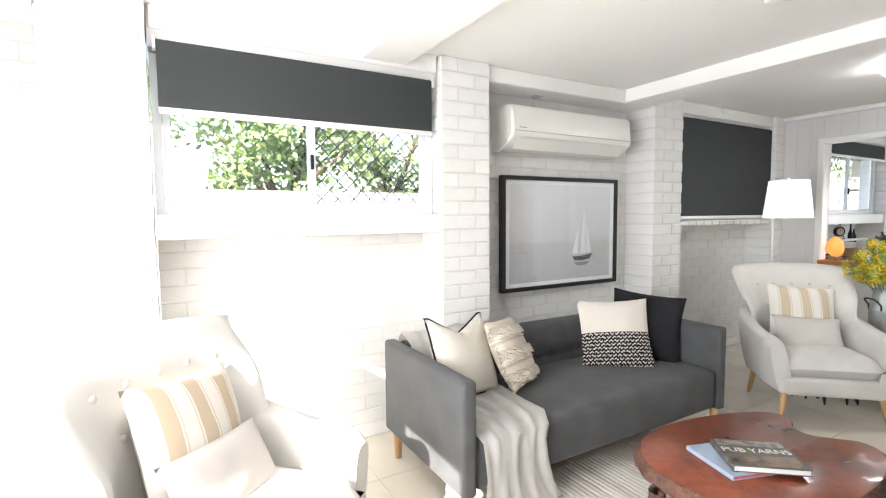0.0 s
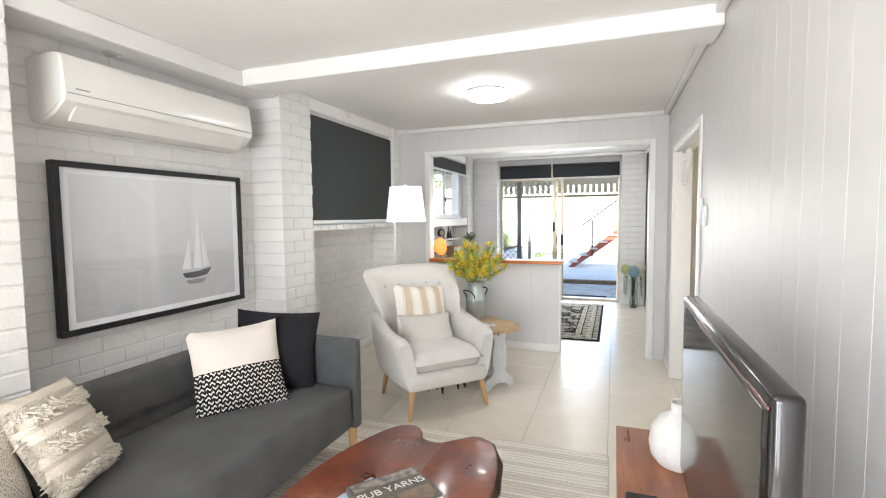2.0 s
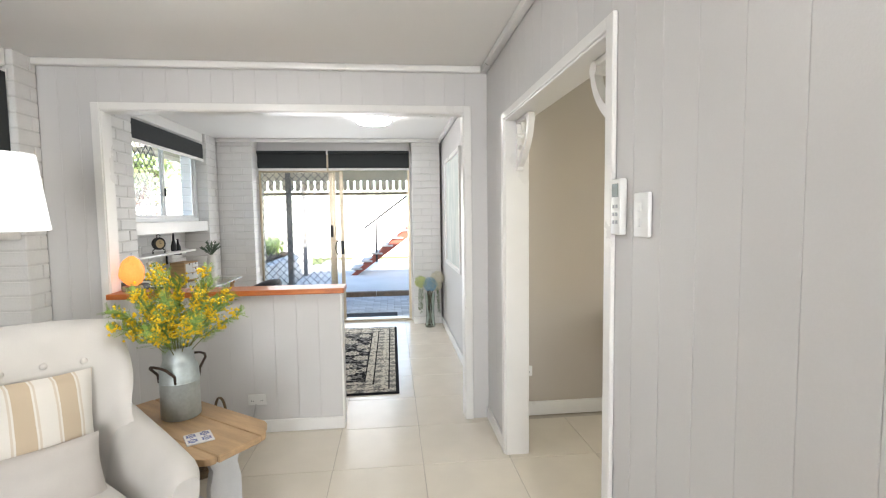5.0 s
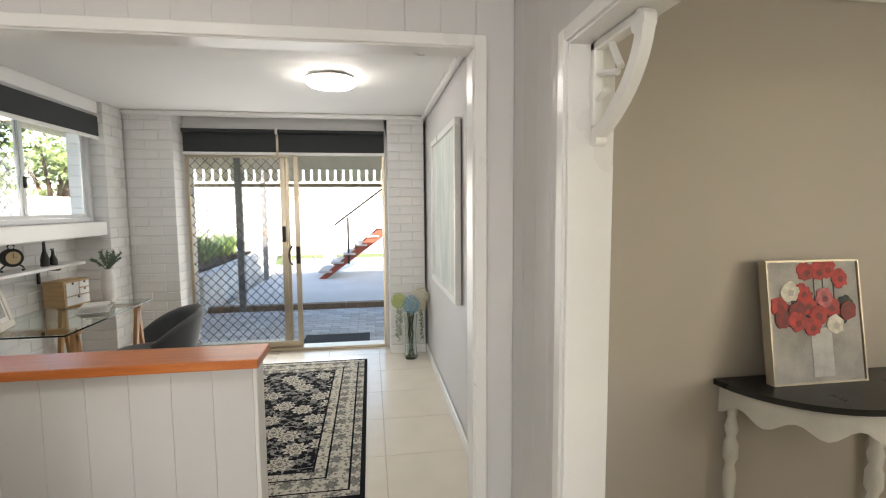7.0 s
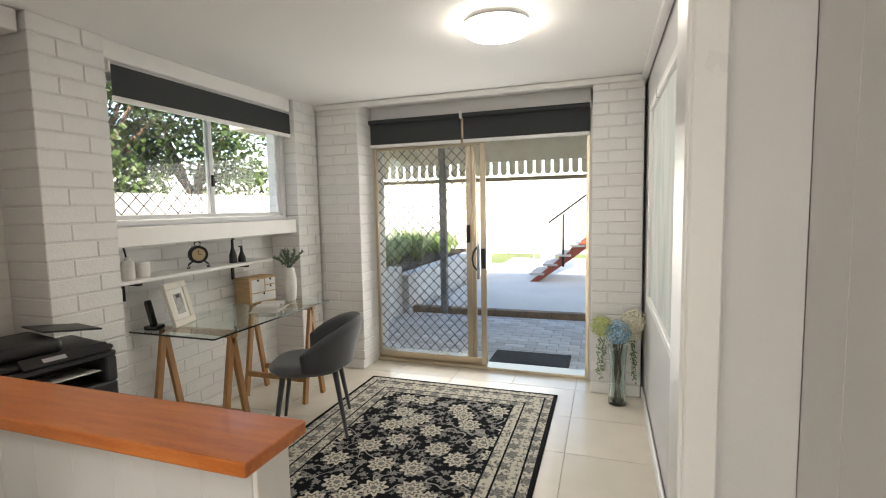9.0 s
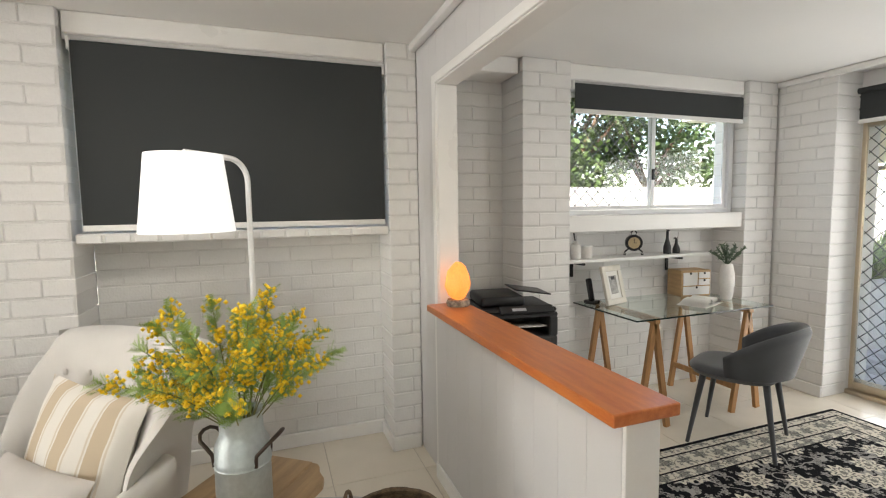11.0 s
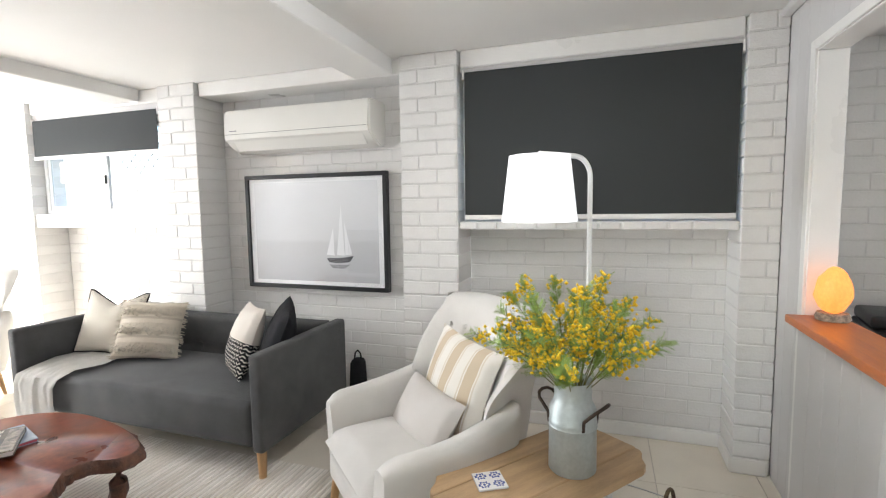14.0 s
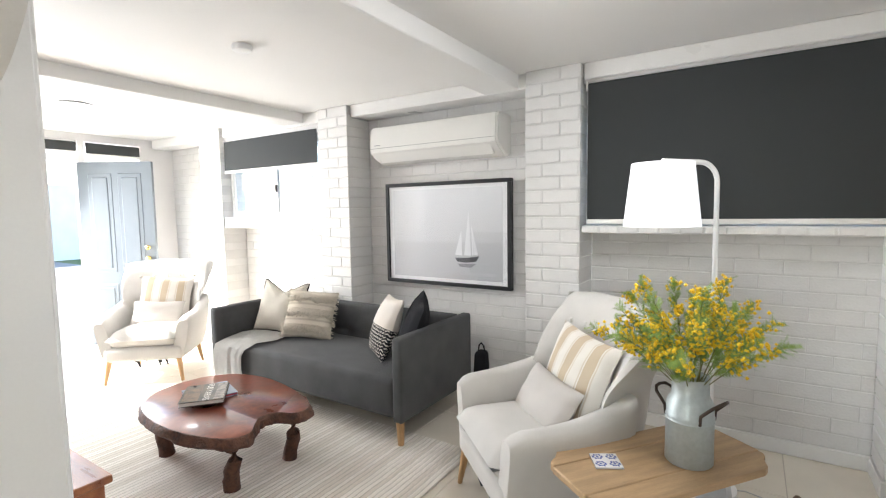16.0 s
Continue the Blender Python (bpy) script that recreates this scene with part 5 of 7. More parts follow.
    tagged(part("blossoms", me, None, t, "small yellow ball blossoms"), kind="stuff")


wattle(pose(6.86, 2.605, 0.82) @ Matrix.Scale(0.88, 4))


def patterned_tile():
    nt, b, tc, sp, op, mix, noise_of, finish = node_mat("blue_patterned_tile", 0.2)
    x, y = sp.outputs[0], sp.outputs[1]
    u = op("ABSOLUTE", op("SUBTRACT", op("FRACT", op("MULTIPLY_ADD", x, 19.6, 0.0)), 0.5))
    v = op("ABSOLUTE", op("SUBTRACT", op("FRACT", op("MULTIPLY_ADD", y, 19.6, 0.0)), 0.5))
    r = op("SQRT", op("ADD", op("MULTIPLY", u, u), op("MULTIPLY", v, v)))
    a = op("SINE", op("MULTIPLY", op("ARCTAN2", v, u), 8.0))
    petal = op("LESS_THAN", op("ABSOLUTE", op("SUBTRACT", r, op("MULTIPLY_ADD", a, 0.07, 0.28))), 0.07)
    dot = op("LESS_THAN", r, 0.1)
    col = mix(op("MAXIMUM", petal, dot), (0.72, 0.72, 0.74), (0.06, 0.09, 0.30))
    return finish(col)


bm = B()
bx(bm, -0.051, 0.051, -0.051, 0.051, 0.0, 0.008, 0.0015)
tagged(part("coaster", bm, patterned_tile(), None, "white ceramic coaster with blue floral pattern on the side table", place=pose(6.60, 2.43, 0.511, 0, 0, 30)), category="coaster")

# woven basket
wicker = mat("seagrass", (0.20, 0.135, 0.075), 0.85, var=0.25, scale=30, bump=0.8, fine=90, col2=(0.075, 0.05, 0.03))
bk = thing("basket", pose(7.385, 2.785, 0) @ Matrix.Diagonal((1, 1, 0.72, 1)), "low round woven seagrass basket with loop handles", "basket")
rows_b = 17
for k in range(rows_b):
    z = 0.012 + 0.325 * k / (rows_b - 1)
    r = 0.175 + 0.035 * math.sin(math.pi * (0.15 + 0.75 * k / rows_b))
    ring = [(r * math.cos(2 * math.pi * i / 40) * (1 + 0.006 * math.sin(i * 9 + k * 2)), r * math.sin(2 * math.pi * i / 40) * (1 + 0.006 * math.sin(i * 9 + k * 2)), z + 0.002 * math.sin(i * 20 + k * 3)) for i in range(41)]
    bm = B()
    tube(bm, ring, 0.0125, 6)
    part("coil", bm, wicker, bk, smooth=70)
bm = B()
lathe(bm, [(0, 0), (0.18, 0), (0.18, 0.012), (0, 0.012)], 36)
part("bottom", bm, wicker, bk)
for s, a in ((1, 2.6), (-1, 2.6)):
    bm = B()
    c, d = s * math.cos(a), s * math.sin(a)
    pts = []
    for i in range(13):
        th = math.pi * i / 12
        off = 0.045 * math.cos(th)
        pts.append((c * 0.2 - d * off, d * 0.2 + c * off, 0.32 + 0.135 * math.sin(th)))
    tube(bm, pts, 0.008, 8)
    part("handle", bm, wicker, bk, "woven loop handle", smooth=70)

# salt lamp
salt = bpy.data.materials.new("glowing_salt")
salt.use_nodes = True
nt = salt.node_tree
sb2 = nt.nodes["Principled BSDF"]
sb2.inputs["Base Color"].default_value = (0.85, 0.33, 0.10, 1)
sb2.inputs["Roughness"].default_value = 0.6
nz = nt.nodes.new("ShaderNodeTexNoise")
nz.inputs["Scale"].default_value = 14
rp = nt.nodes.new("ShaderNodeValToRGB")
rp.color_ramp.elements[0].position, rp.color_ramp.elements[0].color = 0.35, (1.0, 0.17, 0.02, 1)
rp.color_ramp.elements[1].position, rp.color_ramp.elements[1].color = 0.7, (1.0, 0.36, 0.07, 1)
nt.links.new(nz.outputs["Fac"], rp.inputs[0])
nt.links.new(rp.outputs[0], sb2.inputs["Emission Color"])
sb2.inputs["Emission Strength"].default_value = SALT
sl = thing("salt_lamp", pose(7.865, 3.30, 0.951), "glowing orange rock salt lamp on a pale stone base", "lamp")
bm = B()
bmesh.ops.create_icosphere(bm, subdivisions=3, radius=1)
for v in bm.verts:
    k = 1 + 0.12 * noise.noise(v.co * 2.1) + 0.05 * noise.noise(v.co * 6)
    v.co = Vector((v.co.x * 0.063 * k * (1 - 0.12 * v.co.z), v.co.y * 0.072 * k * (1 - 0.12 * v.co.z), 0.128 + v.co.z * 0.098 * k))
part("crystal", bm, salt, sl, "glowing orange salt crystal", smooth=25)
bm = B()
lathe(bm, [(0, 0), (0.058, 0), (0.062, 0.014), (0.055, 0.032), (0, 0.034)], 24)
part("base", bm, mat("salt_base", (0.45, 0.37, 0.29), 0.8, var=0.3, scale=60), sl, smooth=True)

# ---- small wall fittings ----
plate = mat("white_plastic", (0.80, 0.80, 0.79), 0.3, var=0.01, bump=0)
rem = thing("remote_control", pose(5.89, YR + 0.002, 1.35), "white remote control in a wall holder by the doorway", "remote")
bm = B()
bx(bm, -0.028, 0.028, 0.0, 0.022, 0.0, 0.155, 0.005, 2)
part("body", bm, plate, rem, smooth=True)
bm = B()
bx(bm, -0.019, 0.019, 0.0215, 0.0228, 0.105, 0.142)
part("display", bm, mat("lcd_grey", (0.28, 0.33, 0.33), 0.2, bump=0), rem, "grey display")
for k in range(6):
    bm = B()
    bx(bm, -0.016 + 0.018 * (k % 2), -0.004 + 0.018 * (k % 2), 0.0215, 0.0235, 0.03 + 0.022 * (k // 2), 0.04 + 0.022 * (k // 2), 0.001)
    part("button", bm, mat("grey_button", (0.4, 0.42, 0.45), 0.4, bump=0), rem)
sw = thing("light_switch", pose(5.77, YR + 0.002, 1.405), "white double light switch plate on the boarded wall", "light switch")
bm = B()
bx(bm, -0.036, 0.036, 0.0, 0.012, -0.057, 0.057, 0.004, 2)
part("plate", bm, plate, sw, smooth=True)
for z in (-0.02, 0.02):
    bm = B()
    bx(bm, -0.008, 0.008, 0.0121, 0.018, z - 0.012, z + 0.012, 0.003)
    part("rocker", bm, plate, sw)


def outlet(place):
    o = thing("power_outlet", place, "white double power outlet on a wall", "power outlet", "power outlets")
    bm = B()
    bx(bm, -0.057, 0.057, -0.010, 0.0, -0.036, 0.036, 0.003)
    part("plate", bm, plate, o)
    for x in (-0.03, 0.03):
        bm = B()
        bx(bm, x - 0.004, x + 0.004, -0.014, -0.0102, 0.016, 0.028, 0.002)
        part("rocker", bm, plate, o)
        bm = B()
        for q in (-0.006, 0.006):
            bx(bm, x + q - 0.0012, x + q + 0.0012, -0.0108, -0.0102, -0.012, -0.003)
        part("socket", bm, black_metal, o)


outlet(pose(7.7735, 2.525, 0.225, 0, 0, -90))
outlet(pose(7.7985, 0.73, 0.32, 0, 0, -90))
sm = thing("smoke_alarm", pose(4.65, 2.34, CEIL), "round white smoke alarm on the ceiling", "smoke alarm")
bm = B()
lathe(bm, [(0, 0), (0.052, 0), (0.055, -0.012), (0.05, -0.03), (0.03, -0.038), (0, -0.038)], 28)
part("body", bm, plate, sm, smooth=True)

# ---- open front door ----
door_blue = mat("slate_blue_paint", (0.145, 0.17, 0.195), 0.4, var=0.04, scale=4, bump=0.03)
brass = mat("polished_brass", (0.75, 0.52, 0.20), 0.2, metal=1.0, bump=0)
fd = tagged(thing("door_2", pose(0.735, 2.965, 0.005, 0, 0, 33.5), "slate blue panelled front door standing open", "door"), kind="structure")
bm = B()
bx(bm, 0, 0.82, -0.02, 0.02, 0.0, 2.05, 0.003)
part("leaf", bm, door_blue, fd)
for x0, x1 in ((0.11, 0.385), (0.435, 0.71)):
    for z0, z1 in ((0.82, 1.93), (0.17, 0.70)):
        bm = B()
        bx(bm, x0, x1, -0.026, 0.026, z0, z1, 0.012)
        bx(bm, x0 + 0.045, x1 - 0.045, -0.034, 0.034, z0 + 0.045, z1 - 0.045, 0.012)
        part("panel", bm, door_blue, fd)
for z in (0.98, 1.10):
    bm = B()
    cyl(bm, (0.755, -0.02, z), (0.755, -0.045, z), 0.012)
    bmesh.ops.create_uvsphere(bm, u_segments=16, v_segments=10, radius=0.028, matrix=Matrix.Translation((0.755, -0.06, z)))
    part("door_knob", bm, brass, fd, "polished brass knob", smooth=True)

# ---- study ----
trestle_wood = mat("pine_trestle", (0.46, 0.235, 0.09), 0.45, var=0.15, scale=5, bump=0.04, fine=50, stretch=(8, 8, 1))
desk = thing("desk", pose(9.645, 3.665, 0), "glass topped desk on timber trestles under the study window", "desk")
bm = B()
bx(bm, -0.59, 0.59, -0.325, 0.325, 0.735, 0.745, 0.002)
part("glass_top", bm, glassy("desk_glass", (0.86, 0.95, 0.91)), desk, "clear greenish glass top").visible_shadow = False
bm = B()
for y in (-0.3265, 0.3252):
    bx(bm, -0.5915, 0.5915, y, y + 0.0013, 0.7355, 0.7445)
for x in (-0.5915, 0.5902):
    bx(bm, x, x + 0.0013, -0.325, 0.325, 0.7355, 0.7445)
part("glass_edge", bm, mat("dark_glass_edge", (0.012, 0.03, 0.025), 0.15, bump=0), desk, "dark green polished glass edge")
for tx in (-0.40, 0.42):
    bm = B()
    bx(bm, tx - 0.02, tx + 0.02, -0.30, 0.30, 0.70, 0.7345, 0.003)
    tr = part("trestle", bm, trestle_wood, desk, "pine trestle")
    for y in (-0.27, 0.27):
        for s in (-1, 1):
            bm = B()
            vs = bx(bm, -0.021, 0.021, -0.014, 0.014, -0.36, 0.36, 0.003)
            part("leg", bm, trestle_wood, tr, place=pose(tx + s * 0.062, y, 0.355, 0, s * -9.5, 0))
    bm = B()
    for s in (-1, 1):
        bx(bm, tx + s * 0.10 - 0.01, tx + s * 0.10 + 0.01, -0.27, 0.27, 0.16, 0.2, 0.003)
    part("stretcher", bm, trestle_wood, tr)

velvet = mat("grey_velvet", (0.062, 0.066, 0.072), 0.75, var=0.15, scale=5, bump=0.12, fine=350, sheen=0.35)
ch = thing("desk_chair", pose(9.63, 3.10, 0.0, 0, 0, -152), "grey velvet tub desk chair with dark round legs", "chair")
bm = B()


def cseat(u, v):
    k = math.sqrt(1 - 0.38 * v * v)
    j = math.sqrt(1 - 0.38 * u * u)
    return (u * 0.25 * k, -0.02 + v * 0.25 * j, 0.455 - 0.012 * (1 - u * u) * (1 - v * v))


shell(bm, cseat, 16, 16, 0.085, (0, 0, -1), 5)
part("seat", bm, velvet, ch, smooth=60)
bm = B()


def cback(u, v):
    s = (v + 1) / 2
    a = u * 1.72
    r = 0.245 + 0.03 * s
    top = 0.46 + (0.30 * (1 - 0.62 * abs(u) ** 2.4)) * s
    return (r * math.sin(a), 0.0 + r * math.cos(a) * (1.0 if abs(a) < 1.57 else 1.0) + 0.05 * s * (1 - abs(u)), top)


N, rows = 40, []
for j in range(11):
    ri, ro = [], []
    for i in range(N + 1):
        u, v = -1 + 2 * i / N, -1 + 2 * j / 10
        p = Vector(cback(u, v))
        nrm = Vector((p.x, p.y - 0.0, 0)).normalized()
        e = 0.024 * max(0, 1 - abs(u) ** 8) ** 0.5 * (max(0, 1 - abs(v) ** 8) ** 0.5 if v > 0 else 1) + 0.002
        ri.append(bm.verts.new(p - nrm * e))
        ro.append(bm.verts.new(p + nrm * e))
    rows.append((ri, ro))
for (a, b), (c, d) in zip(rows, rows[1:]):
    for i in range(N):
        bm.faces.new((a[i], a[i + 1], c[i + 1], c[i]))
        bm.faces.new((b[i], d[i], d[i + 1], b[i + 1]))
    bm.faces.new((a[0], c[0], d[0], b[0]))
    bm.faces.new((a[N], b[N], d[N], c[N]))
for ri, ro in (rows[0], rows[-1]):
    for i in range(N):
        bm.faces.new((ri[i], ri[i + 1], ro[i + 1], ro[i]))
part("backrest", bm, velvet, ch, smooth=60)
for x, y in ((-0.17, -0.16), (0.17, -0.16), (-0.17, 0.16), (0.17, 0.16)):
    bm = B()
    cyl(bm, (x * 1.35, y * 1.4, 0.001 if y < 0 else 0.012), (x, y, 0.43), 0.011, 0.019, 12)
    part("leg", bm, velvet, ch, "dark tapered leg", smooth=True)

shelf_white = mat("white_shelf", (0.78, 0.77, 0.75), 0.4, var=0.02, bump=0.02)
bm = B()
bx(bm, 8.87, 10.17, 3.80, YW - 0.001, 1.055, 1.078, 0.003)
sh = tagged(part("wall_shelf", bm, shelf_white, None, "white floating shelf below the study window"), category="shelf")
for x in (9.05, 9.95):
    bm = B()
    bx(bm, x - 0.012, x + 0.012, 3.86, 4.0, 1.03, 1.0545, 0.002)
    bx(bm, x - 0.012, x + 0.012, 4.004, 4.018, 0.93, 1.03, 0.002)
    part("bracket", bm, black_metal, sh, "dark shelf bracket")
SZ = 1.0785
df = thing("soap_bottle", pose(8.985, 3.87, SZ), "white bottle with a black stick standing in it", "bottle")
bm = B()
lathe(bm, [(0, 0), (0.034, 0), (0.036, 0.01), (0.036, 0.09), (0.03, 0.105), (0.017, 0.11), (0.017, 0.128), (0, 0.13)], 24)
part("body", bm, ceramic, df, smooth=True)
bm = B()
cyl(bm, (0, 0, 0.1), (-0.025, 0, 0.22), 0.004, 0.006, 8)
part("stick", bm, black_metal, df, "black stick")
cj = thing("candle_jar", pose(9.085, 3.88, SZ), "white lidded candle jar on the shelf", "jar")
bm = B()
lathe(bm, [(0, 0), (0.036, 0), (0.038, 0.005), (0.038, 0.082), (0, 0.082)], 28)
part("body", bm, ceramic, cj, smooth=True)
bm = B()
lathe(bm, [(0, 0.0825), (0.039, 0.0825), (0.039, 0.092), (0, 0.093)], 28)
part("lid", bm, plate, cj, smooth=True)
ck = thing("table_clock", pose(9.50, 3.88, SZ, 0, 0, -30), "black metal table clock on scrolled feet with a cream dial", "clock")
bm = B()
cyl(bm, (0, -0.018, 0.095), (0, 0.018, 0.095), 0.06, seg=32)
part("case", bm, black_metal, ck, smooth=True)
bm = B()
cyl(bm, (0, -0.0205, 0.095), (0, -0.0182, 0.095), 0.042, seg=32)
dl = part("dial", bm, mat("cream_dial", (0.55, 0.42, 0.24), 0.5, bump=0), ck, "cream dial")
bm = B()
bx(bm, -0.0015, 0.0015, -0.0225, -0.0207, 0.095, 0.125)
bx(bm, 0.0, 0.02, -0.0225, -0.0207, 0.0935, 0.0965)
part("clock_hands_pair", bm, black_metal, dl)
for s in (-1, 1):
    bm = B()
    tube(bm, [(s * 0.035, 0, 0.05), (s * 0.06, 0, 0.03), (s * 0.07, 0, 0.006), (s * 0.058, 0, 0.006), (s * 0.055, 0, 0.016)], 0.0055, 8)
    part("foot", bm, black_metal, ck, smooth=60)
bm = B()
tube(bm, [(-0.014, 0, 0.152), (-0.02, 0, 0.172), (0, 0, 0.188), (0.02, 0, 0.172), (0.014, 0, 0.152)], 0.005, 8)
part("loop", bm, black_metal, ck, smooth=60)


def giraffe(place, h):
    bm = B()
    lathe(bm, [(0, 0), (0.028, 0), (0.027, h * 0.3), (0.02, h * 0.42), (0.011, h * 0.6), (0.009, h * 0.9), (0, h * 0.92)], 14)
    tube(bm, [(0, 0, h * 0.86), (0.012, 0, h * 0.94), (0.03, 0, h * 0.93)], 0.009, 8, 0.006)
    cyl(bm, (0.002, 0.005, h * 0.93), (0, 0.008, h), 0.003, 0.002, 6)
    tagged(part("giraffe_figurine", bm, black_metal, None, "black giraffe figurine on the shelf", smooth=60, place=place), category="figurine", group="giraffe figurines")


giraffe(pose(9.82, 3.88, SZ, 0, 0, 20), 0.19)
giraffe(pose(9.905, 3.875, SZ, 0, 0, 190), 0.125)

frame_white = mat("whitewashed_frame", (0.72, 0.68, 0.60), 0.55, var=0.06, scale=15, bump=0.1)
pf = thing("photo_frame", pose(9.29, 3.80, 0.7455, -14, 0, 16), "whitewashed photo frame leaning on the glass desk", "photo frame")
bm = B()
for a, b, c, d in ((-0.11, 0.11, 0, 0.042), (-0.11, 0.11, 0.238, 0.28)):
    bx(bm, a, b, -0.012, 0.012, c, d, 0.003)
for a in (-0.11, 0.068):
    bx(bm, a, a + 0.042, -0.012, 0.012, 0.0422, 0.2378, 0.003)
part("frame", bm, frame_white, pf)
bm = B()
bx(bm, -0.068, 0.068, -0.004, 0.004, 0.042, 0.238)
part("mount", bm, paper, pf)
bm = B()
bx(bm, -0.042, 0.042, -0.0055, -0.0045, 0.075, 0.205)
part("photo", bm, mat("faded_photo", (0.45, 0.43, 0.40), 0.4, var=0.3, scale=25, bump=0), pf, "faded grey photograph")
bm = B()
bx(bm, -0.02, 0.02, 0.013, 0.017, 0.0, 0.2)
part("strut", bm, black_metal, pf, place=pose(0, 0.0, 0.0, 6, 0, 0))

ph = thing("cordless_phone", pose(9.135, 3.88, 0.7455, 0, 0, 15), "black cordless phone standing in its cradle on the desk", "phone")
bm = B()
bx(bm, -0.04, 0.04, -0.045, 0.045, 0.0, 0.03, 0.01, 2)
part("cradle", bm, bezel_mat, ph, smooth=True)
bm = B()
bx(bm, -0.024, 0.024, -0.012, 0.012, 0.0, 0.165, 0.009, 2)
part("handset", bm, bezel_mat, ph, smooth=True, place=pose(0, 0.0, 0.02, -12, 0, 0))

box_wood = mat("pale_pine", (0.55, 0.36, 0.18), 0.5, var=0.12, scale=6, bump=0.05, stretch=(1, 1, 7))
mb = thing("mini_drawers", pose(10.045, 3.88, 0.7455, 0, 0, -8), "small pine box with white drawers on the desk", "drawer box")
bm = B()
bx(bm, -0.13, 0.13, -0.08, 0.08, 0.0, 0.2, 0.003)
part("body", bm, box_wood, mb)
for x0, x1, z0, z1 in ((-0.115, 0.01, 0.085, 0.185), (0.02, 0.118, 0.138, 0.185), (0.02, 0.118, 0.085, 0.13), (-0.115, 0.118, 0.012, 0.077)):
    bm = B()
    bx(bm, x0, x1, -0.087, -0.0805, z0, z1, 0.002)
    d = part("drawer", bm, shelf_white, mb, "white drawer front")
    bm = B()
    cyl(bm, ((x0 + x1) / 2, -0.0895, z1 - 0.008), ((x0 + x1) / 2, -0.0872, z1 - 0.008), 0.009, seg=14)
    part("finger_hole", bm, black_metal, d)
ob = thing("open_book", pose(9.83, 3.58, 0.7455, 0, 0, 20), "open book of curled white pages on the desk", "book")
bm = B()
for s in (-1, 1):
    for k in range(8):
        z = 0.002 + 0.003 * k
        pr = [(s * 0.0, z + 0.004), (s * 0.04, z + 0.022), (s * 0.09, z + 0.018), (s * (0.14 - 0.004 * k), z + 0.004 * k * 0.4)]
        a = [bm.verts.new((x, -0.09, q)) for x, q in pr]
        b = [bm.verts.new((x, 0.09 - 0.003 * k, q)) for x, q in pr]
        for i in range(3):
            bm.faces.new((a[i], a[i + 1], b[i + 1], b[i]))
part("pages", bm, paper, ob, smooth=60)
bm = B()
bx(bm, -0.15, 0.15, -0.1, 0.1, 0.0, 0.0018)
part("cover", bm, paper, ob)

sv = thing("white_vase", pose(10.145, 3.63, 0.7455), "tall white ribbed vase with succulents on the desk", "vase")
bm = B()
lathe(bm, [(0, 0), (0.036, 0), (0.044, 0.03), (0.052, 0.11), (0.05, 0.19), (0.038, 0.25), (0.033, 0.265), (0.028, 0.262), (0.03, 0.2), (0, 0.19)], 36)
for v in bm.verts:
    a = math.atan2(v.co.y, v.co.x)
    v.co.x *= 1 + 0.012 * math.sin(a * 18)
    v.co.y *= 1 + 0.012 * math.sin(a * 18)
part("body", bm, ceramic, sv, smooth=60)
succ = mat("succulent_green", (0.13, 0.19, 0.12), 0.6, var=0.2, scale=40, col2=(0.07, 0.10, 0.07), bump=0)
bm = B()
rng = random.Random(3)
for k in range(13):
    a = k * 2.4
    tip = Vector((math.cos(a) * 0.13, math.sin(a) * 0.10, 0.33 + 0.05 * rng.random()))
    if k > 8:
        tip = Vector((math.cos(a) * 0.05, math.sin(a) * 0.05, 0.40))
    b0 = Vector((0, 0, 0.25))
    tube(bm, [b0, b0.lerp(tip, 0.5) + Vector((0, 0, 0.02)), tip], 0.004, 5, 0.003)
    for m in range(26):
        p = b0.lerp(tip, 0.35 + 0.65 * m / 26) + Vector((0, 0, 0.012))
        o = Vector((rng.uniform(-1, 1), rng.uniform(-1, 1), rng.uniform(-0.5, 1))).normalized()
        cyl(bm, p, p + o * 0.022, 0.005, 0.001, 5)
tagged(part("succulent", bm, succ, sv, "spiky grey-green succulent sprigs"), kind="stuff")

# printer on a low stand
pc = mat("printer_black", (0.010, 0.010, 0.011), 0.42, var=0.05, bump=0.05)
pg = mat("printer_grey", (0.03, 0.031, 0.033), 0.45, var=0.04, bump=0.05)
stand = thing("printer_stand", pose(8.31, 3.55, 0), "dark low stand carrying the printer behind the half wall", "stand")
bm = B()
bx(bm, -0.24, 0.26, -0.30, 0.19, 0.58, 0.61, 0.004)
part("top", bm, pc, stand)
for x in (-0.21, 0.23):
    for y in (-0.27, 0.16):
        bm = B()
        bx(bm, x - 0.02, x + 0.02, y - 0.02, y + 0.02, 0, 0.58, 0.003)
        part("leg", bm, pc, stand)
pt = thing("printer", pose(8.29, 3.53, 0.611, 0, 0, -10), "black and grey multifunction printer with paper in its tray", "printer")
bm = B()
bx(bm, -0.215, 0.215, -0.19, 0.19, 0.0, 0.115, 0.008)
part("body", bm, pg, pt)
bm = B()
bx(bm, -0.215, 0.215, 0.0, 0.19, 0.115, 0.225, 0.008)
bx(bm, -0.215, -0.17, -0.19, 0.0, 0.115, 0.225, 0.006)
bx(bm, 0.17, 0.215, -0.19, 0.0, 0.115, 0.225, 0.006)
bx(bm, -0.215, 0.215, -0.19, 0.19, 0.225, 0.25, 0.006)
part("tray_housing", bm, pg, pt)
bm = B()
bx(bm, -0.15, 0.15, -0.20, 0.0, 0.15, 0.153)
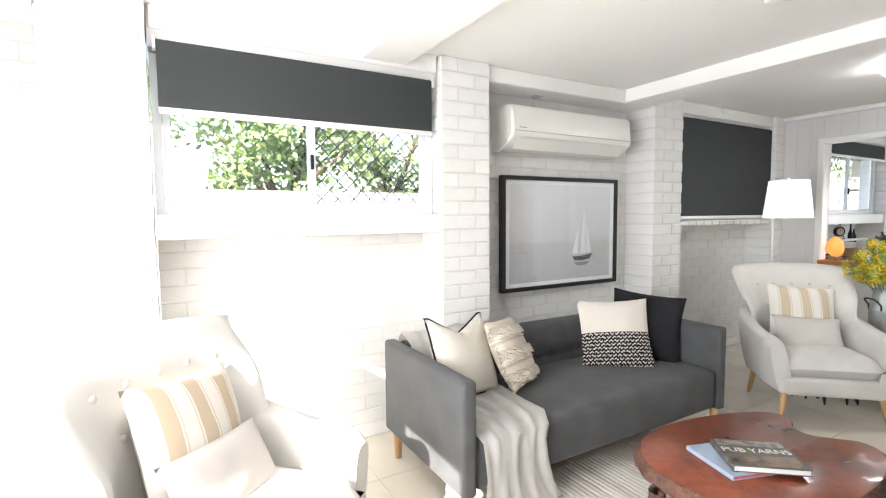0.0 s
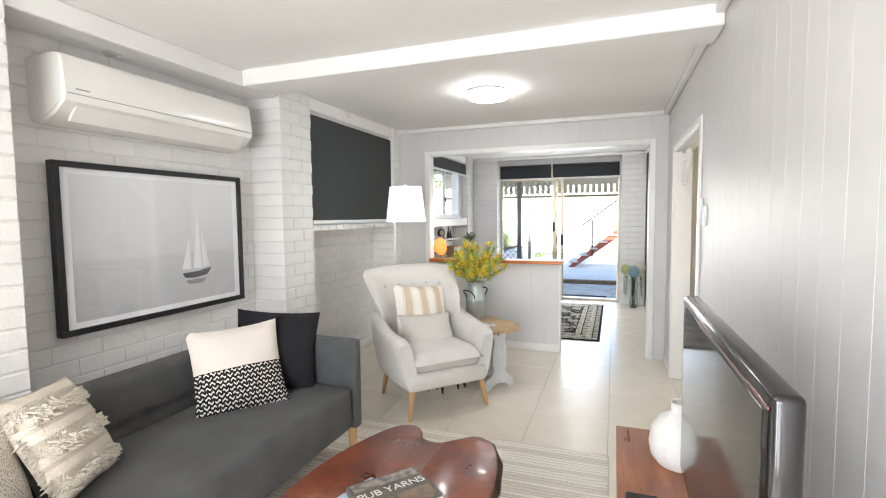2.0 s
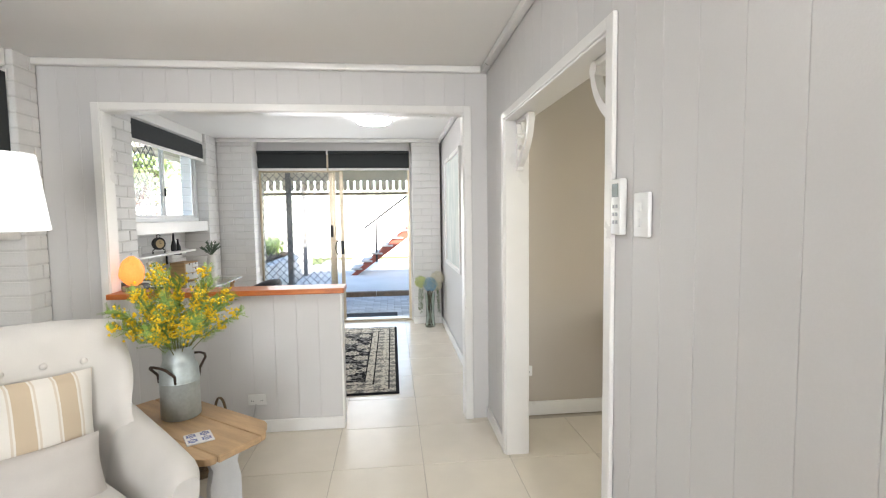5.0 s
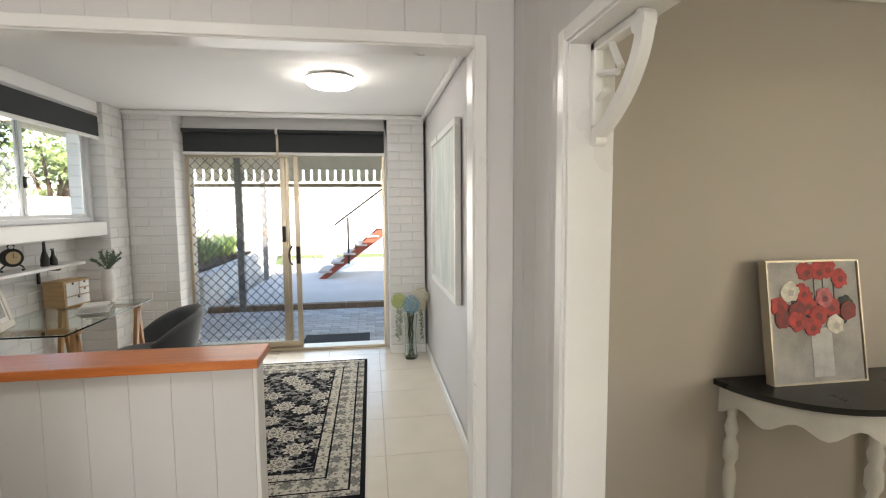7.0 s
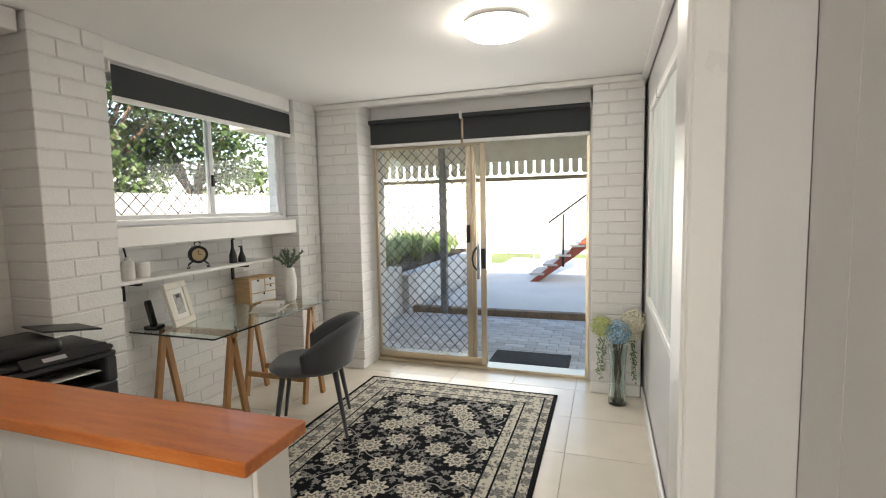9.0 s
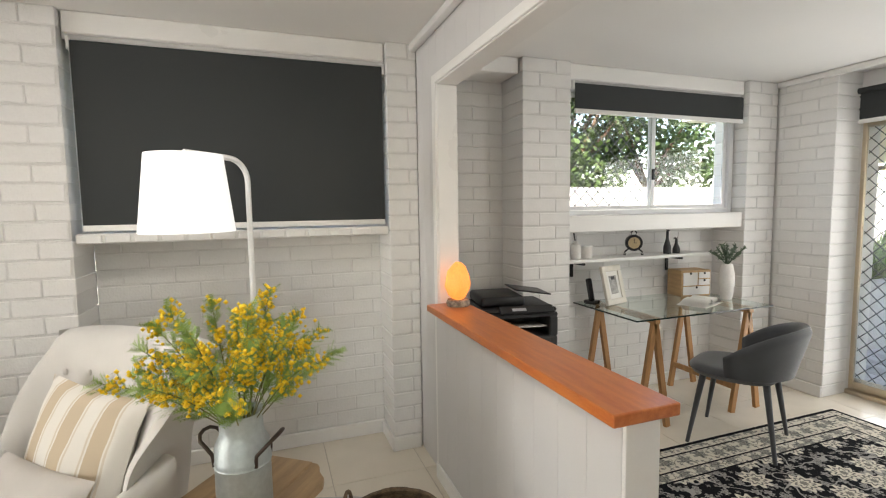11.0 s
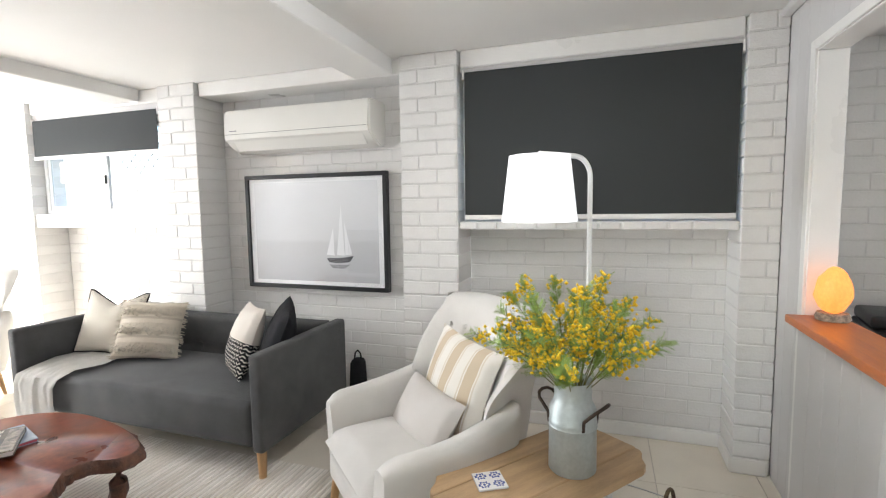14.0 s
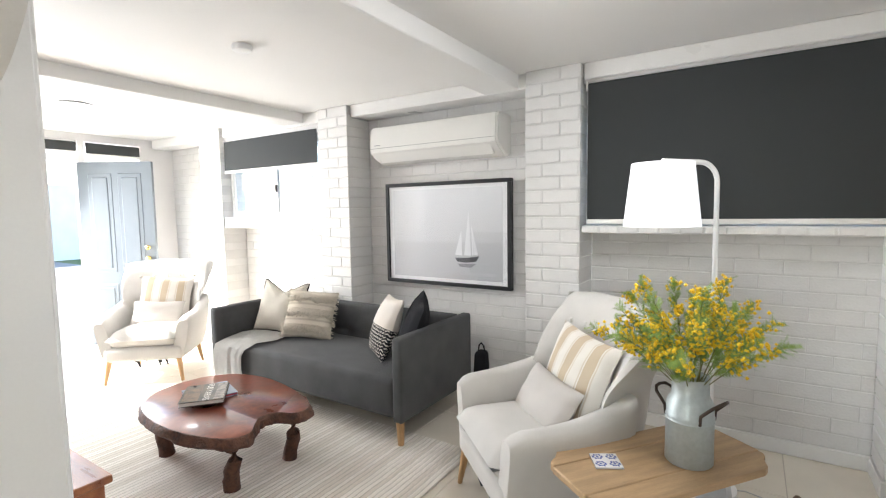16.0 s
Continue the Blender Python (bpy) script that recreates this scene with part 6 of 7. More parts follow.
part("paper_sheet", bm, paper, pt, "white printed sheet", place=pose(0, 0, 0.005, -5, 0, 0))
bm = B()
bx(bm, -0.17, 0.17, -0.194, -0.1905, 0.012, 0.10, 0.002)
part("paper_drawer", bm, pg, pt)
bm = B()
bx(bm, -0.035, 0.035, -0.1955, -0.1945, 0.07, 0.08)
part("badge", bm, mat("silver_badge", (0.6, 0.6, 0.62), 0.3, metal=0.6, bump=0), pt, "small silver badge")
bm = B()
bx(bm, -0.215, 0.215, -0.175, 0.19, 0.251, 0.275, 0.008)
part("scanner_lid", bm, pc, pt)
bm = B()
bx(bm, -0.21, 0.05, -0.12, 0.18, 0.276, 0.335, 0.02, 3)
part("document_feeder", bm, pc, pt, smooth=True)
bm = B()
bx(bm, -0.10, 0.12, -0.08, 0.14, -0.004, 0.004, 0.003)
part("feeder_tray", bm, pc, pt, place=pose(0.11, 0.02, 0.345, 0, 9, 0))
bm = B()
bx(bm, -0.12, 0.19, -0.015, 0.045, -0.004, 0.006, 0.002)
part("control_panel", bm, pc, pt, place=pose(0, -0.19, 0.262, 30, 0, 0))
bm = B()
bx(bm, -0.05, 0.03, 0.0, 0.022, 0.006, 0.0075)
part("display", bm, mat("panel_label", (0.5, 0.5, 0.52), 0.3, bump=0), pt, "pale display", place=pose(0, -0.19, 0.262, 30, 0, 0))


def persian(hx, hy):
    nt, b, tc, sp, op, mix, noise_of, finish = node_mat("floral_rug_pile", 0.95)
    x, y = sp.outputs[0], sp.outputs[1]
    cream, black, grey = (0.60, 0.56, 0.47), (0.006, 0.006, 0.008), (0.33, 0.32, 0.30)

    def flowers(scale, r0, petals, amp, rnd):
        v = nt.nodes.new("ShaderNodeTexVoronoi")
        v.voronoi_dimensions = "2D"
        v.inputs["Scale"].default_value, v.inputs["Randomness"].default_value = scale, rnd
        nt.links.new(tc.outputs["Object"], v.inputs["Vector"])
        s2 = nt.nodes.new("ShaderNodeSeparateXYZ")
        nt.links.new(v.outputs["Position"], s2.inputs[0])
        dx, dy = op("SUBTRACT", x, s2.outputs[0]), op("SUBTRACT", y, s2.outputs[1])
        d = op("MULTIPLY", op("SQRT", op("ADD", op("MULTIPLY", dx, dx), op("MULTIPLY", dy, dy))), scale)
        a = op("SINE", op("MULTIPLY", op("ARCTAN2", dy, dx), petals))
        lim = op("MULTIPLY_ADD", a, amp, r0)
        return d, lim

    def bloomed(col, scale, r0, petals, amp, rnd, tone):
        d, lim = flowers(scale, r0, petals, amp, rnd)
        col = mix(op("LESS_THAN", d, lim), col, tone)
        ring = op("LESS_THAN", op("ABSOLUTE", op("SUBTRACT", d, op("MULTIPLY", lim, 0.62))), 0.03)
        col = mix(op("MULTIPLY", ring, 0.85), col, (0.10, 0.10, 0.10))
        return mix(op("LESS_THAN", d, op("MULTIPLY", lim, 0.28)), col, (0.20, 0.19, 0.17))

    n1 = noise_of(5.5, 1)
    vine = op("LESS_THAN", op("ABSOLUTE", op("SUBTRACT", n1, 0.5)), 0.012)
    field = mix(vine, black, grey)
    field = bloomed(field, 21.0, 0.2, 4.0, 0.07, 1.0, (0.24, 0.23, 0.21))
    field = bloomed(field, 12.5, 0.24, 5.0, 0.08, 0.9, grey)
    field = bloomed(field, 4.6, 0.31, 9.0, 0.06, 0.75, cream)
    border = bloomed(bloomed(cream, 22.0, 0.22, 4.0, 0.08, 0.5, grey), 8.0, 0.30, 6.0, 0.08, 0.35, (0.30, 0.29, 0.26))
    vine2 = op("LESS_THAN", op("ABSOLUTE", op("SUBTRACT", noise_of(16, 1), 0.5)), 0.016)
    border = mix(op("MULTIPLY", vine2, 0.7), border, (0.06, 0.06, 0.06))
    ed = op("MINIMUM", op("SUBTRACT", hx, op("ABSOLUTE", x)), op("SUBTRACT", hy, op("ABSOLUTE", y)))
    col = mix(op("GREATER_THAN", ed, 0.29), border, field)
    for c in (0.085, 0.215, 0.29):
        col = mix(op("LESS_THAN", op("ABSOLUTE", op("SUBTRACT", ed, c)), 0.006), col, black)
    col = mix(op("LESS_THAN", ed, 0.028), col, black)
    n = noise_of(500, 1)
    col = mix(op("MULTIPLY", n, 0.08), col, (0.03, 0.03, 0.03))
    return finish(col, n, 0.4)


bm = B()
bx(bm, -1.14, 1.14, -0.785, 0.785, 0.0, 0.011, 0.003)
tagged(part("study_rug", bm, persian(1.14, 0.785), None, "black and cream floral Persian style rug on the study floor", place=pose(9.475, 2.378, 0.0005)), category="rug")

# glass vase with hydrangeas
gv = thing("glass_vase", pose(10.60, 1.165, 0.0), "tall clear glass floor vase with stems", "vase")
bm = B()
lathe(bm, [(0, 0), (0.062, 0), (0.065, 0.01), (0.055, 0.12), (0.052, 0.25), (0.066, 0.42), (0.069, 0.43), (0.064, 0.428), (0.048, 0.25), (0.05, 0.12), (0.055, 0.02), (0, 0.016)], 32)
part("body", bm, glassy("vase_glass", (0.85, 0.93, 0.90)), gv, smooth=True)
hy = thing("hydrangea_bunch", pose(10.60, 1.165, 0.02), "green, blue and cream hydrangeas with trailing leaves in glass vase", "flowers")
bm = B()
rng = random.Random(8)
for k in range(11):
    a = k * 2.4
    tube(bm, [(math.cos(a) * 0.03, math.sin(a) * 0.03, 0.0), (math.cos(a + 2) * 0.025, math.sin(a + 2) * 0.025, 0.22), (math.cos(a) * 0.04, math.sin(a) * 0.04, 0.45)], 0.004, 6)
part("stems", bm, mat("brown_stem", (0.11, 0.085, 0.045), 0.7), hy)
for (cx, cy, cz, r, col, nm) in ((-0.03, 0.115, 0.56, 0.075, (0.52, 0.58, 0.22), "green"), (-0.06, 0.0, 0.53, 0.085, (0.22, 0.42, 0.58), "blue"), (0.0, -0.10, 0.60, 0.085, (0.74, 0.70, 0.54), "cream"), (0.05, -0.09, 0.50, 0.075, (0.72, 0.70, 0.58), "cream")):
    vs, fs = [], []
    for k in range(150):
        z = 1 - 2 * (k + 0.5) / 150
        a = k * 2.399
        d = Vector((math.cos(a) * math.sqrt(1 - z * z), math.sin(a) * math.sqrt(1 - z * z), z))
        c = Vector((cx, cy, cz)) + d * r * rng.uniform(0.86, 1.06)
        t1 = d.cross(Vector((0.3, 0.2, 1))).normalized()
        t2 = d.cross(t1)
        for q in range(4):
            th = q * math.pi / 2 + k
            e = (t1 * math.cos(th) + t2 * math.sin(th)) * 0.013
            f = (t1 * math.cos(th + 0.8) + t2 * math.sin(th + 0.8)) * 0.009
            g2 = (t1 * math.cos(th - 0.8) + t2 * math.sin(th - 0.8)) * 0.009
            i0 = len(vs)
            vs += [tuple(c), tuple(c + f + d * 0.002), tuple(c + e + d * 0.004), tuple(c + g2 + d * 0.002)]
            fs.append((i0, i0 + 1, i0 + 2, i0 + 3))
    me = bpy.data.meshes.new("flower_head")
    me.from_pydata(vs, [], fs)
    me.materials.append(mat("hydrangea_" + nm, col, 0.8, var=0.15, scale=40, bump=0))
    part("flower_head", me, None, hy, nm + " hydrangea head")
vs, fs = [], []
for k in range(14):
    s = 1 if k % 2 else -1
    x0, y0 = rng.uniform(-0.05, 0.05), s * rng.uniform(0.09, 0.14)
    for m in range(26):
        z = 0.47 - 0.011 * m * rng.uniform(0.8, 1.2)
        p = Vector((x0 + rng.uniform(-0.012, 0.012), y0 + rng.uniform(-0.014, 0.014) + s * 0.0006 * m, z))
        o = Vector((rng.uniform(-1, 1), rng.uniform(-1, 1), -0.4)).normalized() * 0.012
        w = Vector((0, 0, 0.007))
        i0 = len(vs)
        vs += [tuple(p), tuple(p + o * 0.6 + w), tuple(p + o * 1.3), tuple(p + o * 0.6 - w)]
        fs.append((i0, i0 + 1, i0 + 2, i0 + 3))
me = bpy.data.meshes.new("trailing_leaves")
me.from_pydata(vs, [], fs)
me.materials.append(mat("trailing_leaf", (0.14, 0.22, 0.09), 0.6, var=0.2, scale=40, bump=0))
tagged(part("trailing_leaves", me, None, hy, "trailing green leaves"), kind="stuff")

# pale canvas in a white frame on the study wall
wa = thing("wall_art", pose(9.46, YR + 0.003, 0.87), "large pale abstract canvas in a white frame on the study wall", "picture")
bm = B()
for a, b, c, d in ((-0.58, 0.58, 0, 0.04), (-0.58, 0.58, 1.12, 1.16)):
    bx(bm, a, b, 0.0, 0.04, c, d, 0.003)
for a in (-0.58, 0.54):
    bx(bm, a, a + 0.04, 0.0, 0.04, 0.0402, 1.1198, 0.003)
part("frame", bm, trim_white, wa, "white frame")
bm = B()
bx(bm, -0.54, 0.54, 0.002, 0.022, 0.04, 1.12)
part("canvas", bm, mat("pale_abstract", (0.66, 0.67, 0.64), 0.7, var=0.15, scale=3, col2=(0.42, 0.48, 0.47), bump=0.1, stretch=(3, 1, 0.7)), wa, "pale green-grey abstract canvas")

# ---- room beyond the doorway: console and painting ----
cons = thing("console_table", pose(7.795, -0.36, 0), "half-round white console table with black top and turned legs", "console table")
cw = mat("aged_white_paint", (0.72, 0.70, 0.65), 0.45, var=0.06, scale=12, bump=0.08)
bm = B()
arc = [(-0.40 * math.sin(a), 0.44 * math.cos(a)) for a in [i * math.pi / 24 for i in range(25)]]
prism(bm, [(x - 0.002, y) for x, y in arc], 0.715, 0.74)
part("tabletop", bm, mat("black_top", (0.012, 0.012, 0.012), 0.3, var=0.05, bump=0.02), cons, "black painted top")
bm = B()
N2 = 48
for k in range(N2):
    a, b = k * math.pi / N2, (k + 1) * math.pi / N2
    q = []
    for t in (a, b):
        dz = 0.10 + 0.025 * math.cos(t * 12)
        q.append((-0.37 * math.sin(t), 0.41 * math.cos(t), dz))
    vs = []
    for (x, y, dz) in q:
        vs.append((bm.verts.new((x, y, 0.7145)), bm.verts.new((x, y, 0.7145 - dz)), bm.verts.new((x * 0.95, y * 0.95, 0.7145)), bm.verts.new((x * 0.95, y * 0.95, 0.7145 - dz))))
    (a0, a1, a2, a3), (b0, b1, b2, b3) = vs
    bm.faces.new((a0, a1, b1, b0))
    bm.faces.new((a2, b2, b3, a3))
    bm.faces.new((a1, a3, b3, b1))
bmesh.ops.remove_doubles(bm, verts=bm.verts[:], dist=0.0001)
part("apron", bm, cw, cons, "white scalloped apron", smooth=60)
for x, y in ((-0.04, 0.375), (-0.04, -0.375), (-0.33, 0.0)):
    bm = B()
    lathe(bm, [(0, 0), (0.014, 0), (0.022, 0.03), (0.018, 0.06), (0.02, 0.2), (0.027, 0.32), (0.017, 0.37), (0.03, 0.40), (0.03, 0.46), (0.018, 0.49), (0.028, 0.53), (0.016, 0.58), (0.024, 0.62), (0.024, 0.71), (0, 0.71)], 16, (x, y, 0))
    part("leg", bm, cw, cons, "white turned leg", smooth=True)
pn = thing("canvas_painting", pose(7.66, -0.315, 0.741, 0, 9, 0) @ Matrix.Scale(0.92, 4), "canvas painting of red and white flowers in a grey vase", "painting")
bm = B()
bx(bm, 0, 0.035, -0.235, 0.235, 0, 0.56, 0.002)
part("canvas", bm, mat("grey_canvas", (0.50, 0.48, 0.46), 0.7, var=0.2, scale=7, bump=0.15), pn)
bm = B()
for a, b, c, d in ((-0.245, 0.245, -0.0, 0.008), (-0.245, 0.245, 0.553, 0.563)):
    bx(bm, -0.006, 0.04, a, b, c, d)
for a in (-0.245, 0.237):
    bx(bm, -0.006, 0.04, a, a + 0.008, 0.0082, 0.5528)
part("frame", bm, mat("champagne_frame", (0.50, 0.44, 0.34), 0.4, metal=0.3), pn, "thin champagne frame")
bm = B()
bx(bm, -0.003, 0.0, -0.075, 0.035, 0.03, 0.25, 0.001)
part("painted_vase", bm, mat("painted_grey", (0.62, 0.62, 0.62), 0.7, var=0.1, scale=20), pn)
red_p, red_d = mat("painted_red", (0.62, 0.03, 0.025), 0.6, var=0.3, scale=30), mat("painted_dark_red", (0.28, 0.012, 0.012), 0.6, var=0.3, scale=30)
pink_p, white_p = mat("painted_pink", (0.70, 0.16, 0.18), 0.6, var=0.3, scale=30), mat("painted_white", (0.80, 0.76, 0.66), 0.6, var=0.15, scale=40)
leaf_p = mat("painted_leaf", (0.035, 0.05, 0.045), 0.7, var=0.3, scale=30)
rng = random.Random(21)


def dab(name, u, v, r, m, k, flat=1.0):
    """A ragged dab of paint on the canvas; u to the side and v down, from 0 to 1."""
    y, z = 0.235 - 0.47 * u, 0.56 * (1 - v)
    bm = B()
    pts = []
    for i in range(18):
        q = r * rng.uniform(0.82, 1.12)
        pts.append((y + q * math.cos(i * math.pi / 9), z + q * flat * math.sin(i * math.pi / 9)))
    x = -0.0012 - 0.0004 * k
    a = [bm.verts.new((0, p, q)) for p, q in pts]
    b = [bm.verts.new((x, p, q)) for p, q in pts]
    bm.faces.new(b)
    for i in range(18):
        bm.faces.new((a[i], a[(i + 1) % 18], b[(i + 1) % 18], b[i]))
    part(name, bm, m, pn)


for k in range(9):
    dab("painted_leaf", 0.15 + 0.085 * k, 0.42 + 0.06 * math.sin(k * 2.1), 0.05, leaf_p, k * 0.3, 0.8)
for k, u in enumerate((0.50, 0.60, 0.72)):
    bm = B()
    bx(bm, -0.002, 0, 0.235 - 0.47 * u - 0.002, 0.235 - 0.47 * u + 0.002, 0.36, 0.50)
    part("painted_stem", bm, leaf_p, pn)
for k, (u, v, m) in enumerate(((0.42, 0.09, red_p), (0.56, 0.09, red_p), (0.66, 0.075, red_p), (0.79, 0.15, red_p), (0.37, 0.27, red_p), (0.10, 0.37, red_p), (0.41, 0.37, red_p), (0.30, 0.41, red_d), (0.67, 0.39, red_p), (0.60, 0.31, pink_p), (0.86, 0.42, red_d), (0.13, 0.47, red_d), (0.52, 0.45, red_p), (0.28, 0.50, red_p), (0.44, 0.54, red_p), (0.22, 0.25, white_p), (0.70, 0.53, white_p))):
    dab("painted_flower", u, v, 0.046, m, 4 + k * 0.6)
    dab("flower_heart", u + 0.01, v + 0.01, 0.016, red_d if m is not white_p else linen_light, 5 + k * 0.6)

# ---- outside ----
grass_m = mat("lawn", (0.10, 0.16, 0.04), 0.95, var=0.25, scale=2, col2=(0.14, 0.15, 0.06), bump=0.6, fine=60)
concrete = mat("pale_concrete", (0.60, 0.58, 0.55), 0.9, var=0.06, scale=1.2, bump=0.15, fine=60)
paver_m = mat("grey_paver", (0.60, 0.605, 0.63), 0.85, var=0.1, scale=4, bump=0.3, fine=70, rand=0.18)
render_white = mat("white_render", (0.80, 0.79, 0.76), 0.85, var=0.04, scale=2, bump=0.2)
bm = B()
bx(bm, -300, 300, -300, 300, -0.6, -0.14)
structure("ground", bm, grass_m, "green lawn around the house", "ground")
bm = B()
bx(bm, 11.31, 13.42, -0.4, 4.3, -0.14, -0.068)
pave = structure("patio", bm, mat("paver_sand", (0.30, 0.28, 0.26), 0.95), "grey brick paving outside the glass door", "paving")
bm = B()
bx(bm, 13.55, 20.3, -3.0, 3.72, -0.14, 0.015)
bx(bm, 17.45, 18.9, 3.721, 4.5, -0.14, 0.015)
slab = structure("courtyard", bm, concrete, "pale concrete courtyard slabs", "paving")
bm = B()
for k in range(6):
    bx(bm, 13.43, 13.55, -0.4 + 0.78 * k, -0.4 + 0.78 * k + 0.772, -0.14, 0.02, 0.006)
structure("kerb", bm, mat("timber_kerb", (0.28, 0.20, 0.14), 0.8, var=0.2, scale=8), "weathered timber edging step across the patio", "kerb")
bm = B()
bx(bm, -0.38, 0.38, -0.2, 0.2, 0, 0.015, 0.005)
tagged(part("door_mat", bm, mat("dark_mat", (0.03, 0.033, 0.04), 0.95, bump=0.6, fine=200), None, "dark rubber mat outside the glass door", place=pose(11.62, 1.95, -0.057, 0, 0, 90)), category="mat")

timber_white = mat("cream_timber", (0.70, 0.65, 0.55), 0.6, var=0.05, scale=6, bump=0.05)
deck = tagged(thing("upper_deck", pose(0, 0, 0), "cream timber upper deck over the patio with a scalloped valance", "deck"), kind="structure")
bm = B()
bx(bm, 11.31, 13.5, -2.5, 5.2, 2.36, 2.44)
part("deck_floor", bm, timber_white, deck)
bm = B()
bx(bm, 13.42, 13.48, -2.5, 5.2, 2.06, 2.36, 0.004)
part("fascia", bm, timber_white, deck)
bm = B()
bx(bm, 13.40, 13.46, -2.5, 5.2, 1.80, 1.85, 0.004)
part("lower_rail", bm, mat("brown_rail", (0.32, 0.25, 0.17), 0.6), deck)
bm = B()
pts = [(-0.042, 0.0), (-0.042, -0.17)] + [(-0.042 * math.cos(a), -0.17 - 0.04 * math.sin(a)) for a in (0.5, 1.0, 1.57, 2.1, 2.6)] + [(0.042, -0.17), (0.042, 0.0)]
a = [bm.verts.new((-0.009, y, z)) for y, z in pts]
b = [bm.verts.new((0.009, y, z)) for y, z in pts]
bm.faces.new(a)
bm.faces.new(b[::-1])
for k in range(len(pts)):
    j = (k + 1) % len(pts)
    bm.faces.new((a[k], b[k], b[j], a[j]))
me = mesh_of("picket", bm, timber_white)
for k in range(58):
    p = new("picket", me)
    p.location = (13.50, -1.9 + 0.118 * k, 2.09)
    p.parent = deck
post_m = mat("grey_post", (0.20, 0.20, 0.20), 0.6, var=0.1, scale=6)
for x, y in ((13.44, 3.45), (13.44, -0.6), (16.2, 3.68)):
    bm = B()
    bx(bm, x - 0.045, x + 0.045, y - 0.045, y + 0.045, -0.14, 2.4, 0.004)
    tagged(part("deck_post", bm, post_m, None, "grey painted timber deck post"), category="post", group="deck posts")

stair = thing("outdoor_stair", pose(16.1, 2.62, 0.016), "open timber stair with red-brown stringers and black rail", "stair")
tread_m = mat("weathered_tread", (0.52, 0.49, 0.45), 0.8, var=0.1, scale=8)
string_m = mat("red_brown_stringer", (0.30, 0.07, 0.04), 0.5, var=0.1)
for s in (0.0, 0.95):
    bm = B()
    a = [(0.0, 0.0), (-0.16, 0.0), (-2.56, 1.75), (-2.56, 1.95), (-2.4, 1.95)]
    u = [bm.verts.new((s - 0.02, y, z)) for y, z in a]
    v = [bm.verts.new((s + 0.02, y, z)) for y, z in a]
    bm.faces.new(u)
    bm.faces.new(v[::-1])
    for k in range(5):
        j = (k + 1) % 5
        bm.faces.new((u[k], v[k], v[j], u[j]))
    part("stringer", bm, string_m, stair, "red-brown stringer")
for k in range(10):
    bm = B()
    bx(bm, -0.06, 1.0, -0.13 - 0.245 * k - 0.14, -0.13 - 0.245 * k + 0.13, 0.13 + 0.18 * k, 0.17 + 0.18 * k, 0.004)
    part("tread", bm, tread_m, stair)
for y, z in ((-0.62, 0.50), (-2.3, 1.72)):
    bm = B()
    bx(bm, -0.045, -0.005, y - 0.02, y + 0.02, z - 0.2, z + 0.78)
    part("rail_post", bm, black_metal, stair, "black rail post")
bm = B()
cyl(bm, (-0.025, -0.35, 1.12), (-0.025, -2.5, 2.72), 0.02, seg=10)
part("handrail", bm, black_metal, stair, "black handrail", smooth=True)

block_m = mat("block_wall", (0.62, 0.62, 0.61), 0.9, var=0.1, scale=3, bump=0.3)
bm = B()
bx(bm, 11.6, 13.3, 4.05, 4.25, -0.14, 0.62, 0.01)
bx(bm, 13.3, 17.4, 3.95, 4.15, -0.14, 0.50, 0.01)
structure("retaining_wall", bm, block_m, "grey block retaining wall of a raised garden bed", "retaining wall")
bm = B()
bx(bm, 11.6, 17.4, 4.25, 6.2, -0.14, 0.52)
structure("garden_bed", bm, mat("soil", (0.07, 0.05, 0.035), 0.95, var=0.3, scale=20), "dark soil of the raised garden bed", "soil")


def leaf_cloud(spots, count, size, m, seed, name, label, parent):
    """Many small leaves scattered in uneven clumps."""
    rng = random.Random(seed)
    vs, fs = [], []
    for _ in range(count):
        c, r = rng.choice(spots)
        d = Vector((rng.gauss(0, 1), rng.gauss(0, 1), rng.gauss(0, 1))).normalized() * (rng.random() ** 0.4)
        p = Vector((c[0] + d.x * r[0], c[1] + d.y * r[1], c[2] + d.z * r[2]))
        o = Vector((rng.uniform(-1, 1), rng.uniform(-1, 1), rng.uniform(-0.8, 0.8))).normalized() * size * rng.uniform(0.6, 1.3)
        w = o.cross(Vector((rng.uniform(-1, 1), rng.uniform(-1, 1), rng.uniform(-1, 1)))).normalized() * size * 0.3
        i0 = len(vs)
        vs += [tuple(p), tuple(p + o * 0.5 + w), tuple(p + o), tuple(p + o * 0.5 - w)]
        fs.append((i0, i0 + 1, i0 + 2, i0 + 3))
    me = bpy.data.meshes.new(name)
    me.from_pydata(vs, [], fs)
    me.materials.append(m)
    return tagged(part(name, me, None, parent, label), kind="stuff")


# tree leaves: first colour darkened for shade, second lightened for overexposure
leaf_shaded = mat("leaf_green", (0.055, 0.095, 0.024), 0.55, var=0.3, scale=3, col2=(0.025, 0.045, 0.012), bump=0)
leaf_washed = mat("leaf_overexposed", (0.29, 0.37, 0.14), 0.5, var=0.3, scale=3, col2=(0.14, 0.20, 0.07), bump=0)
bark = mat("tree_bark", (0.16, 0.10, 0.065), 0.9, var=0.3, scale=12, bump=0.6)


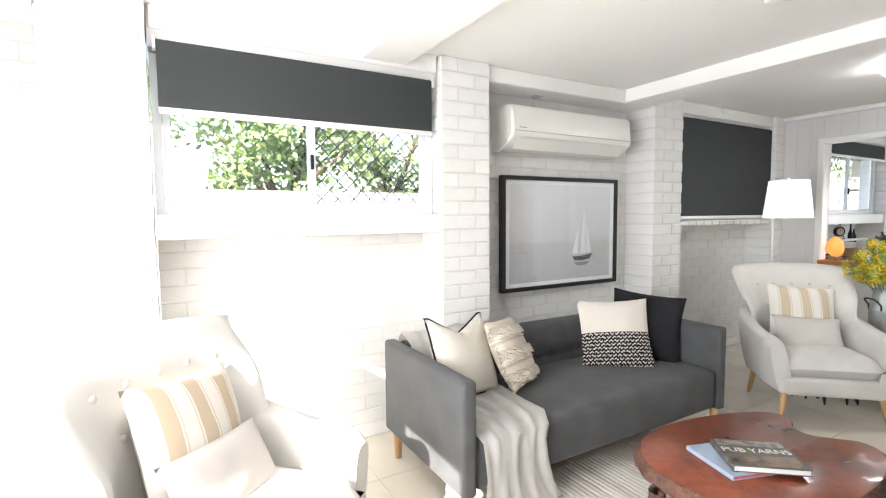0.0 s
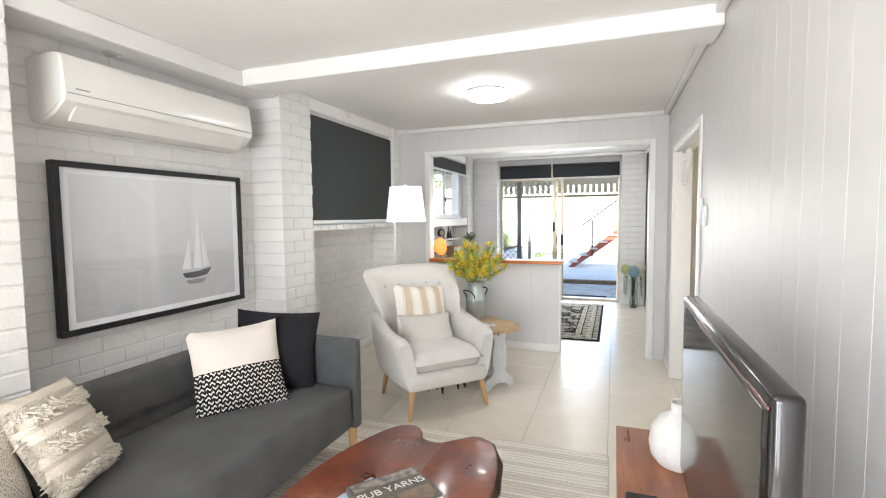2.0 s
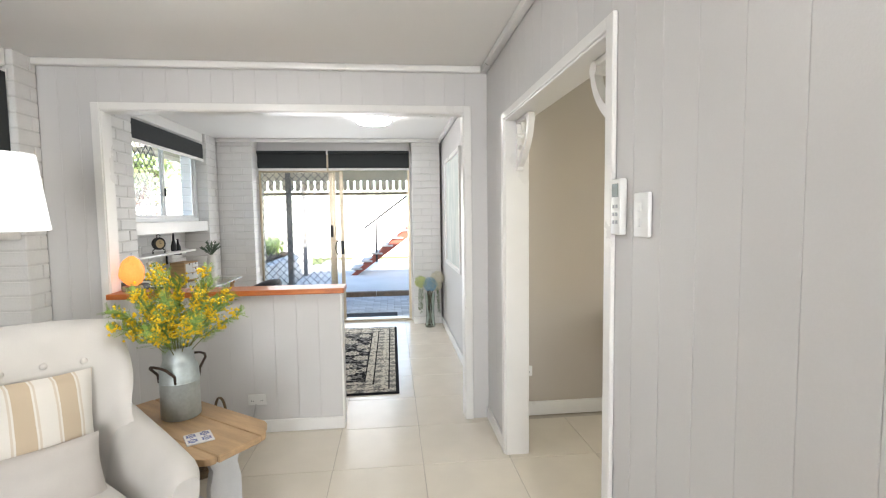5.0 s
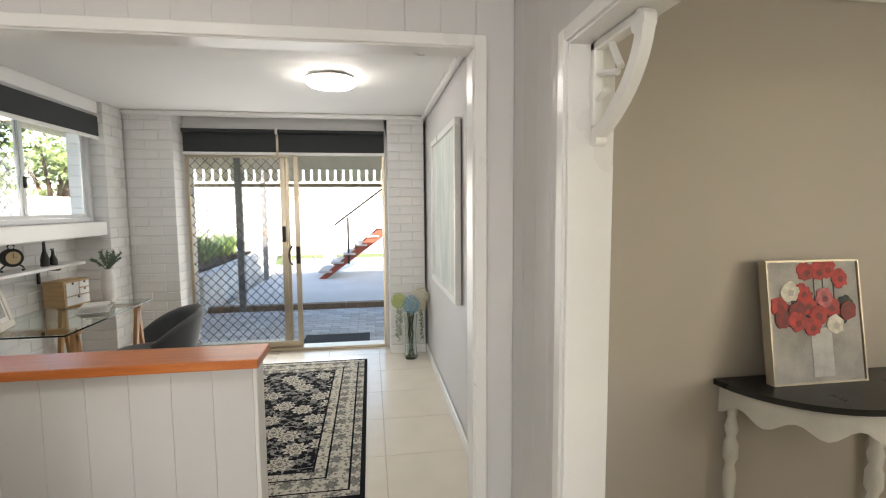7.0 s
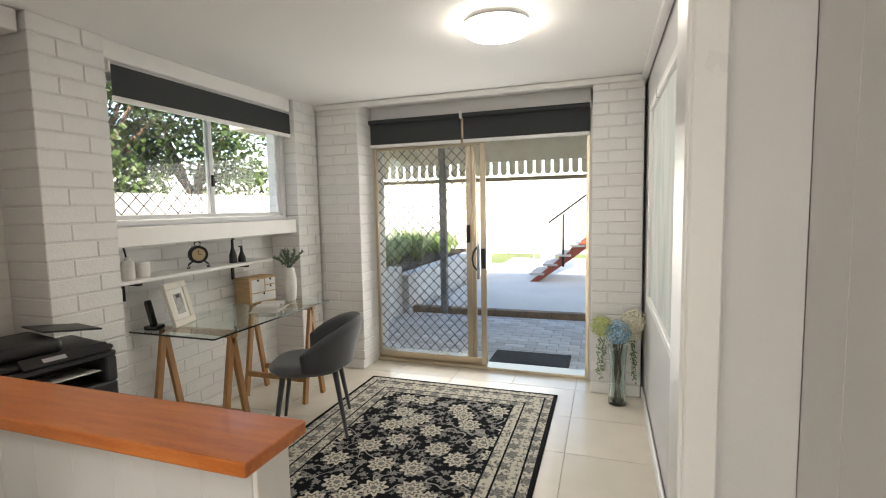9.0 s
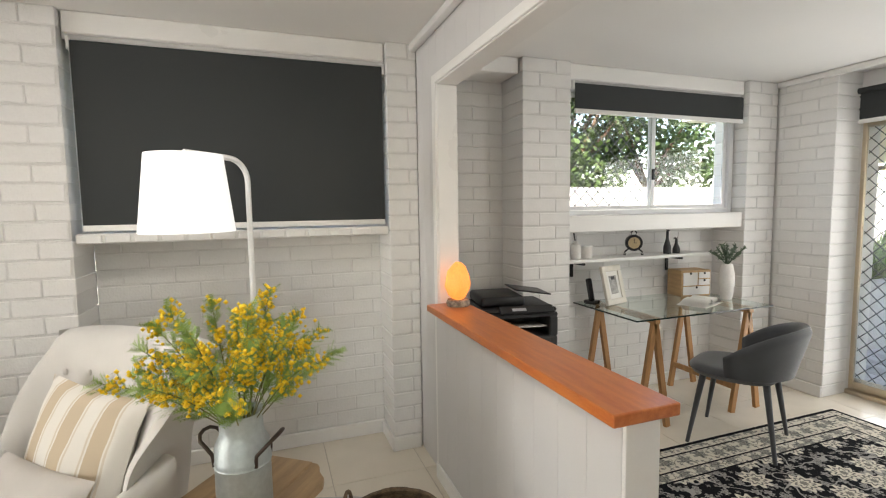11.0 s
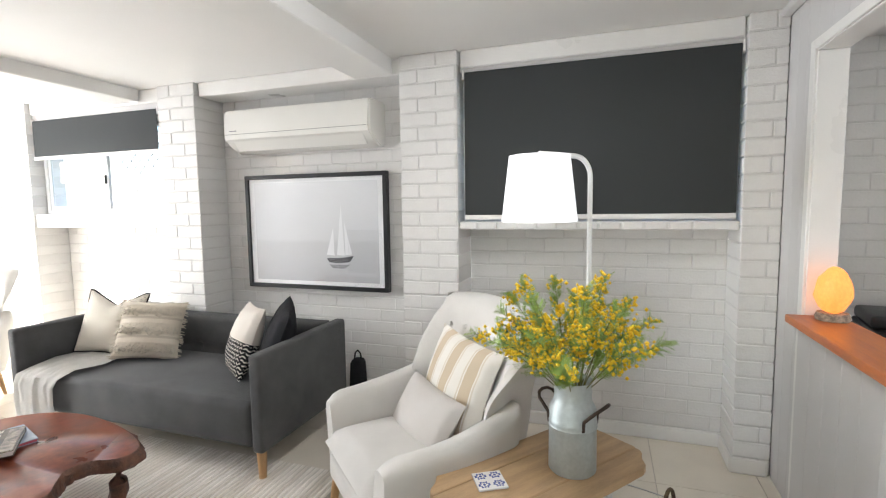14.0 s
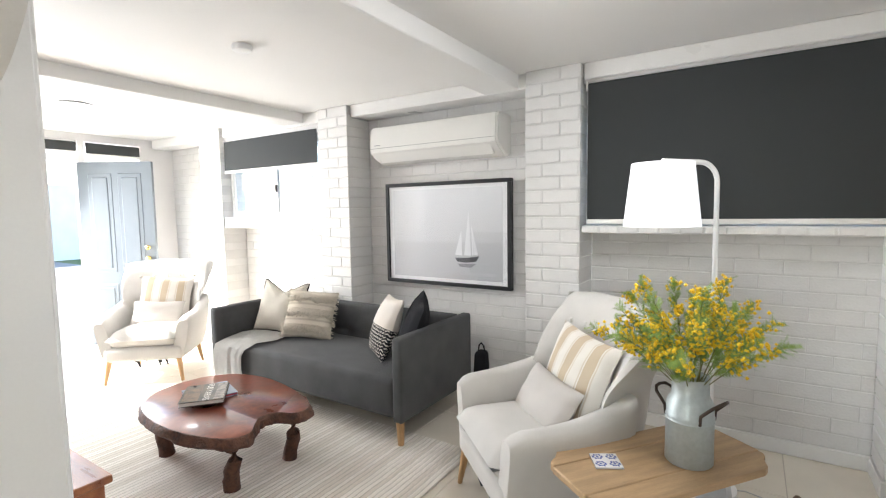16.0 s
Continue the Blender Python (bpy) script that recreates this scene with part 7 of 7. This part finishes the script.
def tree(x, y, h, spread, seed, m, count=2600, size=0.13):
    t = thing("tree", pose(x, y, -0.14), "leafy green garden tree behind a fence", "tree", "garden trees")
    rng = random.Random(seed)
    bm = B()
    tube(bm, [(0, 0, 0), (0.05, 0.04, h * 0.2), (-0.03, 0.08, h * 0.42)], 0.15, 10, 0.1)
    spots = []
    for k in range(9):
        a = k * 2.4
        e = Vector((math.cos(a) * spread * rng.uniform(0.4, 0.9), math.sin(a) * spread * 0.7 * rng.uniform(0.4, 0.9), h * rng.uniform(0.48, 0.95)))
        s = Vector((-0.03, 0.08, h * 0.38))
        tube(bm, [s, s.lerp(e, 0.5) + Vector((0, 0, 0.15)), e], 0.06, 7, 0.015)
        spots.append((tuple(e), (spread * 0.42, spread * 0.36, h * 0.15)))
        for q in range(2):
            f = e + Vector((rng.uniform(-1, 1), rng.uniform(-1, 1), rng.uniform(-0.6, 0.6))) * spread * 0.45
            spots.append((tuple(f), (spread * 0.22, spread * 0.22, h * 0.09)))
    part("trunk", bm, bark, t, smooth=60)
    leaf_cloud(spots, count, size, m, seed, "crown", "leafy green crown", t)


tree(3.9, 9.2, 4.0, 1.6, 1, leaf_washed, 6500)
tree(6.0, 9.6, 4.6, 1.7, 2, leaf_washed, 2600)
tree(12.2, 8.6, 4.6, 2.1, 3, leaf_shaded, 11000)
tree(10.4, 9.3, 4.6, 1.9, 9, leaf_shaded, 6000)
tree(14.8, 9.3, 5.0, 1.9, 4, leaf_shaded, 4200)
tree(17.5, 8.2, 3.6, 1.5, 5, leaf_washed, 2600)
tree(0.6, 10.0, 3.6, 1.3, 6, leaf_washed, 2000)
fence_m = mat("white_fence_panel", (0.72, 0.71, 0.68), 0.7, var=0.06, scale=1.5, bump=0.1)
fen = tagged(thing("boundary_fence", pose(0, 0, 0), "pale painted panel fence along the boundary", "fence"), kind="structure")
for k in range(16):
    bm = B()
    bx(bm, -8 + 2 * k, -8 + 2 * k + 1.99, 7.0, 7.05, -0.14, 1.72, 0.006)
    part("panel", bm, fence_m, fen)
# far panels, made tall and white to stand in for overexposed sky
for k in range(6):
    bm = B()
    bx(bm, 24.0, 24.06, -12 + 3.3 * k, -12 + 3.3 * k + 3.29, -0.14, 1.9, 0.006)
    part("panel", bm, fence_m, fen)
bm = B()
bx(bm, 23.0, 23.2, -3.0, 5.2, -0.14, 0.36, 0.01)
structure("low_garden_wall", bm, block_m, "low grey block wall across the lawn", "retaining wall")
bed = thing("garden_plants", pose(0, 0, 0), "green strappy plants and shrubs in the raised garden bed", "plants")


def strappy_bed(count, seed):
    """Arching strap leaves in rosettes, of uneven height."""
    rng = random.Random(seed)
    vs, fs = [], []
    for _ in range(count):
        cx, cy = rng.uniform(11.8, 17.2), rng.uniform(4.3, 5.7)
        tall = rng.uniform(0.32, 0.62)
        for _ in range(26):
            a = rng.uniform(0, 2 * math.pi)
            ln, droop = tall * rng.uniform(0.75, 1.2), rng.uniform(0.15, 0.6)
            side = Vector((-math.sin(a), math.cos(a), 0)) * rng.uniform(0.009, 0.017)
            i0 = len(vs)
            for k in range(5):
                q = k / 4
                p = Vector((cx + math.cos(a) * ln * q * (0.35 + 0.45 * q), cy + math.sin(a) * ln * q * (0.35 + 0.45 * q), 0.52 + ln * (q * 1.15 - droop * q * q)))
                w = side * (1 - q * 0.85)
                vs += [tuple(p - w), tuple(p + w)]
            for k in range(4):
                fs.append((i0 + 2 * k, i0 + 2 * k + 1, i0 + 2 * k + 3, i0 + 2 * k + 2))
    me = bpy.data.meshes.new("leaves")
    me.from_pydata(vs, [], fs)
    me.materials.append(mat("strap_leaf", (0.26, 0.36, 0.12), 0.45, var=0.3, scale=5, col2=(0.13, 0.21, 0.06), bump=0))
    tagged(part("leaves", me, None, bed, "green strappy leaves"), kind="stuff")


strappy_bed(110, 31)
# white pot by the steps and a clothes line post
bm = B()
lathe(bm, [(0, 0), (0.17, 0), (0.22, 0.42), (0.24, 0.45), (0.2, 0.45), (0.18, 0.38), (0, 0.36)], 4)
tagged(part("planter_pot", bm, render_white, None, "square white planter pot in the courtyard", place=pose(19.7, 2.7, 0.016, 0, 0, 20)), category="pot")
bm = B()
lathe(bm, [(0, 0), (0.2, 0), (0.27, 0.5), (0.22, 0.5), (0.2, 0.4), (0, 0.38)], 4)
tagged(part("planter_pot", bm, render_white, None, "large white planter pot in the courtyard", place=pose(18.05, 4.02, 0.016, 0, 0, 45)), category="pot")
cl = thing("clothes_line", pose(21.4, 3.3, -0.14), "grey steel clothes line post on the lawn", "clothes line")
bm = B()
cyl(bm, (0, 0, 0), (0, 0, 1.95), 0.03)
part("post", bm, post_m, cl)
bm = B()
cyl(bm, (0, -1.3, 1.93), (0, 1.3, 1.93), 0.018)
part("arm", bm, post_m, cl)
# slab added so that daylight bounces in through the front door, darkened to limit it
bm = B()
bx(bm, -14, XF - 0.13, -5, 6.9, -0.14, -0.03)
structure("entry_path", bm, mat("low_bounce_concrete", (0.27, 0.26, 0.245), 0.9, var=0.1, scale=1.5, bump=0.2), "grey concrete slab added before the entrance to bounce daylight indoors", "path")
# added white backdrop that stands in for overexposed brightness outside the entrance
bm = B()
bx(bm, -14.1, -14.0, -8, 9, -0.14, 2.6)
structure("front_boundary_wall", bm, render_white, "white backdrop added across the front yard for the overexposed view", "wall")
# unseen block above and beside the rooms, added to keep sun off the patio
bm = B()
bx(bm, 0.58, 11.3, -6, 4.3, 2.49, 2.9)
bx(bm, 11.2, 11.3, -6, 0.79, 0, 2.49)
bx(bm, 0.58, 0.68, -6, 0.79, 0, 2.49)
structure("house_upper", bm, render_white, "unseen white block over and beside the rooms, added to shade the patio", "wall")

# ---- pieces of walls, floors and paving ----
for i, (ob, x0, x1, top, y0, y1) in enumerate(PIERS):
    lay_bricks(ob, x0, x1, 0, top, y0, y1 - y0, "x", -1, i % 2)
for i, (ob, x0, x1, z1, y) in enumerate(WALLS):
    lay_bricks(ob, x0, x1, 0, z1, y, 0.05, "x", -1, i % 2, 0.0028, 0.0011)
lay_bricks(p_h, 1.0, 1.36, 0, CEIL, 10.78, 0.27, "y", -1, 0)
lay_bricks(p_g, 3.33, 3.742, 0, CEIL, 10.78, 0.27, "y", -1, 1)
for ob, u0, u1, z0, z1, face, axis, sign in BOARDS:
    boards(ob, u0, u1, z0, z1, face, axis, sign)
PITCH = 0.5075
bm = B()
g = 0.0016
bx(bm, -PITCH / 2 + g, PITCH / 2 - g, -PITCH / 2 + g, PITCH / 2 - g, -0.009, 0, 0.0015)
tile_me = mesh_of("tile", bm, tile_mat)
for i in range(-12, 9):
    for j in range(-6, 7):
        cx, cy = 6.72 + (i + 0.5) * PITCH, 0.967 + (j + 0.5) * PITCH
        if cy < 0.75 and not 4.6 < cx < 7.9:
            continue
        if cx > 11.1 or cy > 4.1 or cx < 0.5:
            continue
        t = new("tile", tile_me)
        t.location = (cx, cy, 0)
        t.parent = floor
bm = B()
bx(bm, -0.112, 0.112, -0.054, 0.054, -0.05, 0, 0.004)
paver_me = mesh_of("paver", bm, paver_m)
for i in range(18):
    for j in range(19):
        x, y = 11.38 + 0.114 * i, 0.12 + 0.23 * (j + 0.5 * (i % 2))
        if y > 4.15:
            continue
        o = new("paver", paver_me)
        o.matrix_basis = pose(x, y, -0.058 + 0.001 * ((i * 7 + j * 3) % 3), 0, 0, 90)
        o.parent = pave
